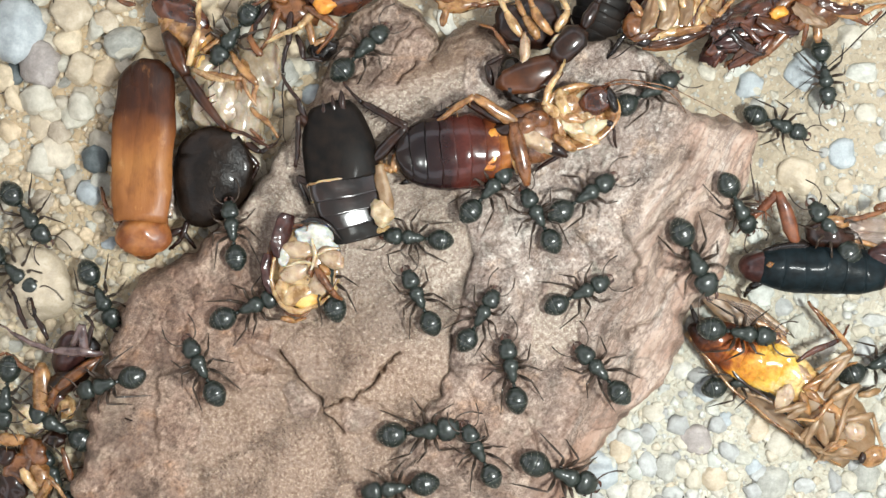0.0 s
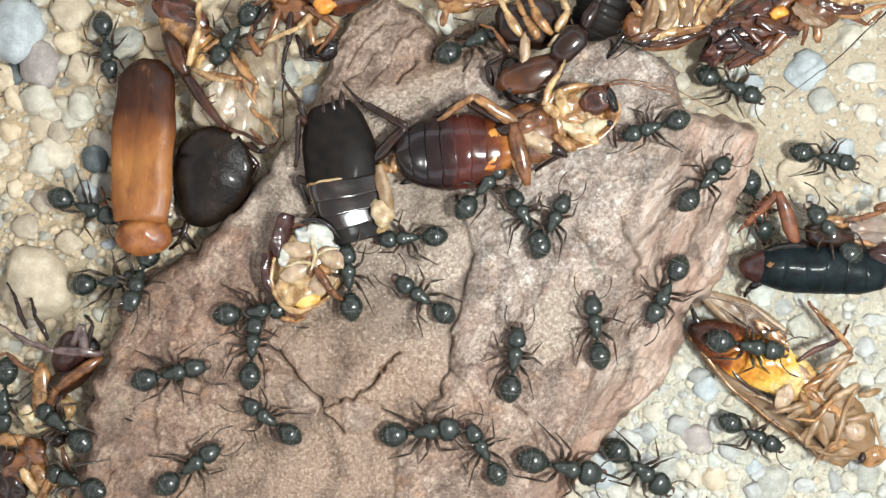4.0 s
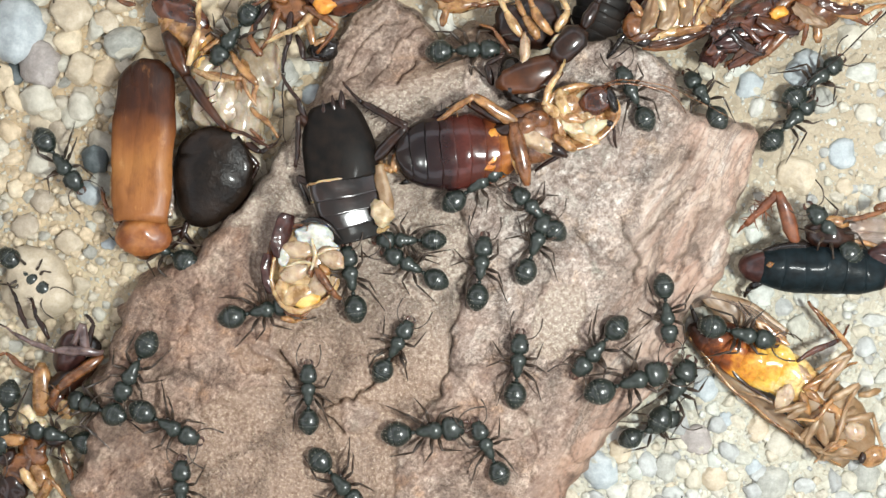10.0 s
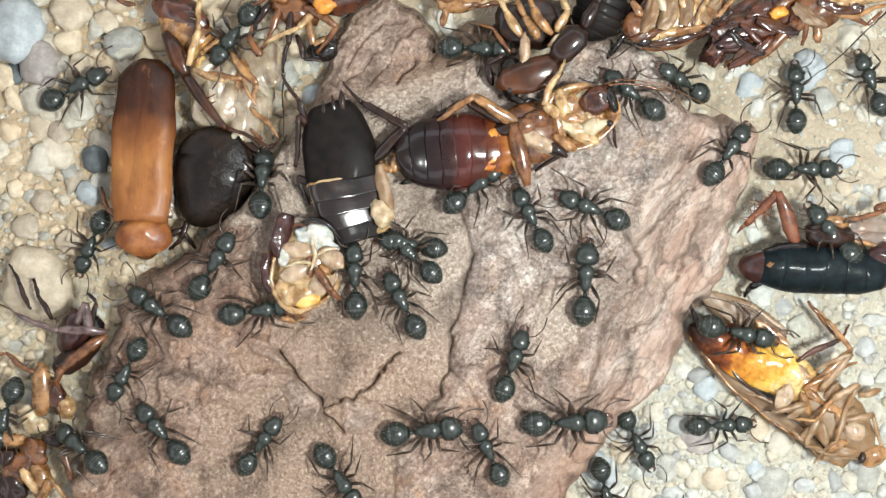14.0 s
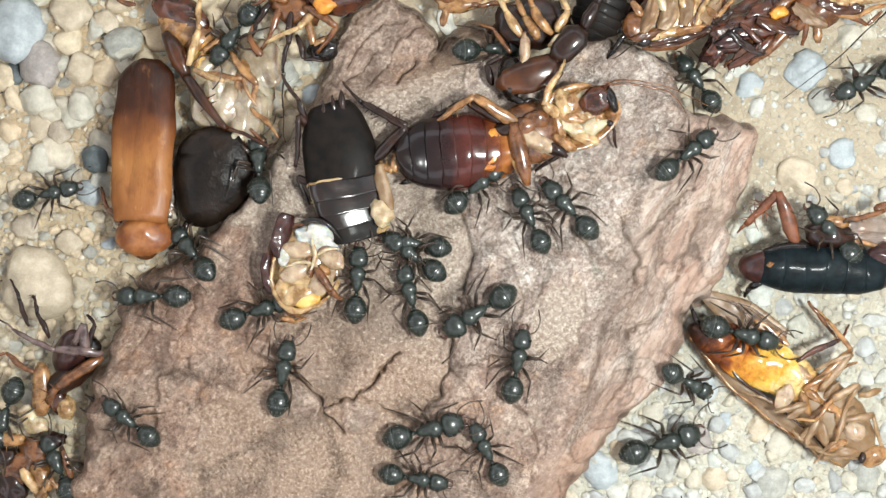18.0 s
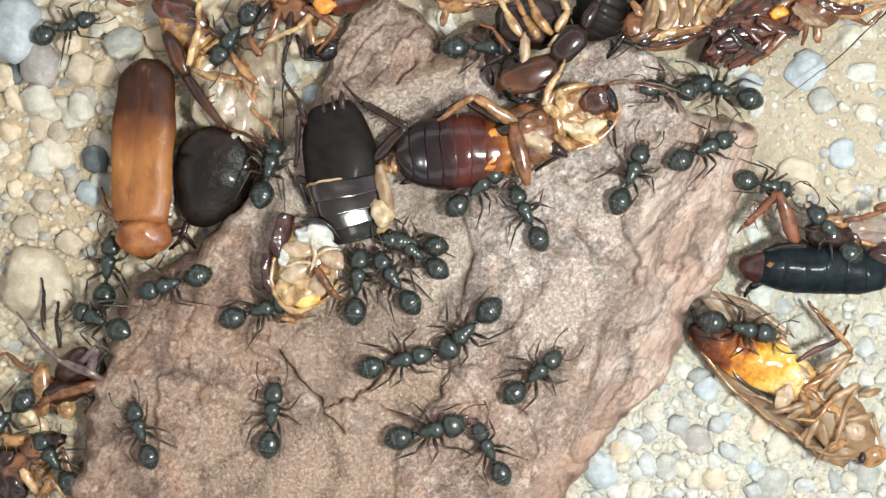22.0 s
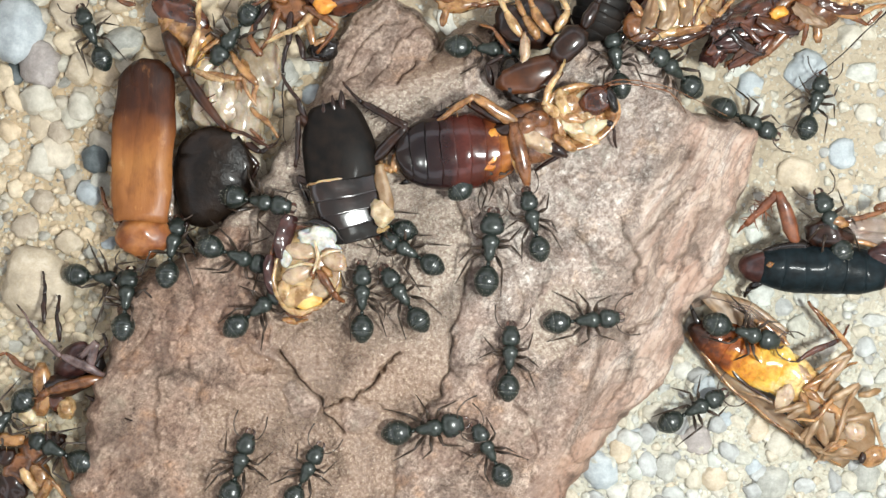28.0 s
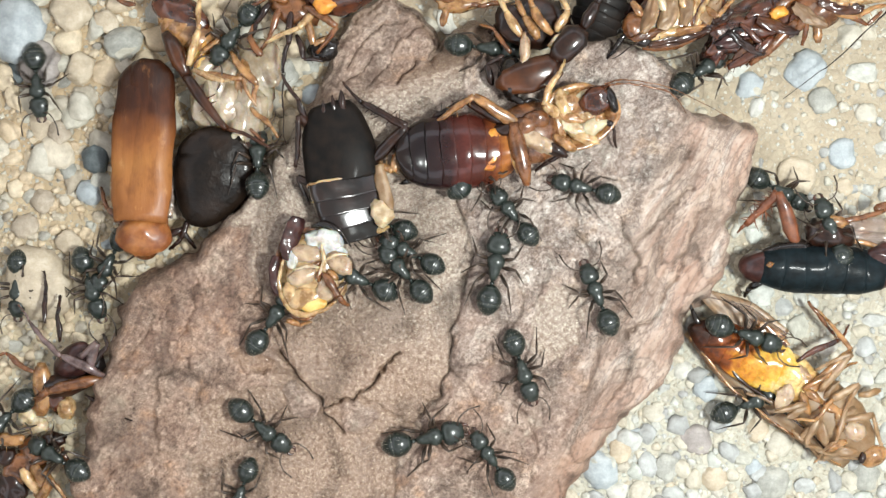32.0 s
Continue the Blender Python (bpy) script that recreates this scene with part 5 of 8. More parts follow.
def pale_upturned():
    t = thing("dead_cockroach", 30.2, 30.2, 1.0, "dead cockroach on its back with pale striped legs", "cockroach")
    part("shell", shield((29.4, 29.8, 5.2), 6.6, 4.2, 2.6, 12, 0.4, (0, 0), None, True), PLUM, t)
    part("orange_rim", body((25.0, 25.2, 6.4), (32.0, 26.6, 6.6), [(0, .3, .3, 0), (.2, .8, .6, 0), (.6, 1.0, .7, 0), (.9, .5, .4, 0), (1, .15, .15, 0)], 14), RUST, t, "glossy rusty shell edge")
    part("belly", body((24.5, 28.1, 6.4), (35.9, 30.6, 6.4), [(0, 1.5, .8, 0), (.15, 3.2, 1.4, 0), (.6, 3.4, 1.5, 0), (.9, 2.6, 1.2, 0), (1, 1.2, .6, 0)], 24), OXBLOOD, t)
    head = part("head", egg((24.1, 27.8, 6.8), 1.6, 1.9, 1.3, 10), RUST, t)
    part("eye", egg((25.1, 25.9, 7.2), 1.0, .7, .7, 15), PITCH, head, "black compound eye")
    for k, (x, y, tn) in enumerate(((25.7, 28.2, 75), (27.3, 28.6, 80), (29.0, 28.8, 70), (30.5, 28.9, 78), (32.1, 29.3, 65), (33.6, 29.6, 60), (26.4, 30.0, 85), (28.2, 30.5, 80), (31.4, 30.7, 70), (25.7, 26.7, 20), (27.9, 26.9, 15), (30.0, 27.2, 12))):
        part("coxa", egg((x, y, 7.6), 2.4, .62, .6, tn, None, k, .35), (CREAM, OXBLOOD, HONEY, RUST, HONEY, AMBER)[k % 6], t, "pale cream leg joint")
    for k, (pts, r, m) in enumerate((([(27.8, 29.2, 8.0), (26.6, 31.9, 8.6)], .6, CREAM), ([(30.2, 29.5, 8.0), (29.4, 32.2, 8.6)], .6, HONEY), ([(32.7, 30.2, 8.0), (34.1, 28.7, 8.8), (36.2, 30.9, 8.0)], .55, AMBER), ([(23.1, 27.0, 6.4), (21.4, 24.6, 6.2), (20.5, 23.7, 5.0)], .4, PITCH), ([(25.0, 28.9, 7.8), (23.5, 30.9, 8.2)], .55, AMBER))):
        limb(t, pts, r, m, seed=40 + k, spines=3)
    for k, (p, q, w, m) in enumerate((((24.8, 26.6, 8.2), (26.2, 31.0, 8.6), .9, AMBERWING), ((27.0, 27.0, 8.3), (28.6, 31.6, 8.4), 1.0, GLASSY), ((29.6, 27.6, 8.4), (30.4, 31.8, 8.4), .8, AMBERWING), ((32.2, 28.0, 8.2), (34.4, 31.4, 8.0), 1.0, GLASSY), ((25.6, 25.4, 7.4), (33.6, 27.4, 7.4), .6, CHESTNUT), ((33.4, 28.2, 7.8), (36.4, 29.6, 7.4), .8, UMBER))):
        part("skin_flap", blade(p, q, w, .07, .25, .2, .5, .22, 20 + k, .5 - .2 * k), m, t, "torn glossy flap of skin")
    thread(t, [(25.0, 26.4, 7.6), (23.0, 24.7, 7.4), (21.3, 23.8, 7.0)], 0.14, UMBER)


def red_tangle():
    t = thing("dead_cockroach", 45.2, 30.2, 1.0, "torn reddish-brown cockroach with spread legs", "cockroach")
    part("abdomen", egg((39.8, 28.4, 4.4), 6.4, 3.1, 1.9, 21, None, 17, .5, 34, 20), OXBLOOD, t)
    part("dark_tip", egg((34.6, 25.1, 4.0), 2.0, 1.3, 1.1, 30, None, 4, .45, 24, 14), PLUM, t)
    part("orange_patch", egg((42.0, 29.6, 6.4), 1.2, .8, .5, 10, None, 3, .4), ORANGE, t, "orange membrane")
    part("thorax", egg((47.6, 30.8, 5.2), 4.2, 2.6, 1.8, 15, None, 6, .2), RUST, t)
    for k, (x, y, tn, m) in enumerate(((44.4, 28.5, 60, OXBLOOD), (38.8, 27.4, 30, OXBLOOD), (36.6, 26.1, 20, PLUM), (43.0, 31.0, 40, RUST), (39.8, 29.9, 35, OXBLOOD))):
        part("plate", egg((x, y, 6.2), 2.3, .8, .3, tn, None, k, .45), m, t)
    for k, (pts, r, m) in enumerate((
            ([(38.9, 26.4, 5.8), (37.0, 23.9, 4.6), (36.0, 23.5, 3.4)], .6, RUST), ([(44.5, 28.5, 6.6), (40.1, 24.3, 5.0)], .85, RUST), ([(41.3, 26.6, 6.4), (36.3, 23.2, 4.4)], .75, OXBLOOD), ([(42.9, 27.2, 6.2), (39.0, 23.6, 4.6)], .65, RUST), ([(43.0, 28.1, 6.2), (40.6, 25.0, 5.0), (40.0, 24.2, 4.0)], .5, RUST),
            ([(44.5, 27.1, 6.0), (45.5, 28.9, 6.8), (45.6, 25.8, 5.0)], .6, RUST), ([(46.5, 29.1, 6.4), (47.3, 26.0, 5.8)], .65, AMBER),
            ([(47.9, 30.2, 6.4), (52.2, 29.2, 6.2), (56.2, 31.0, 5.0)], .6, AMBER), ([(46.5, 31.3, 6.4), (50.5, 30.7, 7.2), (55.2, 32.4, 6.0)], .8, HONEY),
            ([(35.5, 25.5, 5.0), (34.4, 23.3, 4.0), (33.8, 24.7, 3.0)], .5, OXBLOOD), ([(49.5, 30.6, 6.0), (53.7, 28.3, 5.0), (55.5, 30.1, 5.0)], .4, RUST), ([(37.3, 28.1, 6.4), (39.7, 25.9, 6.8), (38.7, 23.7, 4.0)], .45, OXBLOOD))):
        limb(t, pts, r, m, seed=50 + k, spines=9)
    for k, (p, q, w, m) in enumerate((((36.0, 27.0, 6.8), (40.4, 24.6, 5.6), .8, UMBER), ((39.0, 28.6, 7.2), (44.6, 27.0, 6.8), .9, CHESTNUT), ((43.6, 30.4, 7.2), (48.0, 28.0, 6.8), .9, AMBERWING), ((46.6, 31.0, 7.4), (52.6, 30.0, 7.0), 1.0, CHESTNUT), ((34.2, 25.4, 5.4), (38.0, 27.6, 6.2), .9, PITCH), ((50.0, 31.4, 7.2), (56.0, 31.6, 6.4), .8, AMBERWING))):
        part("skin_flap", blade(p, q, w, .07, .3, .2, .5, .3, 40 + k, .6 - .2 * k), m, t, "torn glossy flap of skin")
    thread(t, [(57.7, 31.9, 5.0), (53.6, 27.4, 4.4), (48.1, 22.6, 3.6), (43.7, 19.3, 2.6)], 0.13, UMBER, label="long thin brown antenna")


def side_nymph():
    t = thing("dead_cockroach", 48.3, -2.9, 0.6, "black cockroach nymph lying on its side on the sand", "cockroach")
    a, b = Vector((37.9, -2.1, 3.4)), Vector((58.2, -3.0, 3.6))
    w = spread((0, .3), (.012, .9), (.04, 1.5), (.1, 2.1), (.25, 2.9), (.5, 3.25), (.75, 2.9), (.92, 1.9), (1, 1.0))
    for i in range(8):
        q0, q1 = i / 8, (i + 1) / 8
        rows = [(max(0, q0 + (q1 - q0) * f), w(max(0, q0 + (q1 - q0) * f)) * g, min(w(max(0, q0 + (q1 - q0) * f)), 2.7) * g, .25 * math.sin(math.pi * q0)) for f, g in ((0, .97), (.06, .992), (.3, 1.0), (.7, 1.0), (.95, 1.002), (1.03, 1.001), (1.06, .98))]
        part("abdomen_segment", body(a, b, rows, 30, -.5), PLUM if i in (0, 7) else INKY, t, "blunt plum-brown tip" if i == 0 else "blue-black abdomen ring")
    for x, y, r, tone in ((49.0, -1.9, .36, RUST), (50.7, -2.2, .5, AMBER), (41.1, -2.1, .5, AMBER)):
        part("spot", egg((x, y, 6.0), r, r * .6, .25, 25, None, 2, .3), tone, t, "small orange wax spot")
    part("red_end", egg((55.7, -1.0, 4.6), 2.4, 1.6, 1.4, 25, None, 2, .25), PLUM, t)
    part("dark_thorax", egg((49.2, 1.9, 4.2), 3.2, 2.2, 1.9, -10, None, 3, .2), UMBER, t)
    part("upper_fringe", body((40.7, -0.3, 4.2), (47.1, 0.1, 4.4), [(0, .3, .3, 0), (.3, 1.0, .9, 0), (.8, 1.2, 1.0, 0), (1, .4, .4, 0)], 14), PITCH, t)
    limb(t, [(45.0, 0.4, 4.6), (42.3, 7.3, 5.6), (38.6, 3.0, 3.4), (37.8, 2.1, 2.6)], 1.0, BRICK, seed=60, spines=34)
    limb(t, [(41.1, -4.1, 3.4), (39.4, -5.2, 2.6), (39.1, -6.2, 1.2)], .6, PITCH, seed=61, spines=6)
    limb(t, [(49.0, 3.3, 5.2), (50.5, 3.5, 5.6), (56.3, 4.9, 4.8)], .6, RUST, seed=62, spines=10)
    limb(t, [(48.2, 3.8, 5.6), (51.1, 3.1, 5.8)], .8, AMBER, seed=63)
    limb(t, [(54.7, 5.0, 4.4), (56.8, 5.5, 4.4)], .7, RUST, seed=66)
    part("wing", blade((50.5, 2.8, 5.0), (58.5, 3.1, 4.6), 1.0, .1, .25, 0, .5, .2, 3), MEMBRANE, t, "clear narrow wing with amber veins")
    part("wing", blade((50.6, 1.6, 4.6), (58.7, 0.9, 4.2), 1.0, .1, .25, 0, .5, .2, 4), MEMBRANE, t, "clear narrow wing with amber veins")
    limb(t, [(51.7, 1.1, 4.6), (55.7, 0.1, 4.6), (58.0, 1.2, 4.0)], .35, AMBER, seed=64)
    limb(t, [(46.9, -6.8, 2.8), (49.5, -10.1, 2.4), (51.0, -11.6, 1.4)], .3, RUST, seed=65, spines=6)


def yellow_carcass():
    t = thing("dead_cockroach", 45.3, -16.9, 0.6, "pale amber cockroach on its back with a burst yellow belly", "cockroach")
    a, b = Vector((31.8, -10.0, 2.6)), Vector((47.5, -18.0, 3.0))
    tones = [BURST] * 7
    w = spread((0, .5), (.03, 1.3), (.1, 2.2), (.25, 2.9), (.5, 3.25), (.8, 3.0), (1, 2.1))
    for i, tone in enumerate(tones):
        q0, q1 = i / 7, (i + 1) / 7
        rows = [(q0 + (q1 - q0) * f, w(q0 + (q1 - q0) * f) * g, 1.35 * g, 0) for f, g in ((-.02, .9), (.1, .97), (.5, 1.0), (.9, 1.008), (1.04, 1.0), (1.06, .96))]
        part("abdomen_segment", body(a, b, rows, 26), tone, t, "orange-yellow belly" if i > 2 else "dark brown belly tip")
    for k, (x, y, rx, ry, tn, m) in enumerate(((40.2, -14.0, 1.0, 2.6, 24, ORANGE), (43.8, -14.3, 1.2, 2.6, 28, YOLK), (41.9, -10.7, 2.4, .8, -30, AMBER), (45.8, -16.3, 1.0, 2.0, 30, GLASSY))):
        part("fat_body", egg((x, y, 3.9), rx, ry, .28, tn, None, k, .4), BURST if m in (ORANGE, YOLK) else m, t)
    part("wing", blade((43.9, -11.2, 3.2), (33.2, -5.8, 2.2), 1.9, .05, .08, 0, .7, .15, 1, 0, .5), AMBERWING, t, "pleated clear hind wing")
    for k in range(9):
        root, mid_, tip = Vector((44.3, -10.9, 4.1)), Vector((39.4, -7.7, 3.7)), Vector((33.6, -6.0, 3.0))
        thread(t, [root + Vector((-.57, -.14, 0)) * k, mid_ + Vector((-.14, -.29, 0)) * k, tip + Vector((.86, -.1, 0)) * k], .07, MAUVE, "wing_vein")
    part("wing_cover", blade((52.2, -27.8, 2.0), (31.5, -10.9, 1.6), 1.3, .06, .15, -1.0, .6, .1, 5, .25, .3), AMBERWING, t, "amber translucent wing cover under the body")
    thread(t, [(31.7, -11.4, 2.6), (36.7, -17.3, 2.8), (44.0, -23.3, 2.8), (51.3, -27.7, 2.6)], .2, AMBER, "wing_edge", "amber wing edge", .8)
    thread(t, [(33.0, -11.5, 3.0), (38.0, -16.4, 3.4), (44.5, -21.3, 3.4), (49.7, -26.0, 3.0)], .2, UMBER, "wing_fold", "dark fold of the wing", .8)
    part("thorax", body((46.2, -16.8, 2.8), (54.6, -26.1, 2.6), [(0, 1.8, 1.0, 0), (.2, 3.2, 1.5, 0), (.6, 3.6, 1.5, 0), (.9, 2.4, 1.1, 0), (1, 1.2, .7, 0)], 24), GLASSY, t)
    for k, (x, y, rx, ry, tn, m) in enumerate(((43.6, -18.8, 1.2, 1.6, -20, BEIGE), (45.3, -20.6, 1.7, .6, 35, GLASSY), (47.6, -21.9, .8, 1.7, -20, GLASSY), (50.6, -21.6, .7, 1.7, 15, AMBER), (52.4, -23.2, 1.4, 1.2, 0, BEIGE), (47.2, -18.6, 1.7, .6, -40, AMBER), (49.3, -20.2, 1.6, .6, -30, AMBER), (51.3, -21.1, 1.6, .6, 30, GLASSY), (48.4, -23.5, .7, 1.7, 10, GLASSY), (46.5, -23.2, 1.5, .5, 40, GLASSY), (50.1, -25.0, 1.5, .6, 20, AMBER), (49.3, -17.9, 1.3, .5, 50, GLASSY), (51.5, -25.8, 1.6, .7, -15, GLASSY), (46.1, -19.5, .6, 1.5, 20, AMBER))):
        part("coxa", egg((x, y, 4.2), rx, ry, .55, tn, None, k, .35), m, t, "milky translucent leg joint")
    head = part("head", egg((55.2, -26.6, 2.8), 1.9, 1.6, 1.3, 20), AMBER, t, "orange-brown head")
    part("eye", egg((53.7, -26.8, 3.6), .5, .8, .5), UMBER, head)
    for k, (pts, r, m) in enumerate((
            ([(47.1, -16.8, 4.4), (51.7, -12.7, 4.8), (49.1, -9.2, 3.2), (47.1, -6.9, 2.0)], .55, AMBER), ([(47.9, -17.9, 4.6), (51.7, -13.1, 5.2), (47.2, -15.4, 4.0)], .55, GLASSY),
            ([(49.0, -19.4, 4.8), (52.6, -17.1, 5.2), (50.7, -21.5, 4.4)], .5, GLASSY), ([(46.3, -19.6, 4.8), (42.4, -20.6, 4.6)], .45, GLASSY),
            ([(50.6, -21.8, 4.8), (54.7, -21.1, 4.4), (56.2, -25.3, 3.0)], .5, GLASSY), ([(47.7, -21.4, 4.8), (46.0, -25.0, 4.6), (49.6, -26.0, 3.4)], .45, GLASSY),
            ([(45.0, -14.3, 4.2), (50.5, -11.5, 3.8), (52.2, -9.8, 2.0)], .4, OXBLOOD), ([(51.6, -25.1, 4.0), (48.6, -26.9, 3.2), (47.1, -25.5, 2.0)], .5, GLASSY),
            ([(53.3, -18.8, 3.0), (56.4, -18.1, 2.6)], .5, GLASSY), ([(44.4, -23.0, 4.0), (47.9, -25.8, 4.2), (53.3, -27.1, 3.0)], .35, GLASSY), ([(49.8, -18.5, 5.0), (47.2, -21.7, 5.2), (44.4, -21.5, 4.0)], .3, AMBER),
            ([(51.2, -20.0, 5.0), (49.8, -24.3, 5.0), (47.5, -27.5, 3.0)], .35, GLASSY), ([(45.6, -17.8, 4.8), (49.1, -15.7, 5.0), (52.6, -14.3, 4.0)], .35, AMBER), ([(43.0, -20.1, 3.6), (40.2, -18.7, 3.2), (38.3, -18.1, 2.4)], .3, GLASSY))):
        limb(t, pts, r, m, seed=70 + k, spines=7)
    limb(t, [(33.0, -10.1, 3.2), (32.0, -7.8, 3.0), (30.6, -6.2, 2.2)], .35, PITCH, "cercus", seed=80)


def corner_heap():
    t = thing("dead_cockroach", -51.8, -19.1, 0.6, "dismembered brown cockroach with scattered legs", "cockroach")
    for k, (x, y, rx, ry, tn, m) in enumerate(((-52.0, -22.5, 1.6, 1.1, 10, CREAM), (-48.4, -20.3, 1.2, 1.4, 0, HONEY), (-53.1, -21.3, 1.2, 1.5, 30, CREAM), (-54.2, -28.2, 2.8, 2.0, 50, RUST), (-51.7, -29.6, 1.8, 2.4, 10, AMBER), (-55.3, -30.3, 2.2, 2.2, 0, UMBER), (-50.1, -18.7, 1.6, 2.2, 15, OXBLOOD), (-49.9, -24.2, 1.6, 1.0, 0, UMBER), (-56.0, -26.7, 2.0, 1.6, 0, UMBER), (-52.4, -26.0, 1.6, 2.0, 30, RUST))):
        part("flesh_lump", egg((x, y, 3.2), rx, ry, 1.0, tn, None, k, .35), m, t)
    part("thigh", body((-51.1, -14.3, 4.2), (-51.4, -21.2, 3.6), [(0, .5, .5, 0), (.2, 1.2, .9, 0), (.8, 1.2, .9, 0), (1, .7, .6, 0)], 14), AMBER, t, "thick amber thigh")
    for k, (pts, r, m) in enumerate((
                        ([(-53.4, -24.3, 4.4), (-57.2, -23.7, 4.0)], .9, AMBER),
            ([(-52.0, -15.7, 4.4), (-55.6, -13.2, 4.4), (-57.9, -14.3, 4.0)], .4, RUST), ([(-53.4, -27.9, 4.6), (-51.9, -30.9, 4.2), (-51.7, -33.3, 3.0)], .7, HONEY),
            ([(-45.8, -18.7, 3.6), (-43.4, -20.3, 3.2), (-38.9, -21.6, 6.4)], .25, UMBER), ([(-48.7, -25.2, 3.6), (-47.3, -30.3, 3.2)], .5, RUST), ([(-52.5, -33.1, 4.0), (-49.8, -29.3, 4.6), (-47.8, -32.3, 4.0)], .5, AMBER))):
        limb(t, pts, r, m, seed=90 + k, spines=7)


def tugged_piece():
    """The part of the torn cockroach that the ants drag round."""
    t = thing("dead_cockroach", -49.2, -13.9, 0.6, "purple-brown cockroach thorax with legs, tugged by ants", "cockroach")
    part("dark_plate", shield((-47.6, -13.4, 4.0), 2.1, 3.0, 1.6, -20, .3, (12, 8)), PLUM, t, "shiny purple-brown plate")
    part("dark_plate", egg((-45.8, -12.2, 3.4), 2.2, 1.3, 1.3, -20, None, 1, .2), PITCH, t)
    part("shell_piece", shield((-47.2, -16.2, 3.6), 3.8, 1.7, 1.2, 35, .25, (0, 15)), UMBER, t)
    for k, (pts, r, m) in enumerate((
            ([(-43.1, -13.2, 5.0), (-48.8, -12.8, 6.4), (-54.6, -10.6, 5.2), (-57.2, -9.3, 4.0)], .6, MAUVE), ([(-43.3, -13.6, 4.6), (-49.0, -17.8, 5.2), (-50.7, -20.1, 4.0)], .8, RUST),
            ([(-52.7, -10.1, 4.6), (-54.4, -6.8, 4.0), (-56.1, -4.3, 3.0)], .35, UMBER), ([(-50.1, -11.4, 4.8), (-51.7, -8.5, 5.2), (-52.7, -6.4, 4.0)], .4, UMBER),
            ([(-45.6, -13.4, 5.0), (-45.3, -9.5, 6.2), (-47.7, -14.3, 4.8)], .75, MAUVE), ([(-45.3, -13.1, 5.2), (-44.1, -9.5, 5.6), (-45.4, -8.5, 5.0)], .4, UMBER))):
        limb(t, pts, r, m, seed=190 + k, spines=9)
    return t


def amber_heap():
    t = thing("dead_cockroach", -29.7, 24.4, 0.6, "amber cockroach with its pale insides spilt over gravel", "cockroach")
    part("abdomen", body((-35.9, 31.0, 4.0), (-29.5, 24.9, 3.8), plates(.02, .98, 6, lambda q: 2.6 * oval(.5, .3, .3)(q), lambda q: 1.7 * oval(.5, .3, .3)(q), .08)), AMBER, t)
    part("dark_plate", shield((-33.2, 30.0, 4.8), 4.0, 2.2, 1.2, -30, .25), OXBLOOD, t, "dark red-brown plate")
    for k, (x, y, rx, ry, tn, m) in enumerate(((-33.5, 28.0, 1.8, 2.4, 20, ORANGE), (-32.2, 26.2, 1.6, 2.0, 25, YOLK), (-30.4, 26.6, 1.1, 1.1, 0, ORANGE), (-31.3, 24.2, 1.4, 1.8, 30, YOLK), (-30.4, 23.0, 2.2, 1.4, -30, WAX), (-28.8, 21.0, 2.0, 2.4, 20, CREAM), (-27.7, 18.5, 2.2, 2.2, 0, CREAM), (-25.9, 16.5, 2.0, 2.2, 0, WAX), (-24.8, 19.2, 1.7, 2.2, 10, CREAM), (-27.3, 22.4, 2.0, 1.3, -20, CREAM), (-24.8, 15.4, 1.6, 1.4, 30, WAX), (-25.5, 21.7, 1.4, 1.6, 0, AMBER), (-23.7, 17.0, 1.4, 1.9, 0, OLIVE), (-29.5, 19.2, 1.4, 1.9, 15, CREAM), (-26.6, 14.6, 1.6, 1.0, 0, CREAM))):
        part("tissue_lump", egg((x, y, 3.9), rx * .85, ry * 1.6, 1.1, tn - 12, None, k, .4), GUT if m in (WAX, CREAM, OLIVE) else m, t)
    part("gut_mass", egg((-26.9, 19.5, 3.1), 4.6, 5.6, 1.1, 20, None, 31, .4, 30, 18), GUT, t, "glossy whitish insides")
    part("gut_mass", egg((-24.1, 23.3, 2.8), 3.0, 3.6, 1.2, 0, None, 33, .45, 26, 16), GUT, t, "glossy whitish insides")
    for k, (pts, r, m) in enumerate((
            ([(-35.1, 27.2, 5.4), (-32.4, 21.8, 5.6), (-27.5, 15.2, 5.0), (-21.7, 12.8, 5.4)], 1.15, CHESTNUT), ([(-31.7, 22.6, 5.2), (-27.7, 21.4, 5.8), (-26.0, 21.8, 5.4)], .5, HONEY),
            ([(-31.9, 23.0, 6.0), (-30.7, 27.7, 6.6), (-30.7, 32.4, 6.0)], .6, HONEY), ([(-31.0, 22.2, 5.4), (-25.2, 21.4, 5.8), (-23.1, 17.3, 4.6)], .45, AMBER),
            ([(-26.7, 25.0, 5.4), (-23.4, 20.7, 5.8), (-24.1, 16.6, 4.0)], .5, AMBER), ([(-39.0, 30.9, 4.6), (-41.6, 31.7, 4.2)], .4, RUST), ([(-27.5, 27.3, 5.0), (-30.3, 25.0, 5.4), (-31.5, 21.6, 4.6)], .35, AMBER),
            ([(-22.8, 24.3, 5.4), (-24.5, 27.1, 5.8), (-22.4, 30.1, 5.2)], .5, RUST), ([(-24.6, 18.0, 4.8), (-21.7, 15.4, 5.2), (-20.7, 14.0, 5.0)], .4, AMBER))):
        limb(t, pts, r, m, seed=110 + k, spines=4)
    t = thing("dead_cockroach", -19.4, 29.4, 1.0, "dark amber cockroach legs and belly in a heap", "cockroach")
    part("abdomen", egg((-13.1, 31.9, 5.6), 4.6, 2.4, 2.0, 10, None, 4, .2), OXBLOOD, t)
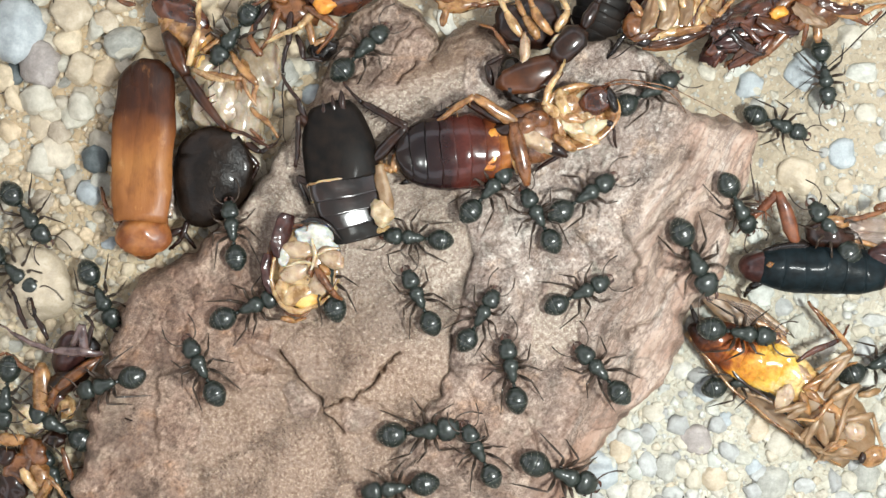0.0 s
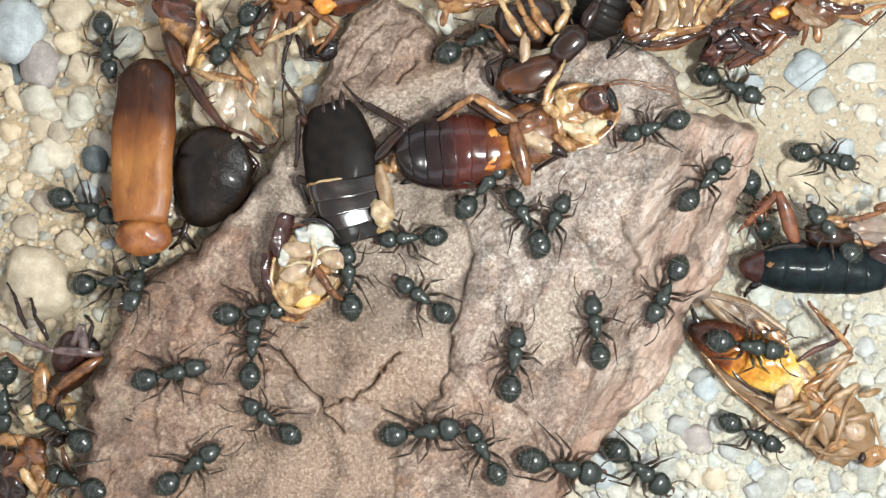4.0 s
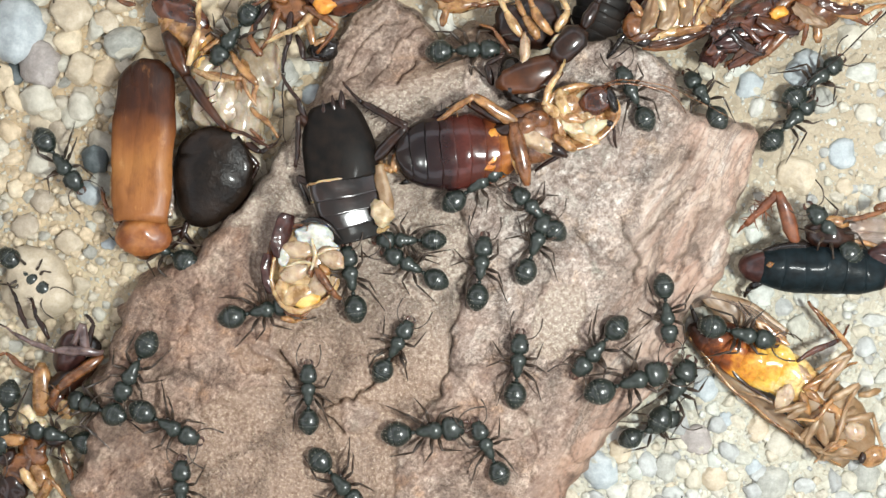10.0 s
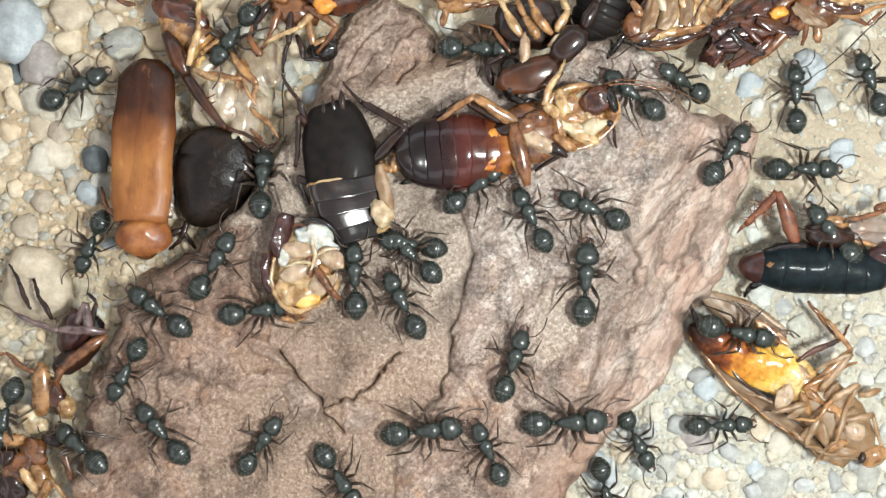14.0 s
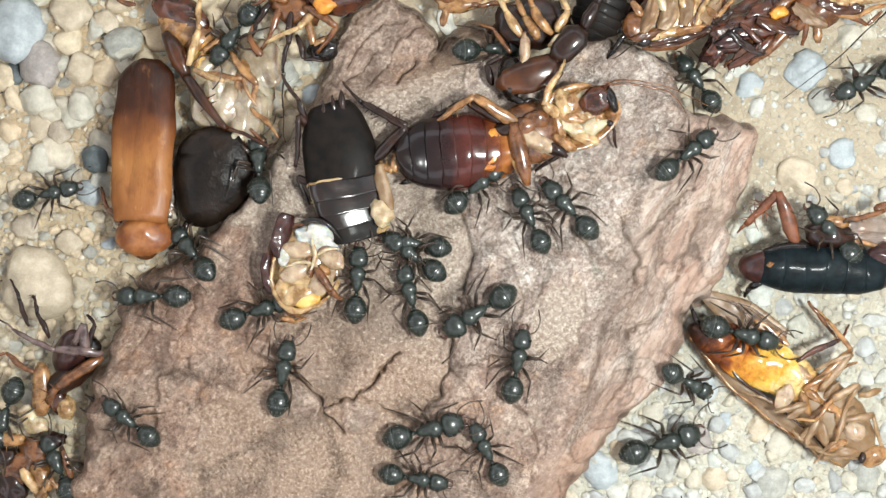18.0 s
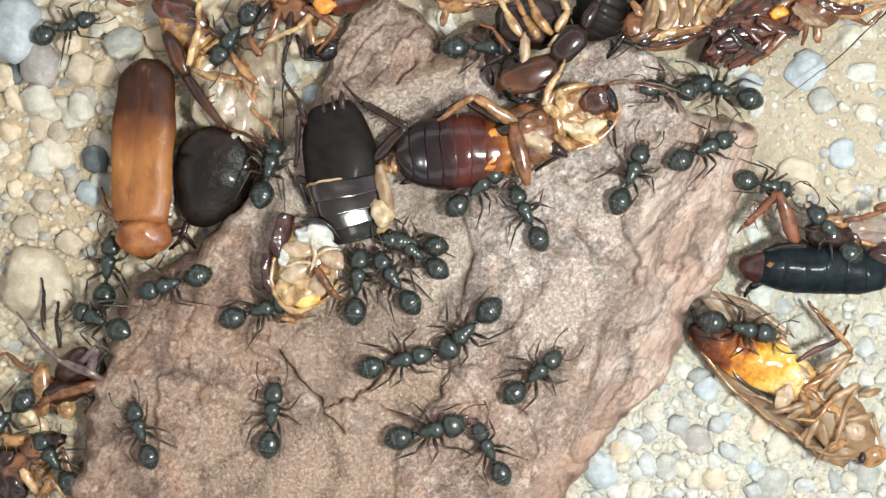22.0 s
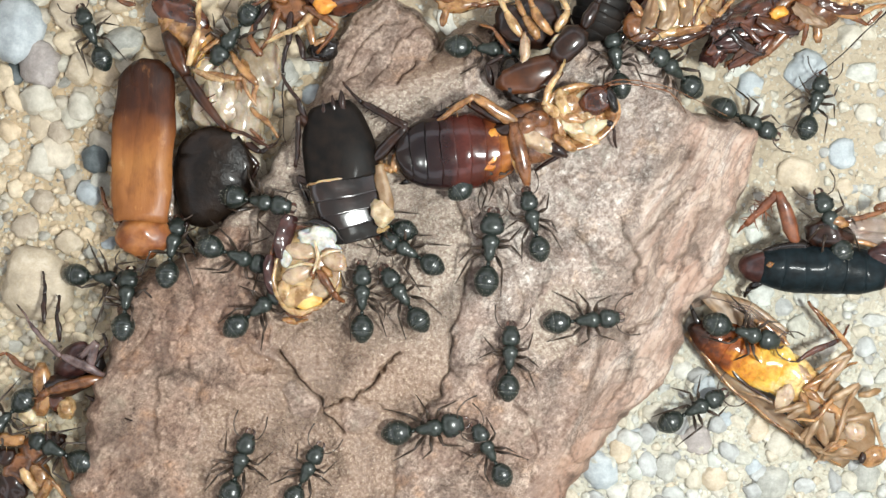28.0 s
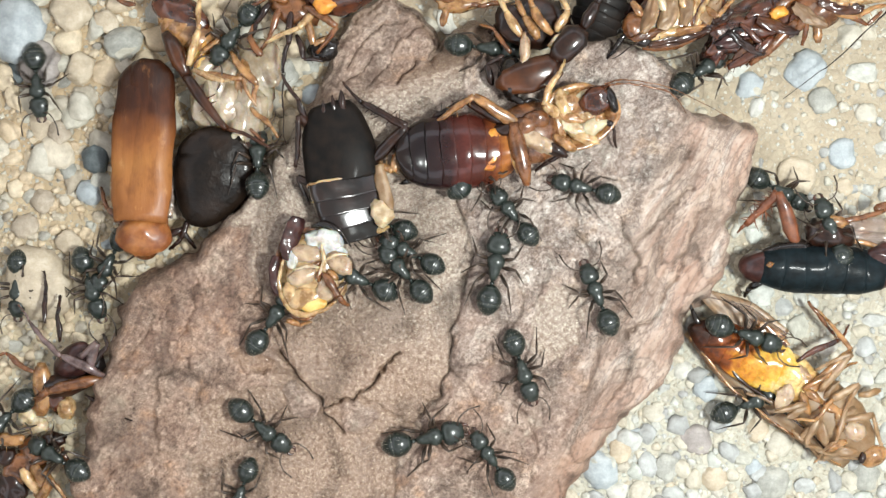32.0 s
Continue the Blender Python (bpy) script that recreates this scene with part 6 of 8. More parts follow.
    part("orange_patch", egg((-14.7, 30.5, 7.2), 1.3, 1.0, .6, 0, None, 2, .3), ORANGE, t)
    part("thorax", egg((-18.9, 30.6, 4.6), 3.6, 2.2, 1.9, -20, None, 7, .25), RUST, t)
    part("dark_plate", egg((-15.4, 25.6, 3.0), 2.0, 1.5, 1.0, 30, None, 9, .3), PITCH, t)
    for k, (pts, r, m) in enumerate((
            ([(-20.2, 30.6, 6.0), (-21.6, 27.0, 6.4), (-23.6, 24.5, 4.6)], .45, RUST), ([(-18.7, 29.9, 6.2), (-19.5, 26.0, 6.2), (-20.3, 22.3, 5.0)], .5, UMBER), ([(-17.0, 29.6, 6.0), (-16.3, 25.7, 5.8), (-13.9, 27.3, 5.0)], .5, AMBER),
            ([(-17.3, 30.6, 6.4), (-13.2, 28.0, 6.6), (-16.0, 24.8, 4.8)], .55, RUST), ([(-21.6, 31.0, 6.0), (-23.4, 28.5, 6.0), (-24.7, 26.3, 4.6)], .5, UMBER), ([(-18.5, 27.2, 5.4), (-17.5, 24.0, 5.0), (-15.1, 23.8, 4.0)], .4, UMBER),
            ([(-19.4, 31.2, 6.6), (-21.9, 31.6, 6.6), (-25.2, 30.0, 5.6)], .5, RUST), ([(-20.0, 22.3, 5.0), (-20.1, 17.1, 6.4), (-19.8, 12.8, 6.6)], .12, UMBER), ([(-15.9, 29.9, 6.0), (-17.9, 27.6, 7.0), (-22.3, 26.0, 6.0)], .5, HONEY))):
        limb(t, pts, r, m, seed=130 + k, spines=8)
    t = thing("dead_cockroach", 1.2, 31.5, 1.0, "amber cockroach remains lying beside the bark", "cockroach")
    part("joint", egg((2.2, 31.4, 5.0), 3.2, 1.5, 1.2, 5, None, 3, .3), AMBER, t)
    limb(t, [(0.4, 30.9, 5.4), (-0.1, 28.3, 5.0)], .5, AMBER, seed=141, spines=4)
    limb(t, [(-1.7, 31.8, 5.4), (4.7, 30.8, 5.8), (8.7, 31.2, 5.0)], .6, RUST, seed=142, spines=6)
    limb(t, [(3.3, 30.4, 5.4), (6.8, 32.0, 5.8), (10.4, 29.9, 6.0)], .45, HONEY, seed=143)


for make in (tan_cockroach, oval_nymph, black_nymph, upturned_cockroach, dark_heap, pale_upturned, red_tangle, side_nymph, yellow_carcass, corner_heap, amber_heap):
    make()
DRAGGED = hollow_shell()
TUGGED = tugged_piece()


# ---- ants ----
# Joints of the legs on the body, feet, and their step groups.
LEGS = [(1.35, 0.50, (0.45, 1.85, 1.35), (2.5, 2.6, -1.15), 0), (0.45, 0.55, (0.05, 1.95, 1.5), (-1.6, 3.3, -1.15), 1), (-0.35, 0.50, (-1.2, 1.75, 1.75), (-4.5, 2.6, -1.15), 0)]


def leg_mesh(knee, foot, side):
    bm = bmesh.new()
    k, f = Vector((knee[0], knee[1] * side, knee[2])), Vector((foot[0], foot[1] * side, foot[2]))
    hip = Vector((0.0, 0.32 * side, -0.42))
    heel = k.lerp(f, .62) + Vector((0, 0, -.12))
    line = [Vector((0, 0, 0)), hip * .6, hip] + curve([hip, hip.lerp(k, .5) + Vector((0, 0, .25)), k], 4)[1:] + curve([k, k.lerp(heel, .5) + Vector((0, 0, .12)), heel], 3)[1:] + curve([heel, heel.lerp(f, .6), f], 3)[1:]
    tube(bm, line, [.28, .30, .17, .18, .23, .26, .26, .24, .20, .16, .13, .13, .15, .15, .14, .115, .09, .075, .07, .06, .055, .05, .05], 8)
    return bm


def antenna_mesh(side):
    bm = bmesh.new()
    elbow = Vector((1.0, 1.4 * side, 0.5))
    line = curve([(0, 0, 0), (.35, .9 * side, .45), elbow], 3) + curve([elbow, elbow + Vector((1.0, .3 * side, -.25)), elbow + Vector((2.3, .2 * side, -.95))], 6)[1:]
    tube(bm, line, [.08, .09, .09, .09, .1, .1, .085] + [.07 + .035 * i / 12 + (.012 if i % 2 else 0) for i in range(len(line) - 7)], 7)
    return bm


def hairs(gaster):
    """Short pale bristles along the hind edges of the plates."""
    bm, rnd = bmesh.new(), random.Random(12)
    for q, w, h in ((.33, 1.5, 1.36), (.57, 1.42, 1.3), (.76, 1.15, 1.05), (.90, .78, .72)):
        c = Vector((-1.75, 0, 1.62)).lerp(Vector((-5.55, 0, 1.42)), q)
        for k in range(9):
            a = math.pi * (.06 + .88 * (k + rnd.uniform(-.3, .3)) / 8)
            p = c + Vector((0, w * math.cos(a), h * math.sin(a) + .1))
            tube(bm, [p, p + Vector((-.3, .14 * math.cos(a), .14 * math.sin(a)))], [.022, .008], 3)
    part("bristle_fringe", bm, BRISTLE, gaster)["kind"] = "stuff"


def build_ant(head_size, label):
    a = new("ant")
    a.empty_display_size = 0.002
    tagged(a, label, "ant", "ants on the bark")
    h = head_size
    # thorax: a humped, narrow-waisted trunk
    trunk = body((-1.25, 0, 1.75), (2.25, 0, 1.95), [(0, .2, .22, -.1), (.06, .44, .42, -.02), (.2, .60, .62, .08), (.36, .72, .70, .12), (.47, .80, .64, .1), (.55, .98, .76, .16), (.7, 1.12, .84, .18), (.84, .98, .72, .1), (.93, .56, .46, .04), (1, .32, .28, 0)], 18)
    part("thorax", trunk, BLACK, a)
    part("petiole", body((-1.15, 0, 1.55), (-1.95, 0, 1.55), [(0, .16, .17, 0), (.2, .2, .2, 0), (.42, .3, .5, .22), (.62, .3, .5, .22), (.8, .2, .22, .02), (1, .15, .16, 0)], 12), BLACK, a)
    # gaster: overlapping plates
    prof = []
    for i, (q0, q1) in enumerate(((0, .34), (.34, .58), (.58, .77), (.77, .91), (.91, 1.0))):
        for f, g in ((0.02, .982), (.12, .995), (.6, 1.0), (.95, 1.0)):
            q = q0 + (q1 - q0) * f
            r = (math.sin(math.pi * min(1, .045 + .93 * q)) ** .62) * (1.0 - .10 * q)
            prof.append((q, 1.66 * r * g, 1.42 * r * g, .12 * math.sin(math.pi * q)))
    part("gaster", body((-1.75, 0, 1.62), (-5.55, 0, 1.42), prof, 22), GASTER, a, "oval black abdomen with pale bands")
    hairs(a.children[-1])
    # head: broad behind, tapering to the jaws
    hd = part("head", body((2.0, 0, 1.9), (4.7, 0, 1.55), [(0, .35 * h, .3, 0), (.05, .84 * h, .58, .02), (.17, 1.12 * h, .82, .06), (.38, 1.18 * h, .9, .1), (.65, 1.02 * h, .8, .06), (.85, .82 * h, .58, 0), (.96, .66 * h, .38, -.04), (1, .5 * h, .22, -.05)], 20), BLACK, a)
    for s in (1, -1):
        part("eye", egg((3.35, 1.0 * h * s, 2.28), .26, .17, .24, 12 * s, u=10, v=7), PITCH, hd)
        jaw = tube(bmesh.new(), curve([(4.5, .42 * h * s, 1.42), (5.05, .46 * h * s, 1.34), (5.4, .1 * s, 1.28)], 4), [.2, .22, .22, .21, .19, .17, .14, .1, .05], 8, .6)
        part("mandible", jaw, JAW, hd)
    for s in (1, -1):
        part("antenna", antenna_mesh(s), LIMB, a, at=(4.1, .45 * h * s, 2.05))
        for x, y, knee, foot, grp in LEGS:
            part("leg", leg_mesh(knee, foot, s), LIMB, a, at=(x, y * s, 1.35))
    return a


# Where each ant is: (scale, lift, rows of seconds, x, y in millimetres, heading in degrees).
def motions():
    base = TUGGED.location.copy()
    walk(TUGGED, [(t, Matrix.Translation(base) @ mm(dx, dy, 0, 0, 0, turn)) for t, dx, dy, turn in ((0, 0, 0, 0), (6, 0, 0, 0), (12, .2, .2, 2), (13, -.6, 1.0, 3), (14, .6, 2.6, 2), (15.5, .2, .6, 0), (18, .1, .2, -2), (20, .4, -1.0, -12), (21.5, .6, -1.2, -20), (25, .5, -.4, -22), (32, .5, -.4, -23))])
    base2 = DRAGGED.location.copy()
    walk(DRAGGED, [(t, Matrix.Translation(base2) @ mm(dx, dy, 0, 0, 0, turn)) for t, dx, dy, turn in ((0, 0, 0, 0), (25, 0, 0, 0), (28, .3, -.2, -1), (30, .8, -.6, -3), (31, 1.2, -.8, -5), (32, 1.0, -.5, -3))])
    minor, major = build_ant(1.1, "glossy black ant worker roaming over the bark"), build_ant(1.28, "large-headed glossy black ant with banded abdomen")
    kinds = [(minor, major)[1 if size > 1.02 else 0] for size, lift, text in TRACKS]
    ants = [src if kinds.index(src) == k else copy_thing(src, Matrix()) for k, src in enumerate(kinds)]
    for k, (size, lift, text) in enumerate(TRACKS):
        v = [[float(q) for q in r.split(",")] for r in text.split()]
        # more rows on long legs of the way, so that the ant keeps to the ground
        for p, q in reversed(list(zip(v, v[1:]))):
            n = int(math.hypot(q[1] - p[1], q[2] - p[2]) // 3.5)
            if n and q[0] - p[0] > 0.08 * (n + 1):
                at = v.index(q)
                v[at:at] = [[u + (w - u) * f / (n + 1) for u, w in zip(p, q)] for f in range(1, n + 1)]
        a = ants[k]
        a.scale = (size,) * 3
        if lift > 1.5:
            a["label"] = "glossy black ant feeding on a dead cockroach"
        rows, t_all = [], [r[0] for r in v]
        # height and slope of the ground under the ant
        height = climb if lift == 0 else surface
        for t, x, y, h in v:
            c, s = math.cos(radians(h)), math.sin(radians(h))
            zf, zb = height(x + 3 * c, y + 3 * s), height(x - 3 * c, y - 3 * s)
            z = 0.5 * height(x, y) + 0.25 * (zf + zb) + lift
            z = max(z, max(zf, zb, height(x, y)) - 1.2 + lift)
            rows.append((t, mm(x, y, z, 0, -0.7 * math.degrees(math.atan2(zf - zb, 6)), h) if abs(zf - zb) < 6 else mm(x, y, z, 0, 0, h)))
        walk(a, [(t, Matrix.Translation(m.translation) @ Euler((0, 0, radians(r[3]))).to_matrix().to_4x4() @ Euler((0, m.to_euler().y if abs(m.to_euler().x) < 1 else 0, 0)).to_matrix().to_4x4()) for (t, m), r in zip(rows, v)])
        # steps follow the way gone
        ts = np.arange(0, 32.01, 0.1)
        xs, ys, hs = (np.interp(ts, t_all, [r[i] for r in v]) for i in (1, 2, 3))
        gone = np.concatenate([[0], np.cumsum(np.hypot(np.diff(xs), np.diff(ys)) + 0.03 * np.abs(np.diff(hs)))]) / size
        rnd = random.Random(k)
        legs = [o for o in a.children if o.name.startswith("leg")]
        feel = [o for o in a.children if o.name.startswith("antenna")]
        for i, leg in enumerate(legs):
            grp = (i % 3 + i // 3) % 2
            side = 1 if leg.location.y > 0 else -1
            rest = rnd.uniform(-14, 14)
            keys = []
            home = leg.location.copy()
            for j, t in enumerate(ts):
                ph = 2 * math.pi * gone[j] / 7.5 + math.pi * grp
                val = (round(rest + 17 * side * math.sin(ph), 1), round(9 * side * max(0, math.cos(ph)), 1))
                nxt = j + 1 < len(ts) and gone[j + 1] - gone[j] > 0.04
                prv = j and gone[j] - gone[j - 1] > 0.04
                if j in (0, len(ts) - 1) or nxt or prv:
                    keys.append((float(t), Matrix.Translation(home) @ pose(0, 0, 0, val[1], 0, -val[0])))
            walk(leg, keys)
        for o in feel:
            home = o.location.copy()
            ph = rnd.uniform(0, 6)
            walk(o, [(float(t), Matrix.Translation(home) @ pose(0, 0, 0, 5 * math.sin(2.1 * t + ph), 6 * math.sin(2.9 * t + 2 * ph), 13 * math.sin(1.7 * t + ph) + 6 * math.sin(4.3 * t))) for t in np.arange(0, 32.1, 0.4)])


TRACKS = [
    (1.03, 0.0, "0,-2.6,-22.8,7 1,-2.6,-22.8,7 2,-2.6,-22.8,7 3,-2.6,-22.8,7 6,-2.0,-22.7,7 7,-2.3,-22.6,6 8,-2.2,-22.6,6 9,-2.0,-22.7,7 10,-2.0,-22.7,7 11,-2.2,-22.7,7 12,-2.1,-22.7,7 13,-2.0,-22.7,7 14,-2.2,-22.7,7 17,-2.0,-22.4,10 18,-2.0,-22.6,14 19,-1.9,-22.6,15 20,-1.9,-22.6,14 21,-1.9,-22.6,15 22,-1.8,-22.7,14 23,-1.9,-22.7,14 24,-1.9,-22.4,9 25,-1.9,-22.4,9 28,-2.0,-22.4,9 29,-1.9,-22.7,7 30,-2.2,-23.5,11 31,-2.1,-23.7,8 32,-2.0,-23.6,13"),
    (0.86, 0.0, "0,4.6,-25.5,117 1,5.1,-25.5,119 2,5.0,-25.4,115 3,5.1,-25.3,118 6,5.2,-25.4,121 7,5.3,-25.1,123 8,5.3,-25.1,123 9,5.7,-25.1,122 10,5.7,-25.1,115 11,5.8,-25.1,116 12,5.8,-25.2,117 13,5.8,-25.3,117 14,5.7,-25.3,115 17,5.3,-25.4,119 18,5.5,-25.3,117 19,5.9,-25.3,117 20,5.8,-25.3,115 21,5.8,-25.3,115 22,5.8,-25.2,117 23,5.8,-25.3,117 24,5.8,-25.4,116 25,5.8,-25.4,116 28,5.9,-25.4,118 29,5.9,-25.9,121 30,5.9,-26.0,125 31,6.0,-26.1,124 32,6.0,-26.1,124"),
    (0.95, 0.6, "0,-14.3,-4.0,104 1,-13.1,-4.2,97 2,-12.4,-4.5,99 3,-11.7,-4.1,93 6,-11.9,-3.6,100 7,-11.7,-3.8,99 8,-11.5,-4.0,96 9,-11.4,-4.0,98 10,-11.4,-4.0,98 11,-11.6,-4.0,98 12,-11.0,-4.2,92 13,-11.0,-4.4,92 14,-11.0,-3.6,92 17,-10.6,-4.0,87 18,-10.7,-4.1,86 19,-11.0,-4.2,87 20,-10.9,-4.1,82 21,-10.8,-4.5,84 22,-10.7,-4.3,85 23,-11.0,-5.5,87 24,-10.2,-6.1,101 25,-10.4,-5.8,109 28,-10.1,-6.5,90 29,-9.7,-6.2,90 30,-9.9,-5.2,117 31,-8.5,-4.1,110 32,-10.4,-3.8,157"),
    (0.95, 0.0, "0,-24.4,-7.4,23 1,-23.7,-7.2,7 2,-23.7,-7.1,4 3,-23.7,-7.5,4 6,-23.5,-8.0,11 7,-23.1,-7.8,11 8,-23.1,-7.9,14 9,-23.1,-7.8,12 10,-23.1,-7.8,12 11,-23.1,-7.7,16 12,-23.1,-7.7,8 13,-23.1,-7.8,11 14,-23.1,-7.7,8 17,-23.0,-7.7,19 18,-23.1,-7.7,18 19,-23.1,-7.7,16 20,-23.0,-7.7,17 21,-23.0,-7.7,17 22,-23.1,-7.7,16 23,-23.1,-7.6,15 24,-23.1,-7.7,17 25,-23.1,-7.7,16 28,-23.2,-7.6,37 29,-22.8,-8.2,27 30,-22.4,-9.2,41 31,-20.7,-8.9,43 32,-21.4,-8.9,56"),
    (0.90, 1.2, "0,5.6,7.1,48 1,5.0,7.1,50 2,5.0,7.1,50 3,5.0,7.5,50 6,4.6,7.7,46 7,4.2,8.2,55 8,4.6,7.9,45 9,4.2,7.9,37 10,4.1,7.9,36 11,4.1,7.9,36 12,4.1,7.9,36 13,4.3,7.6,38 14,4.1,7.8,38 17,4.1,7.7,39 18,4.2,7.8,39 19,4.1,7.7,39 20,4.3,7.7,42 21,4.3,7.7,42 22,4.3,7.5,40 23,3.9,7.8,36 24,3.6,7.6,38 25,3.4,6.4,28 28,4.8,9.3,36 29,4.6,9.1,40 30,4.8,9.3,39 31,4.6,9.8,40 32,4.6,9.6,39"),
    (0.88, 0.0, "0,12.0,3.8,118 1,11.6,3.5,116 2,11.3,3.6,117 3,11.0,3.5,117 6,9.2,4.7,124 7,11.0,4.2,112 8,11.9,4.0,123 9,11.4,3.9,122 10,11.7,4.6,135 11,10.8,3.8,121 12,11.5,4.3,123 13,11.0,3.9,122 14,11.0,3.9,117 17,10.9,3.8,117 18,10.8,3.8,115 19,10.8,3.8,115 20,10.7,3.6,112 21,11.0,3.9,120 22,10.5,4.1,116 23,10.1,3.2,111 24,10.1,3.4,115 25,11.4,3.1,114 28,11.3,3.2,103 29,10.8,3.4,108 30,10.5,4.8,131 31,9.4,4.4,129 32,8.7,4.3,128"),
    (0.86, 0.0, "0,-3.4,1.4,175 1,-3.3,1.4,172 2,-3.6,1.5,179 3,-3.8,1.5,180 6,-4.7,1.1,192 7,-4.1,1.5,188 8,-6.6,0.9,185 9,-3.8,0.9,184 10,-4.3,1.1,180 11,-4.9,0.6,172 12,-4.9,0.4,180 13,-3.8,1.2,168 14,-4.1,0.6,171 17,-3.6,0.8,173 18,-3.6,0.7,171 19,-3.6,0.7,171 20,-3.8,0.7,171 21,-4.0,0.8,172 22,-4.0,0.8,172 23,-4.5,0.8,173 24,-7.7,3.2,164 25,-7.7,3.2,164 28,-7.7,3.2,164 29,-7.7,3.2,164 30,-7.7,3.2,164 31,-7.7,3.2,164 32,-7.7,3.2,164"),
    (0.99, 2.6, "0,37.6,-10.6,-8 1,37.6,-11.0,-8 2,37.7,-10.7,-9 3,38.7,-12.0,-11 6,38.2,-12.4,-8 7,37.5,-11.0,-12 8,37.6,-11.0,-12 9,37.5,-10.8,-10 10,37.6,-10.7,-14 11,37.7,-10.8,-12 12,37.5,-10.6,-11 13,37.5,-10.6,-13 14,37.5,-10.6,-13 17,37.8,-10.8,-13 18,38.0,-10.8,-15 19,38.0,-10.6,-12 20,38.3,-10.4,-14 21,37.8,-10.2,-10 22,37.7,-10.0,-12 23,37.7,-10.2,-10 24,37.7,-10.3,-12 25,37.7,-10.7,-12 28,38.2,-10.6,-17 29,38.3,-10.8,-17 30,38.2,-10.8,-16 31,38.5,-10.7,-22 32,38.5,-10.9,-19"),
    (0.93, 0.0, "0,8.6,-15.6,100 1,8.4,-15.6,103 2,8.2,-15.5,107 3,9.0,-14.3,84 6,8.4,-14.0,82 7,9.4,-13.7,87 8,9.0,-14.3,93 9,8.8,-14.7,94 10,9.3,-14.9,85 11,8.6,-15.1,99 12,9.0,-14.0,70 13,8.3,-14.5,74 14,8.7,-14.3,71 17,8.0,-14.0,107 18,9.3,-14.3,79 19,10.7,-14.9,53 20,11.7,-15.4,38 21,11.1,-15.2,55 22,11.4,-15.8,41 23,11.5,-15.9,45 24,11.1,-15.3,56 25,11.1,-15.6,55 28,8.3,-14.0,87 29,10.3,-14.5,13 30,10.4,-15.3,-20 31,9.9,-14.5,-48 32,9.9,-14.9,-72"),
    (0.95, 0.0, "0,-10.4,25.0,45 1,2.0,24.8,0 2,2.2,25.9,17 3,3.4,26.8,32 6,3.8,24.4,2 7,3.2,25.0,0 8,4.3,25.2,4 9,4.3,25.2,-4 10,3.2,25.0,0 11,5.0,25.6,-6 12,4.6,25.6,-5 13,5.3,25.0,-9 14,4.5,25.2,-4 17,5.9,25.2,5 18,5.9,25.2,5 19,4.6,25.4,0 20,5.3,25.4,0 21,5.3,25.4,0 22,5.0,25.4,0 23,5.3,25.2,-5 24,5.2,25.2,-4 25,5.3,25.2,-5 28,5.3,25.2,-5 29,5.3,25.3,-7 30,5.3,25.2,-5 31,5.0,25.3,-6 32,5.3,25.3,-7"),
    (0.95, 3.2, "0,49.2,2.2,127 1,49.2,2.0,131 2,49.2,2.0,131 3,49.2,2.0,131 6,49.2,2.0,131 7,49.2,2.0,131 8,49.2,2.0,131 9,49.2,2.0,131 10,49.2,2.0,131 11,49.2,2.0,131 12,49.2,2.0,131 13,49.2,2.0,131 14,49.2,2.0,131 17,49.2,2.0,131 18,49.2,2.0,131 19,49.2,2.0,131 20,49.2,2.0,131 21,49.2,2.0,131 22,49.2,2.0,131 23,49.2,2.0,131 24,49.6,1.5,117 25,50.0,2.0,120 28,49.1,2.9,111 29,49.1,2.2,111 30,49.1,2.2,111 31,49.1,2.2,111 32,49.1,2.2,111"),
    (0.95, 1.2, "0,-49.2,-22.7,150 1,-47.6,-22.5,148 2,-47.9,-22.9,148 3,-48.0,-22.5,147 6,-48.1,-22.6,141 7,-48.3,-22.1,140 8,-48.1,-22.7,139 9,-48.1,-23.9,175 10,-49.0,-23.9,165 11,-49.0,-23.8,169 12,-48.5,-23.8,156 13,-47.8,-23.9,156 14,-44.9,-25.1,146 17,-48.8,-27.7,117 18,-49.2,-27.7,113 19,-49.9,-27.2,119 20,-49.6,-27.4,122 21,-49.7,-27.5,114 22,-49.6,-27.2,126 23,-48.8,-27.2,151 24,-48.8,-27.2,151 25,-48.5,-27.2,156 28,-48.8,-25.8,158 29,-48.5,-26.4,165 30,-48.3,-25.9,169 31,-48.7,-27.0,143 32,-48.7,-26.6,153"),
    (1.07, 0.0, "0,14.5,-28.0,-23 1,14.6,-27.3,-15 2,14.0,-27.4,-16 3,14.3,-27.5,-21 6,15.5,-26.3,9 7,15.5,-27.2,0 8,16.8,-23.0,62 9,19.8,-20.4,53 10,23.1,-16.5,18 11,23.5,-14.0,59 11.5,19.2,-18.3,-1 12,14.9,-22.5,-61 13,14.3,-23.7,-77 13.5,14.9,-22.6,-37 14,15.5,-21.6,3 15.5,15.0,-23.6,-45 17,14.5,-25.7,-92 17.5,21.6,-25.8,-37 18,28.3,-25.0,18 19,33.2,-25.5,20 19.5,37.7,-28.2,-26 20,42.3,-30.8,-72 20.7,42.3,-38.6,-90 32,42.3,-38.6,-90"),
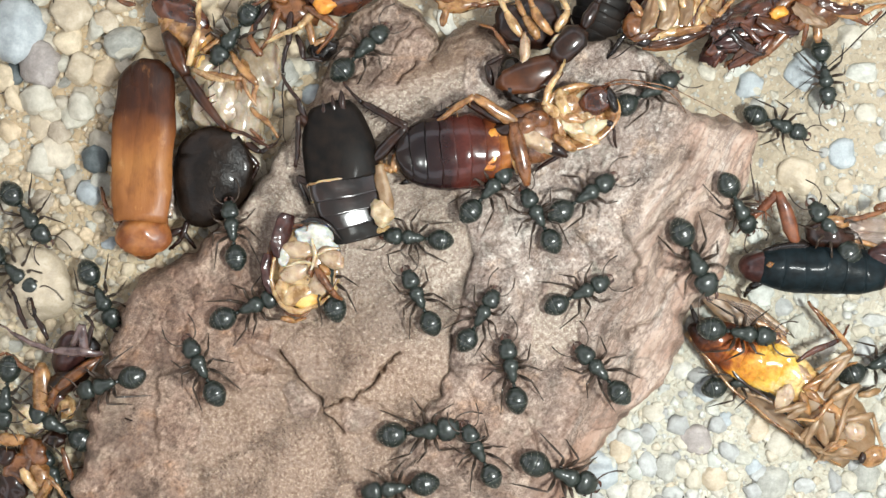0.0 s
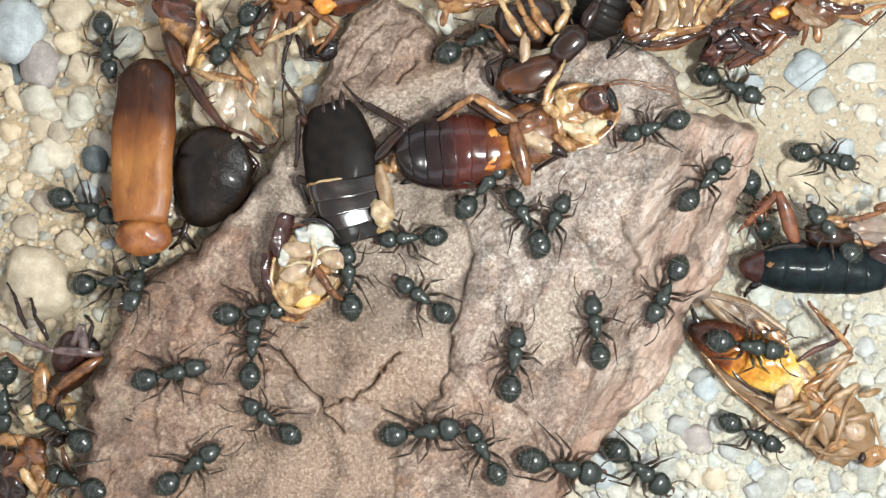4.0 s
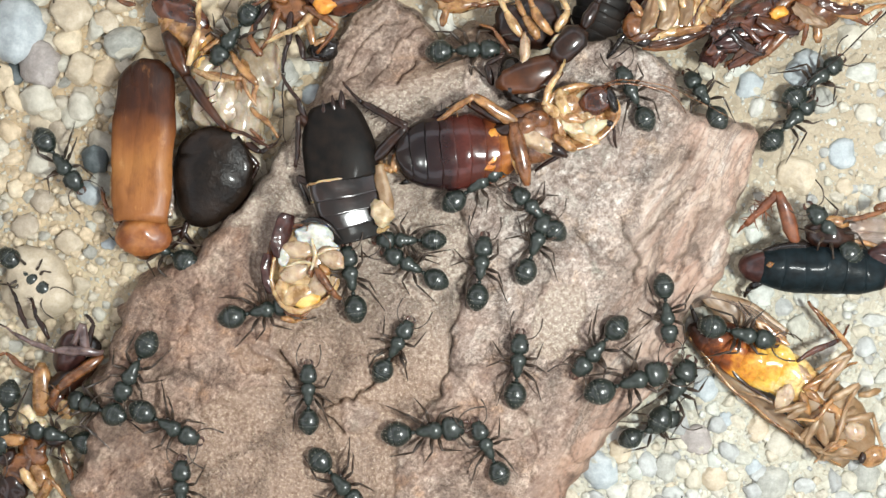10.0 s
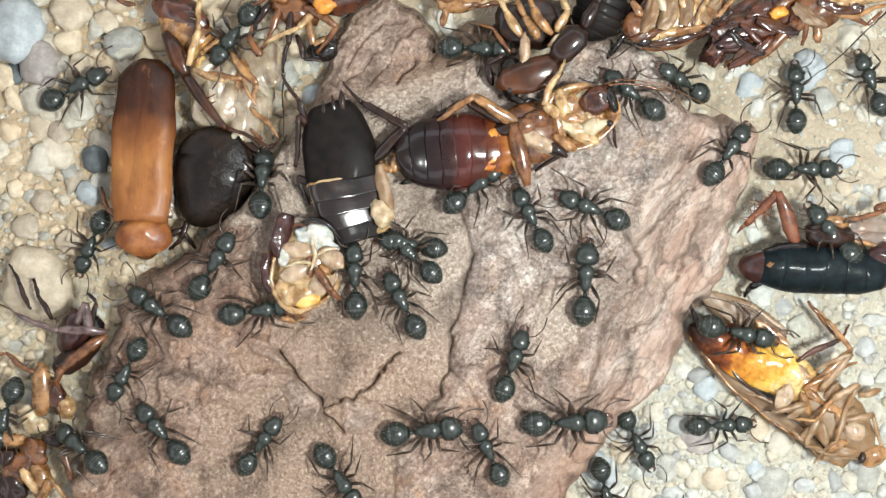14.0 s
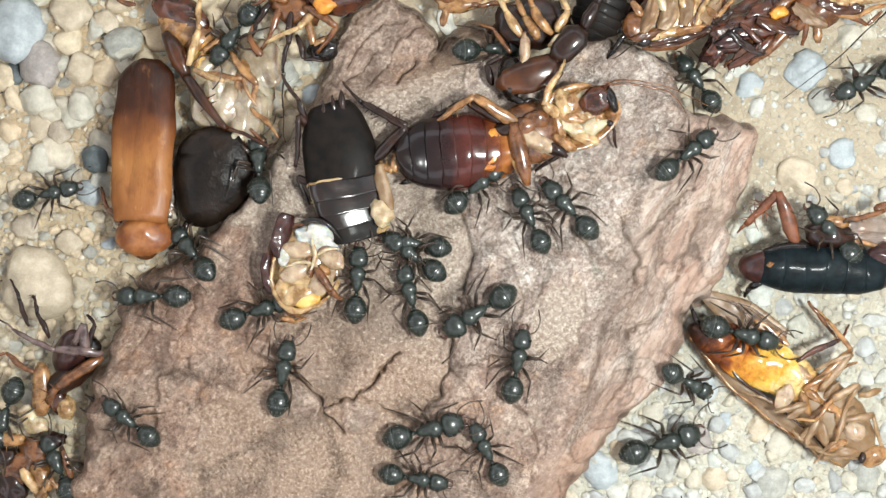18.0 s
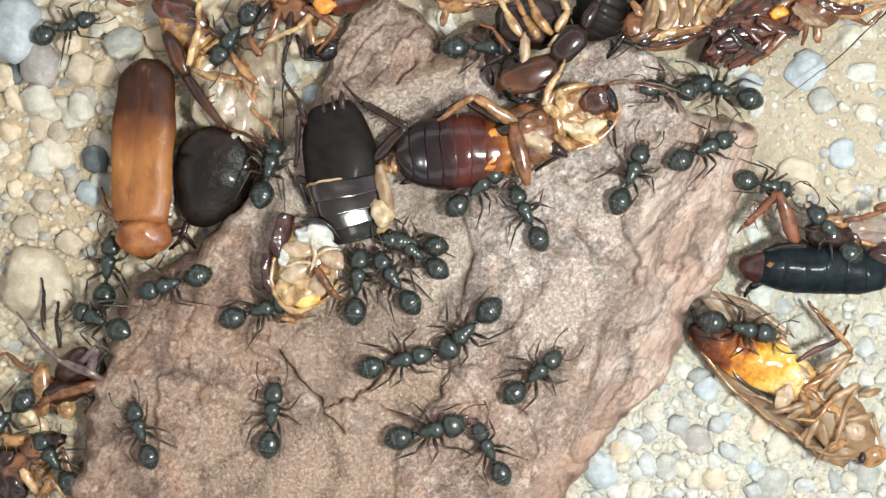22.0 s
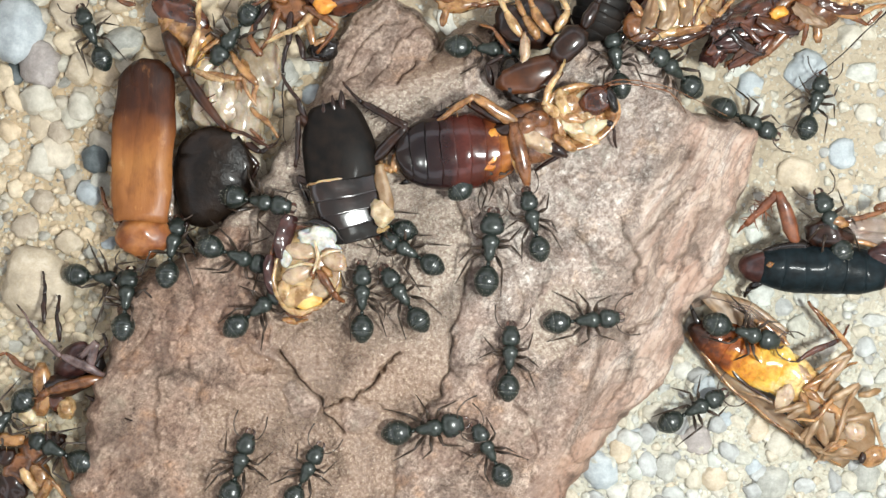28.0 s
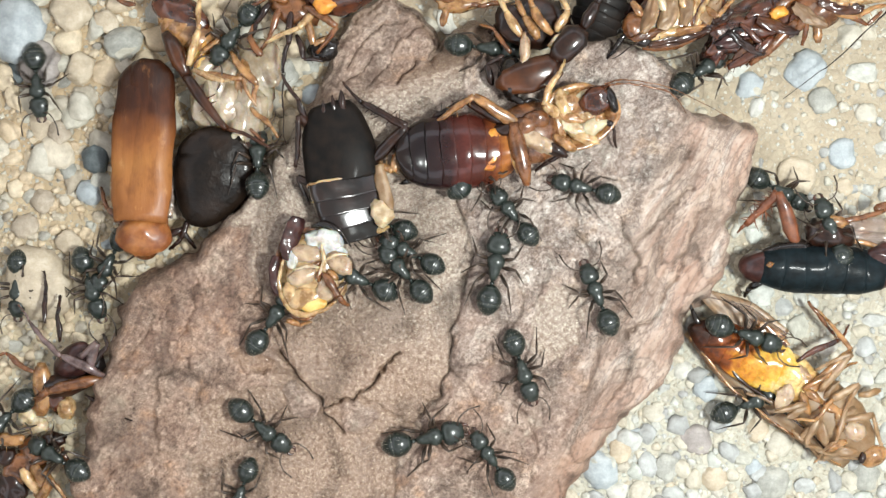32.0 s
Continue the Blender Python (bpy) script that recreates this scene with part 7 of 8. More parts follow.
    (0.95, 2.0, "0,-55.6,-18.6,-97 1,-55.8,-18.6,-94 2,-55.8,-18.6,-94 3,-55.8,-18.6,-94 6,-55.8,-20.8,-95 7,-55.8,-21.8,-96 8,-55.8,-22.6,-99 9,-55.8,-21.8,-99 10,-55.8,-21.8,-99 11,-55.8,-21.8,-99 12,-55.8,-21.8,-99 13,-55.8,-20.2,-96 14,-55.8,-21.3,-108 17,-55.8,-21.3,-108 18,-55.8,-21.3,-108 19,-55.8,-21.7,-135 20,-55.8,-21.7,-135 21,-55.8,-21.7,-135 22,-55.8,-21.7,-135 23,-55.8,-21.7,-135 24,-55.8,-21.7,-135 25,-55.8,-21.7,-135 28,-55.8,-21.7,-135 29,-55.8,-21.7,-135 30,-55.8,-21.7,-135 31,-55.8,-21.7,-135 32,-55.8,-21.7,-135"),
    (0.95, 3.0, "0,-26.5,27.0,-126 1,-26.5,27.0,-126 2,-26.5,27.0,-126 3,-26.5,27.0,-126 6,-26.5,27.0,-126 7,-26.5,27.0,-126 8,-26.5,27.0,-126 9,-26.5,27.0,-126 10,-26.5,27.0,-126 11,-26.5,27.0,-126 12,-26.5,27.0,-126 13,-26.5,27.0,-126 14,-26.5,27.0,-126 17,-26.5,27.0,-126 18,-26.5,27.0,-126 19,-26.5,27.0,-126 20,-26.5,27.0,-126 21,-26.5,27.0,-126 22,-26.5,27.0,-126 23,-26.5,27.0,-126 24,-26.5,27.0,-126 25,-26.5,27.0,-126 28,-26.5,27.0,-126 29,-26.5,27.0,-126 30,-26.5,27.0,-126 31,-26.5,27.0,-126 32,-26.5,27.0,-126"),
    (0.88, 0.0, "0,-2.9,-6.4,115 1,-4.1,-6.2,123 2,-3.4,-4.9,131 3,-3.8,-7.2,149 6,1.2,-3.2,130 7,-0.3,-2.4,171 8,0.5,-1.2,129 9,-2.9,-3.5,165 10,-3.6,-2.3,151 11,-4.7,-2.7,165 12,-3.6,-0.6,142 13,-4.2,-0.6,139 14,-3.8,-0.8,137 17,-3.6,-0.8,145 18,-3.6,-0.9,144 19,-4.3,-1.2,145 20,-3.6,-0.8,145 21,-3.3,-0.8,141 22,-3.3,-0.6,144 23,-3.8,-0.8,151 24,-4.0,-0.8,149 25,-4.0,-0.5,148 28,-4.1,-0.4,150 29,-3.8,-0.5,151 30,-3.6,-0.5,151 31,-3.6,-0.5,151 32,-4.1,-0.5,153"),
    (1.03, 0.0, "0,31.5,-1.4,-65 1,27.0,-13.0,-54 1.5,25.9,-17.9,-92 2,24.8,-22.8,-131 3,22.1,-28.8,-85 4.5,26.6,-28.0,-16 6,31.0,-27.1,54 7,30.4,-27.0,66 8,27.9,-26.7,130 9,28.4,-23.0,97 10,29.7,-18.7,62 11,28.9,-12.4,61 12,18.5,-5.9,114 13,19.2,-3.3,83 14,17.8,-4.0,87 17,8.2,-5.2,146 18,4.3,-7.9,212 19,2.0,-10.1,234 20,2.2,-9.8,230 21,2.9,-10.1,224 22,3.1,-10.1,223 23,3.2,-9.7,224 24,3.7,-9.4,236 24.5,4.6,-7.4,193 25,5.5,-5.4,150 28,5.8,-0.3,84 29,4.0,-1.9,96 30,3.9,-1.2,98 31,5.2,-2.9,60 32,6.4,-2.6,80"),
    (0.94, 0.0, "0,36.8,6.0,-57 1,35.9,3.0,-70 2,33.7,0.1,-93 3,30.0,-4.7,-109 6,24.5,-6.3,-138 7,18.5,-14.1,-120 8,18.9,-13.3,-128 9,19.4,-12.8,-122 10,19.4,-12.4,-132 11,18.0,-12.9,-135 11.33,14.8,-9.0,-189 11.67,11.6,-5.0,-243 12,8.4,-1.1,-297 13,13.5,2.0,-250 14,18.5,5.0,-203 17,19.2,2.4,-267 18,15.6,5.1,-227 19,14.8,5.9,-222 20,14.7,6.2,-221 21,16.1,6.9,-225 22,23.3,8.9,-294 23,22.9,8.0,-288 24,23.6,8.1,-293 25,23.3,8.3,-288 28,17.8,-8.9,-355 28.5,17.6,-7.6,-290 29,17.5,-6.2,-226 30,17.5,-6.6,-219 31,19.3,-6.2,-244 32,19.4,-6.1,-248"),
    (0.92, 0.0, "0,-29.9,-15.1,118 1,-29.3,-14.9,108 2,-30.0,-13.7,132 3,-29.0,-9.6,95 6,-13.4,-18.7,64 7,1.8,-11.9,53 8,-3.1,-8.8,61 9,-2.5,-12.2,105 10,4.7,-2.7,83 11,4.6,-6.3,65 12,-3.3,-9.4,114 13,-2.9,-9.3,104 14,-5.0,-6.8,118 17,-4.0,-5.9,106 18,-4.0,-6.0,104 19,-4.5,-7.8,124 20,-4.3,-5.7,114 21,-6.3,-3.4,120 22,-6.0,-4.0,125 23,-4.5,-7.3,126 24,-4.2,-7.6,126 25,-4.5,-7.7,134 28,-4.9,-6.1,124 29,-2.2,-8.9,126 30,-2.2,-10.0,149 31,-2.7,-7.0,122 32,-4.9,-2.9,132"),
    (0.95, 0.0, "0,-44.1,-6.1,-63 1,-49.6,-2.2,-8 2,-44.1,-5.7,-10 3,-42.3,-5.0,20 6,-45.0,-2.5,-29 7,-37.7,-4.9,-42 8,-30.5,-12.1,-33 9,-39.0,-8.0,-31 9.5,-38.8,-11.6,-74 10,-38.6,-15.1,-117 10.5,-40.5,-10.4,-58 11,-42.3,-5.7,0 11.5,-40.1,-5.3,38 12,-37.9,-4.9,76 13,-33.0,1.0,80 14,-28.6,-1.9,59 17,-27.0,1.5,63 18,-31.2,-0.8,132 19,-33.0,-0.0,127 20,-32.8,-0.5,128 21,-31.1,-1.3,138 22,-33.8,-4.3,197 22.5,-32.5,-7.1,246 23,-31.1,-9.9,296 24,-30.7,-8.6,270 25,-30.5,-10.1,264 26,-33.7,-9.2,206 27,-36.8,-8.2,148 28,-40.0,-7.3,90 29,-32.5,-15.2,130 29.5,-33.9,-17.3,188 30,-35.2,-19.4,247 31,-39.0,-29.5,243 31.68,-39.0,-39.0,270 32,-39.0,-39.0,270"),
    (0.97, 0.0, "0,-55.4,-2.8,319 2,-34.3,-1.7,343 3,-39.5,-5.7,315 4,-38.5,-4.4,256 5,-37.5,-3.0,198 6,-36.5,-1.7,139 7,-35.0,-0.5,128 8,-34.1,-0.5,133 9,-33.6,-1.6,135 10,-35.6,-0.1,153 11,-34.8,-0.7,146 12,-29.1,-0.6,98 13,-24.0,1.5,69 14,-22.8,8.0,90 17,-23.6,11.5,103 18,-23.2,9.9,96 19,-23.5,4.8,78 20,-24.2,5.0,90 21,-22.6,7.5,82 22,-22.1,9.3,78 23,-23.0,10.3,74 24,-22.8,10.3,79 25,-22.6,6.8,59 26.5,-22.7,6.3,24 28,-22.8,5.9,-11 28.5,-22.8,6.3,26 29,-22.8,6.8,63 30,-23.8,6.6,90 31,-23.6,9.5,96 32,-23.4,10.6,93"),
    (0.95, 0.0, "0,17.5,6.5,33 1,33.3,13.1,53 1.5,36.9,10.4,6 2,40.5,7.7,-40 3,40.3,5.5,-67 6,41.4,5.5,-78 7,41.9,3.7,-45 8,41.9,5.9,-45 8.333,41.9,10.3,5 8.667,41.9,14.8,55 9,41.9,19.2,105 10,47.9,21.7,39 11,30.3,9.2,63 12,38.3,4.3,12 13,39.9,6.8,4 14,46.5,10.3,0 17,49.5,9.9,-27 17.5,52.0,15.8,-90 18,54.6,21.7,-153 21,45.7,21.9,-186 22,36.3,20.4,-198 23,32.1,22.7,-212 24,25.0,21.4,-187 25,30.8,22.0,-205 28,28.7,22.8,-216 28.5,28.5,20.5,-272 29,28.4,18.1,-327 30,28.4,21.0,-328 31,32.1,21.9,-337 32,32.3,22.3,-325"),
    (0.86, 0.0, "0,-64.0,21.7,0 1.05,-64.0,21.7,0 2,-49.6,21.7,45 2.5,-45.5,24.8,-14 3,-41.4,27.9,-74 6,-47.5,22.1,-95 7,-48.3,3.7,-54 8,-44.9,-2.7,-58 9,-53.6,5.7,-86 10,-53.6,-3.3,-43 11,-51.0,-6.5,-25 11.5,-50.4,-1.0,16 12,-49.8,4.4,58 12.5,-47.0,0.7,107 13,-44.1,-3.0,156 13.5,-44.8,-1.2,202 14,-45.4,0.6,248 17,-42.1,-5.6,290 17.5,-46.5,0.8,332 18,-51.0,7.1,374 19,-51.4,7.6,381 20,-49.0,14.0,385 21,-51.6,23.0,437 22,-48.7,28.6,380 23,-48.1,14.1,405 23.5,-49.9,17.8,443 24,-51.6,21.5,481 28,-45.2,27.4,473 28.33,-46.4,25.4,419 28.67,-47.7,23.4,364 29,-48.9,21.4,310 30,-50.5,5.7,302 31,-56.1,-5.4,264 32,-54.9,-4.8,270"),
    (0.95, 0.0, "0,-45.3,-39.0,90 2.307,-45.3,-39.0,90 2.654,-45.3,-34.1,128 3,-45.3,-29.3,166 6,-48.5,-29.9,144 7,-40.0,-18.0,75 8,-41.1,-21.0,122 9,-44.1,-19.4,177 10,-43.2,-20.0,166 10.5,-40.8,-19.8,218 11,-38.3,-19.6,270 11.33,-36.1,-20.7,216 11.67,-34.0,-21.9,162 12,-31.8,-23.0,108 13,-31.8,-8.0,74 13.5,-33.7,-7.8,109 14,-35.6,-7.7,144 17,-35.8,-3.6,153 18,-36.5,-5.9,180 19,-37.7,-10.9,178 20,-39.5,-8.5,148 21,-40.2,-8.2,151 22,-42.9,-9.2,159 23,-42.5,-8.0,132 24,-38.4,-5.4,86 25,-32.8,-0.1,75 28,-34.3,-0.7,85 28.5,-35.3,-0.5,124 29,-36.3,-0.3,162 30,-36.3,-0.1,220 31,-37.2,-0.8,211 32,-43.0,-1.7,243"),
    (0.91, 0.0, "0,25.7,19.6,29 1,34.1,20.6,-23 2,31.9,22.1,-45 3,32.8,22.4,-43 6,45.5,18.4,12 7,55.0,27.0,45 8,52.8,20.8,49 13,32.8,9.7,38 14,35.5,11.9,54 17,25.5,10.4,88 18,30.3,11.8,38 19,32.0,11.9,42 20,32.4,11.9,8 21,31.9,12.8,26 22,32.3,12.3,25 23,32.8,12.0,22 24,32.8,11.9,21 25,33.1,11.6,14 28,39.2,16.6,-28 29,41.4,6.6,-94 30,40.8,4.6,-107 30.5,41.1,6.9,-64 31,41.5,9.2,-22 32,43.4,7.5,-29"),
    (0.95, 0.0, "0,-11.4,-39.0,90 7.171,-11.4,-39.0,90 7.448,-11.4,-35.1,40 7.724,-11.4,-31.3,-10 8,-11.4,-27.4,-60 9,-14.9,-28.9,-25 10,-13.1,-29.1,-48 11,-13.1,-29.1,-48 12,-13.1,-28.9,-51 13,-12.9,-28.9,-54 14,-12.9,-28.8,-56 15.5,-14.1,-24.1,-0 17,-15.2,-19.3,55 18,-20.0,-15.8,80 19,-11.4,-15.1,11 20,-7.1,-14.3,16 21,-5.9,-13.8,16 22,-5.7,-14.0,14 23,-6.3,-14.0,18 24,-7.5,-15.2,28 24.5,-12.6,-14.8,95 25,-17.7,-14.4,162 26,-20.5,-9.9,221 27,-23.2,-5.3,281 28,-26.0,-0.8,340 28.5,-27.6,-2.8,298 29,-29.3,-4.7,255 29.5,-25.6,-13.5,294 30,-21.9,-22.3,332 31,-22.4,-20.8,358 32,-22.6,-22.3,321"),
    (0.86, 0.0, "0,21.5,-39.0,90 8.343,21.5,-39.0,90 9,21.5,-29.8,76 10,27.0,-23.1,25 11,30.9,-21.9,48 12,31.5,-21.9,40 13,32.6,-21.4,43 14,35.9,-22.7,2 17,31.0,-14.5,16 18,30.4,-16.5,-29 18.5,29.4,-13.8,20 19,28.4,-11.0,70 20,35.9,4.6,7 21,40.8,8.1,14 22,40.6,8.2,-11 23,41.7,7.5,-31 24,43.0,7.5,-21 25,44.8,8.1,-41 26.5,46.3,13.4,16 28,47.9,18.6,73 29,49.9,22.6,41 29.95,64.0,22.6,0 32,64.0,22.6,0"),
    (0.87, 0.0, "0,32.4,39.0,-90 11.05,32.4,39.0,-90 11.53,32.4,30.1,-158 12,32.4,21.2,-225 13,29.4,21.3,-204 14,29.6,21.3,-207 17,32.6,21.9,-235 18,32.8,21.6,-235 19,31.2,21.7,-219 20,31.4,21.9,-219 21,32.8,21.4,-228 22,27.7,20.1,-180 23,23.5,20.6,-221 24,21.2,29.2,-261 25,20.6,24.3,-266 28,21.7,23.3,-261 29,21.0,25.0,-261 29.5,22.5,18.0,-209 30,24.0,11.0,-157 31,23.8,11.3,-154 32,17.5,7.6,-194"),
    (0.86, 0.0, "0,-64.0,-10.3,0 12.05,-64.0,-10.3,0 12.53,-51.9,-10.3,-43 13,-39.8,-10.3,-86 14,-39.7,-15.4,-117 15.5,-40.0,-18.6,-158 17,-40.2,-21.8,-199 18,-39.3,-21.4,-220 19,-40.6,-24.0,-196 20,-39.1,-25.2,-218 21,-39.8,-22.3,-229 22,-37.7,-23.0,-253 23,-34.2,-22.3,-298 24,-24.0,-23.1,-341 25,-20.3,-21.9,-298 28,-17.3,-28.4,-297 29,-12.2,-21.7,-307 30,-12.8,-20.0,-243 30.5,-13.9,-24.5,-202 31,-15.1,-29.0,-161 32,-25.4,-30.7,-108"),
    (0.88, 0.0, "0,17.1,-5.6,26 1,17.1,-5.2,31 2,22.6,-0.6,42 3,30.4,9.6,52 6,37.2,5.7,34 7,44.8,13.7,17 8,37.5,12.0,38 8.5,35.2,13.9,76 9,33.0,15.8,113 10,33.5,18.9,119 11,33.8,18.4,116 12,38.4,15.7,90 13,41.2,16.6,66 14,45.5,19.7,91 14.66,54.8,19.7,46 15.32,64.0,19.7,0 32,64.0,19.7,0"),
    (0.92, 0.0, "0,19.8,-15.5,132 1,18.5,-15.2,137 2,17.3,-14.5,140 3,15.1,-8.3,123 4.5,20.8,-10.9,86 6,26.4,-13.6,49 7,30.8,-2.7,61 8,8.4,-2.7,79 9,7.7,-1.9,101 10,11.5,0.4,70 11,20.3,6.7,21 11.5,21.4,12.2,57 12,22.4,17.7,93 13,22.7,13.1,92 14,23.6,19.4,143 15.4,23.6,39.0,90 32,23.6,39.0,90"),
    (0.95, 0.0, "0,-41.6,-16.8,-164 1,-44.1,-17.3,-167 1.5,-41.2,-14.4,-216 2,-38.3,-11.4,-264 3,-35.5,-12.6,-311 4.5,-33.1,-16.9,-363 6,-30.7,-21.2,-415 7,-28.6,-25.1,-410 7.5,-25.1,-26.6,-369 8,-21.7,-28.1,-328 8.5,-22.4,-27.3,-290 9,-23.1,-26.5,-251 10,-32.6,-30.8,-270 11,-34.4,-29.3,-236 12,-38.6,-29.4,-299 13,-36.7,-24.0,-285 14,-35.1,-22.8,-229 14.58,-35.1,-30.9,-160 15.16,-35.1,-39.0,-90 32,-35.1,-39.0,-90"),
    (0.87, 0.0, "0,-21.2,-39.0,90 0.05,-21.2,-39.0,90 1,-21.2,-22.3,115 2,-19.6,-16.8,90 3,-20.9,-21.3,144 6,-22.3,-21.2,131 7,-15.4,-20.9,71 8,-19.4,-16.5,52 9,-17.3,-17.2,73 10,-16.8,-18.4,90 11,-18.2,-19.3,124 12,-18.8,-18.3,120 13,-25.8,-14.5,135 13.5,-24.3,-19.4,95 14,-22.8,-24.4,55 15.5,-23.4,-25.0,96 17,-24.0,-25.6,137 17.48,-24.0,-32.3,204 17.95,-24.0,-39.0,270 32,-24.0,-39.0,270"),
    (0.87, 0.0, "0,4.6,-8.7,59 1,6.6,-3.3,87 2,9.9,-1.4,70 3,11.7,1.8,41 4.5,14.3,3.3,83 6,17.0,4.8,125 7,21.7,7.3,72 8,22.4,11.5,95 9,23.8,12.2,83 10,23.8,19.1,117 11,26.0,18.6,99 12,27.4,19.9,97 13,27.0,16.8,86 13.95,27.0,39.0,90 32,27.0,39.0,90"),
    (0.86, 0.0, "0,49.2,22.6,278 1,39.0,19.0,342 1.667,34.2,19.6,282 2.333,29.3,20.2,222 3,24.5,20.8,162 4.5,27.3,12.4,214 6,30.1,4.1,265 7,27.7,4.2,246 8,29.4,4.8,249 9,29.8,4.6,258 10,27.9,-7.8,276 11,28.2,-8.2,292 12,27.5,-9.4,300 13,25.4,-14.3,257 14,25.0,-24.7,297 15.02,25.0,-39.0,270 32,25.0,-39.0,270"),
    (0.95, 0.0, "0,-53.6,4.4,307 1,-53.8,4.2,302 2,-48.9,0.2,343 3,-45.8,0.3,354 8,-47.4,24.6,285 9,-48.7,11.9,285 10,-49.4,11.3,306 10.5,-48.1,12.7,348 11,-46.9,14.1,390 11.5,-48.0,19.2,429 12,-49.0,24.4,468 13,-48.7,18.1,438 14,-47.4,20.8,388 17,-49.0,23.5,426 17.48,-56.5,23.5,483 17.95,-64.0,23.5,540 32,-64.0,23.5,540"),
    (0.95, 0.0, "0,-64.0,-2.5,0 18.41,-64.0,-2.5,0 19,-55.8,-2.5,-16 20,-46.7,-5.4,-34 21,-44.3,-4.7,18 22,-43.2,-2.7,82 23,-44.1,-1.7,55 24,-43.4,-0.3,34 25,-44.3,-0.8,41 28,-43.9,-3.7,-6 29,-45.2,-5.4,-39 30,-45.9,-4.7,-81 31,-45.4,-4.7,-72 32,-45.4,-4.7,-72"),
    (0.88, 0.0, "0,-26.3,1.8,99 1,-26.0,2.3,113 2,-23.3,2.8,51 3,-21.3,4.3,33 6,-6.3,-5.2,95 7,-8.0,-2.6,132 8,-7.8,-1.9,140 8.5,-8.2,-7.9,104 9,-8.7,-14.0,68 10,-6.0,-12.4,61 10.32,-6.0,-21.3,11 10.63,-6.0,-30.1,-40 10.95,-6.0,-39.0,-90 32,-6.0,-39.0,-90"),
    (0.95, 0.0, "0,-33.2,-39.0,90 1.321,-33.2,-39.0,90 2,-33.2,-29.5,76 3,-30.0,-27.7,42 6,-36.2,-26.8,29 7,-37.2,-28.6,24 8,-31.9,-22.4,-32 9,-33.7,-22.8,-39 10,-34.4,-21.9,-27 11,-23.3,-26.3,-47 13,-26.1,-24.9,-71 13.95,-26.1,-39.0,-90 32,-26.1,-39.0,-90"),
    (0.88, 0.0, "0,38.1,-17.2,13 1,37.0,-19.8,-11 2,38.8,-20.0,11 3,40.1,-22.4,-10 6,39.4,-26.1,-54 7,37.5,-27.0,-77 8,38.1,-28.7,-78 8.736,38.1,-39.0,-90 32,38.1,-39.0,-90"),
    (0.95, 0.0, "0,-10.6,-39.0,90 18.28,-10.6,-39.0,90 18.52,-10.6,-35.6,141 18.76,-10.6,-32.3,193 19,-10.6,-28.9,244 19.5,-14.4,-28.5,208 20,-18.2,-28.2,171 21,-23.1,-25.8,109 22,-21.4,-21.0,84 22.5,-17.1,-23.9,137 23,-12.9,-26.7,190 24,-11.5,-30.8,228 24.59,-11.5,-39.0,270 32,-11.5,-39.0,270"),
    (0.86, 0.0, "0,43.2,16.1,-22 1,44.3,16.0,-10 2,44.5,14.2,-31 3,47.4,10.5,-33 4.5,49.8,12.9,4 6,52.3,15.3,40 6.836,64.0,15.3,0 32,64.0,15.3,0"),
    (0.94, 0.0, "0,32.3,-39.0,90 26.69,32.3,-39.0,90 28,32.3,-20.7,28 29,34.6,-20.6,14 30,38.4,-19.8,15 31,39.5,-19.6,26 32,39.4,-19.9,21"),
    (0.95, 0.0, "0,-35.3,-39.0,90 24.05,-35.3,-39.0,90 25,-35.3,-21.4,85 28,-25.6,-27.4,72 29,-25.5,-27.5,68 30,-25.1,-30.7,72 30.2,-25.1,-33.5,18 30.4,-25.1,-36.2,-36 30.59,-25.1,-39.0,-90 32,-25.1,-39.0,-90"),
    (0.87, 0.0, "0,-3.3,-39.0,90 17.26,-3.3,-39.0,90 17.63,-3.3,-33.9,40 18,-3.3,-28.7,-9 19,-0.3,-28.8,-18 20,-3.6,-30.4,-83 20.61,-3.6,-39.0,-90 32,-3.6,-39.0,-90"),
    (0.95, 0.0, "0,-49.8,-29.8,117 1,-49.6,-30.1,130 1.212,-49.6,-33.1,177 1.424,-49.6,-36.0,223 1.636,-49.6,-39.0,270 32,-49.6,-39.0,270"),
    (0.95, 0.0, "0,55.9,-14.8,22 1,55.2,-13.9,-6 1.629,64.0,-13.9,0 32,64.0,-13.9,0"),
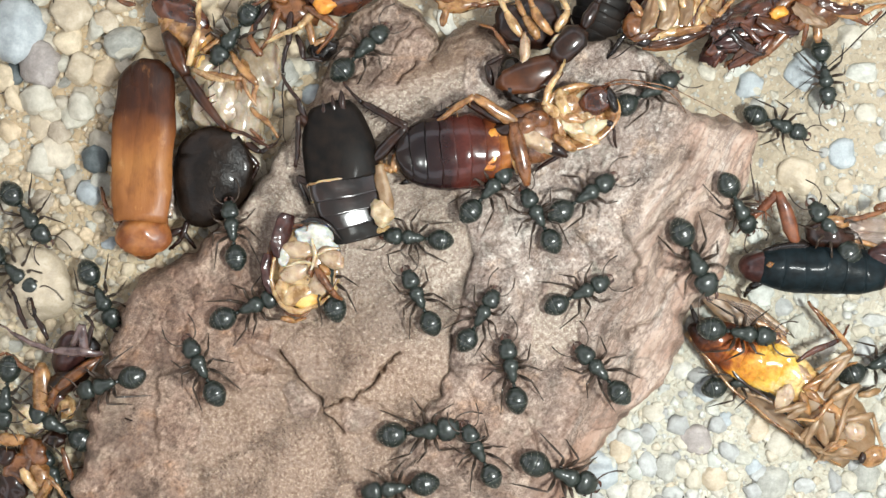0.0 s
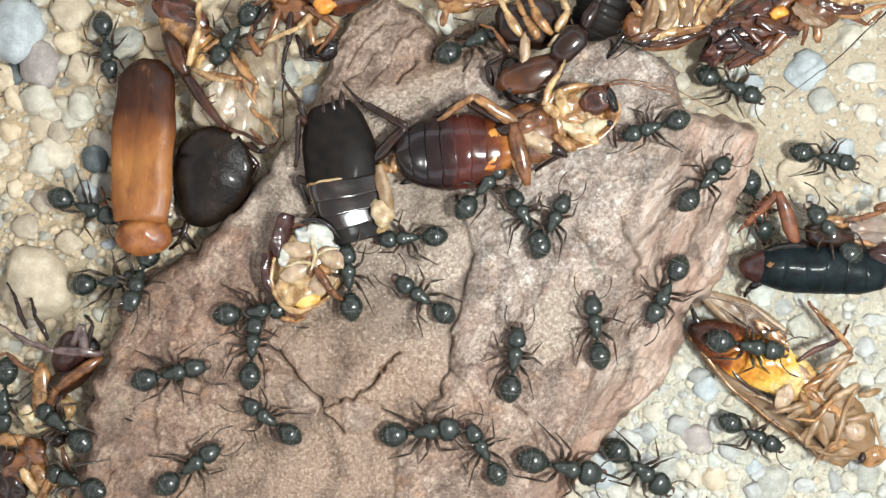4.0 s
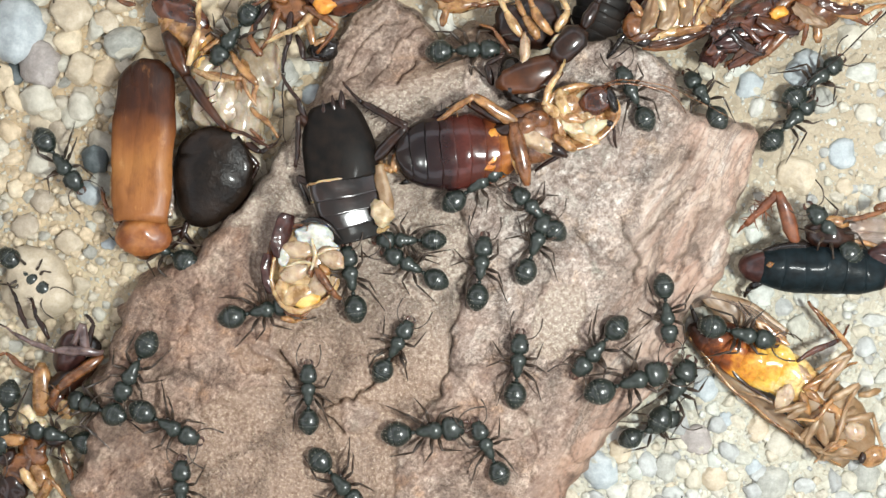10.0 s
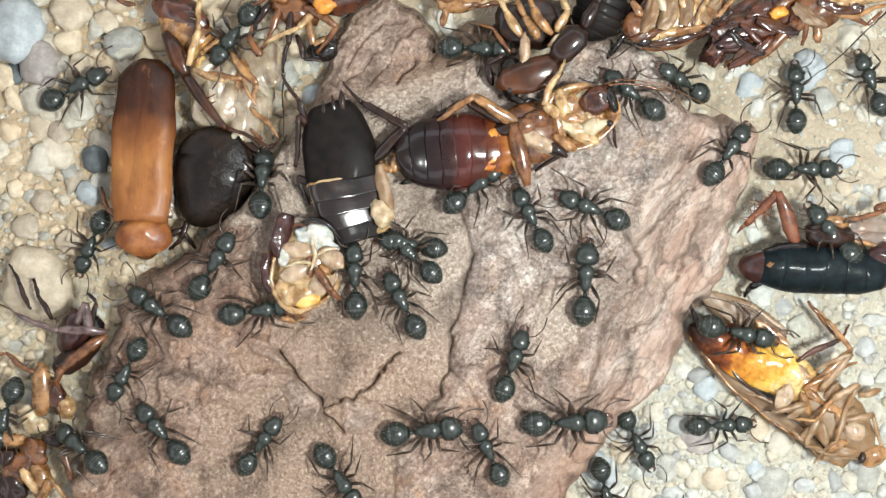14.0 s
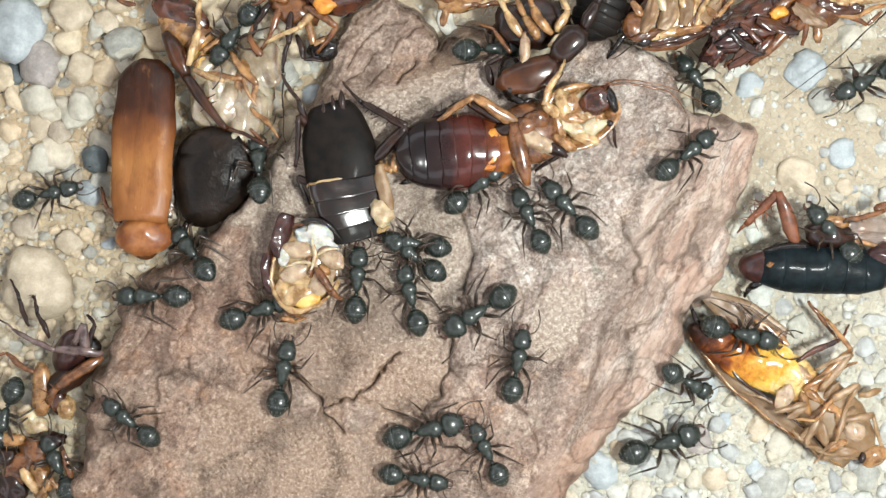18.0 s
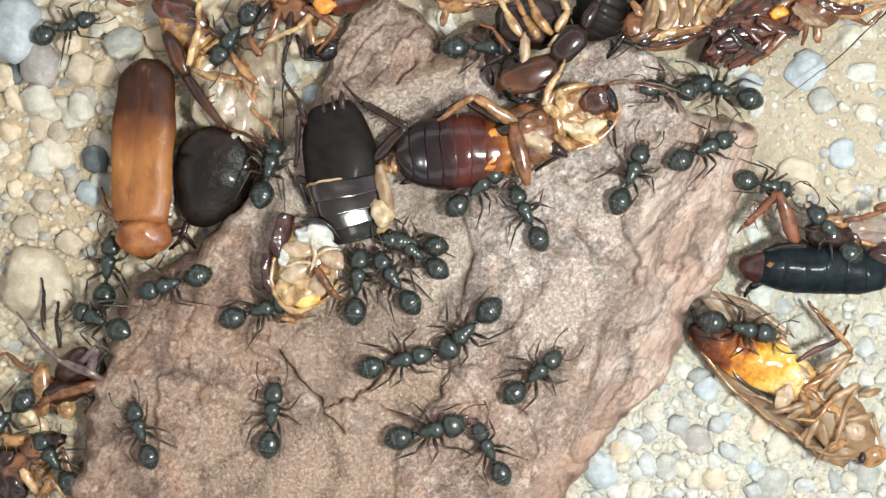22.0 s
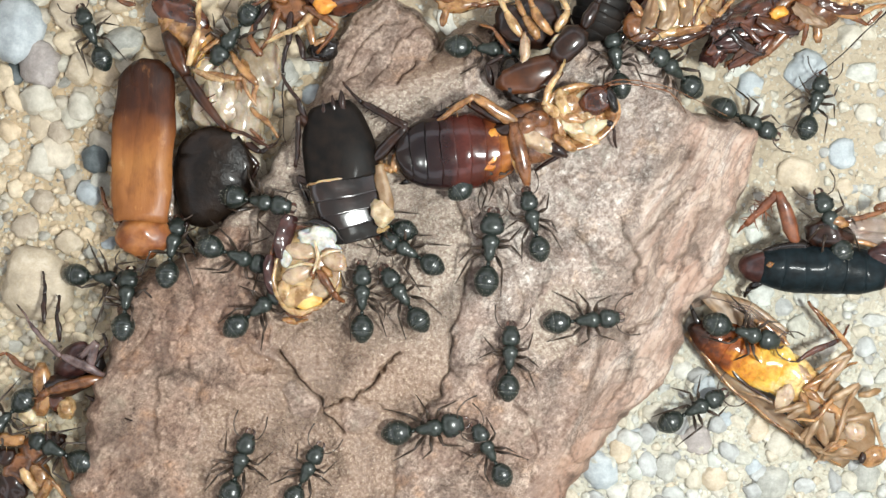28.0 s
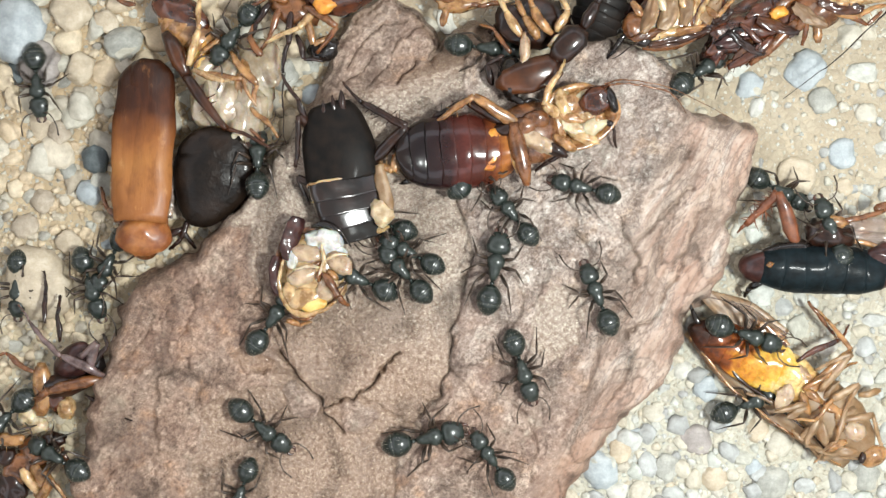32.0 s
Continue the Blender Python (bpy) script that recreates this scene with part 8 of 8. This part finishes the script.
    (0.86, 0.0, "0,-64.0,3.3,0 19.16,-64.0,3.3,0 20,-52.3,3.3,-13 21,-47.6,2.3,-9 21.32,-53.1,2.3,-66 21.63,-58.5,2.3,-123 21.95,-64.0,2.3,-180 32,-64.0,2.3,-180"),
    (0.97, 0.0, "0,-5.6,-29.8,-171 0.3286,-5.6,-34.4,-130 0.6571,-5.6,-39.0,-90 32,-5.6,-39.0,-90"),
    (0.86, 0.0, "0,-64.0,-4.3,0 1.436,-64.0,-4.3,0 1.718,-60.0,-4.3,52 2,-56.1,-4.3,104 2.282,-60.0,-4.3,142 2.564,-64.0,-4.3,180 32,-64.0,-4.3,180"),
    (0.86, 0.0, "0,-64.0,6.8,0 2.414,-64.0,6.8,0 3,-55.8,6.8,54 3.293,-59.9,6.8,117 3.586,-64.0,6.8,180 32,-64.0,6.8,180"),
    (0.86, 0.0, "0,-64.0,15.0,0 7.371,-64.0,15.0,0 8,-55.2,15.0,-18 8.21,-58.1,15.0,-72 8.419,-61.1,15.0,-126 8.629,-64.0,15.0,-180 32,-64.0,15.0,-180"),
    (0.95, 0.0, "0,-51.6,39.0,-90 12.3,-51.6,39.0,-90 12.65,-51.6,34.1,-146 13,-51.6,29.2,-201 13.7,-51.6,39.0,-270 32,-51.6,39.0,-270"),
    (0.86, 0.0, "0,21.0,-39.0,90 13.46,21.0,-39.0,90 13.64,21.0,-36.5,34 13.82,21.0,-34.0,-22 14,21.0,-31.5,-78 14.54,21.0,-39.0,-90 32,21.0,-39.0,-90"),
    (0.86, 0.0, "0,64.0,21.5,180 13.37,64.0,21.5,180 14,55.2,21.5,113 14.31,59.6,21.5,56 14.63,64.0,21.5,0 32,64.0,21.5,0"),
    (0.88, 0.0, "0,52.8,-39.0,90 16.45,52.8,-39.0,90 16.73,52.8,-35.1,46 17,52.8,-31.3,3 17.27,52.8,-35.1,-44 17.55,52.8,-39.0,-90 32,52.8,-39.0,-90"),
    (0.95, 0.0, "0,-64.0,21.4,0 31.16,-64.0,21.4,0 31.58,-58.1,21.4,-42 32,-52.3,21.4,-84"),
]

motions()
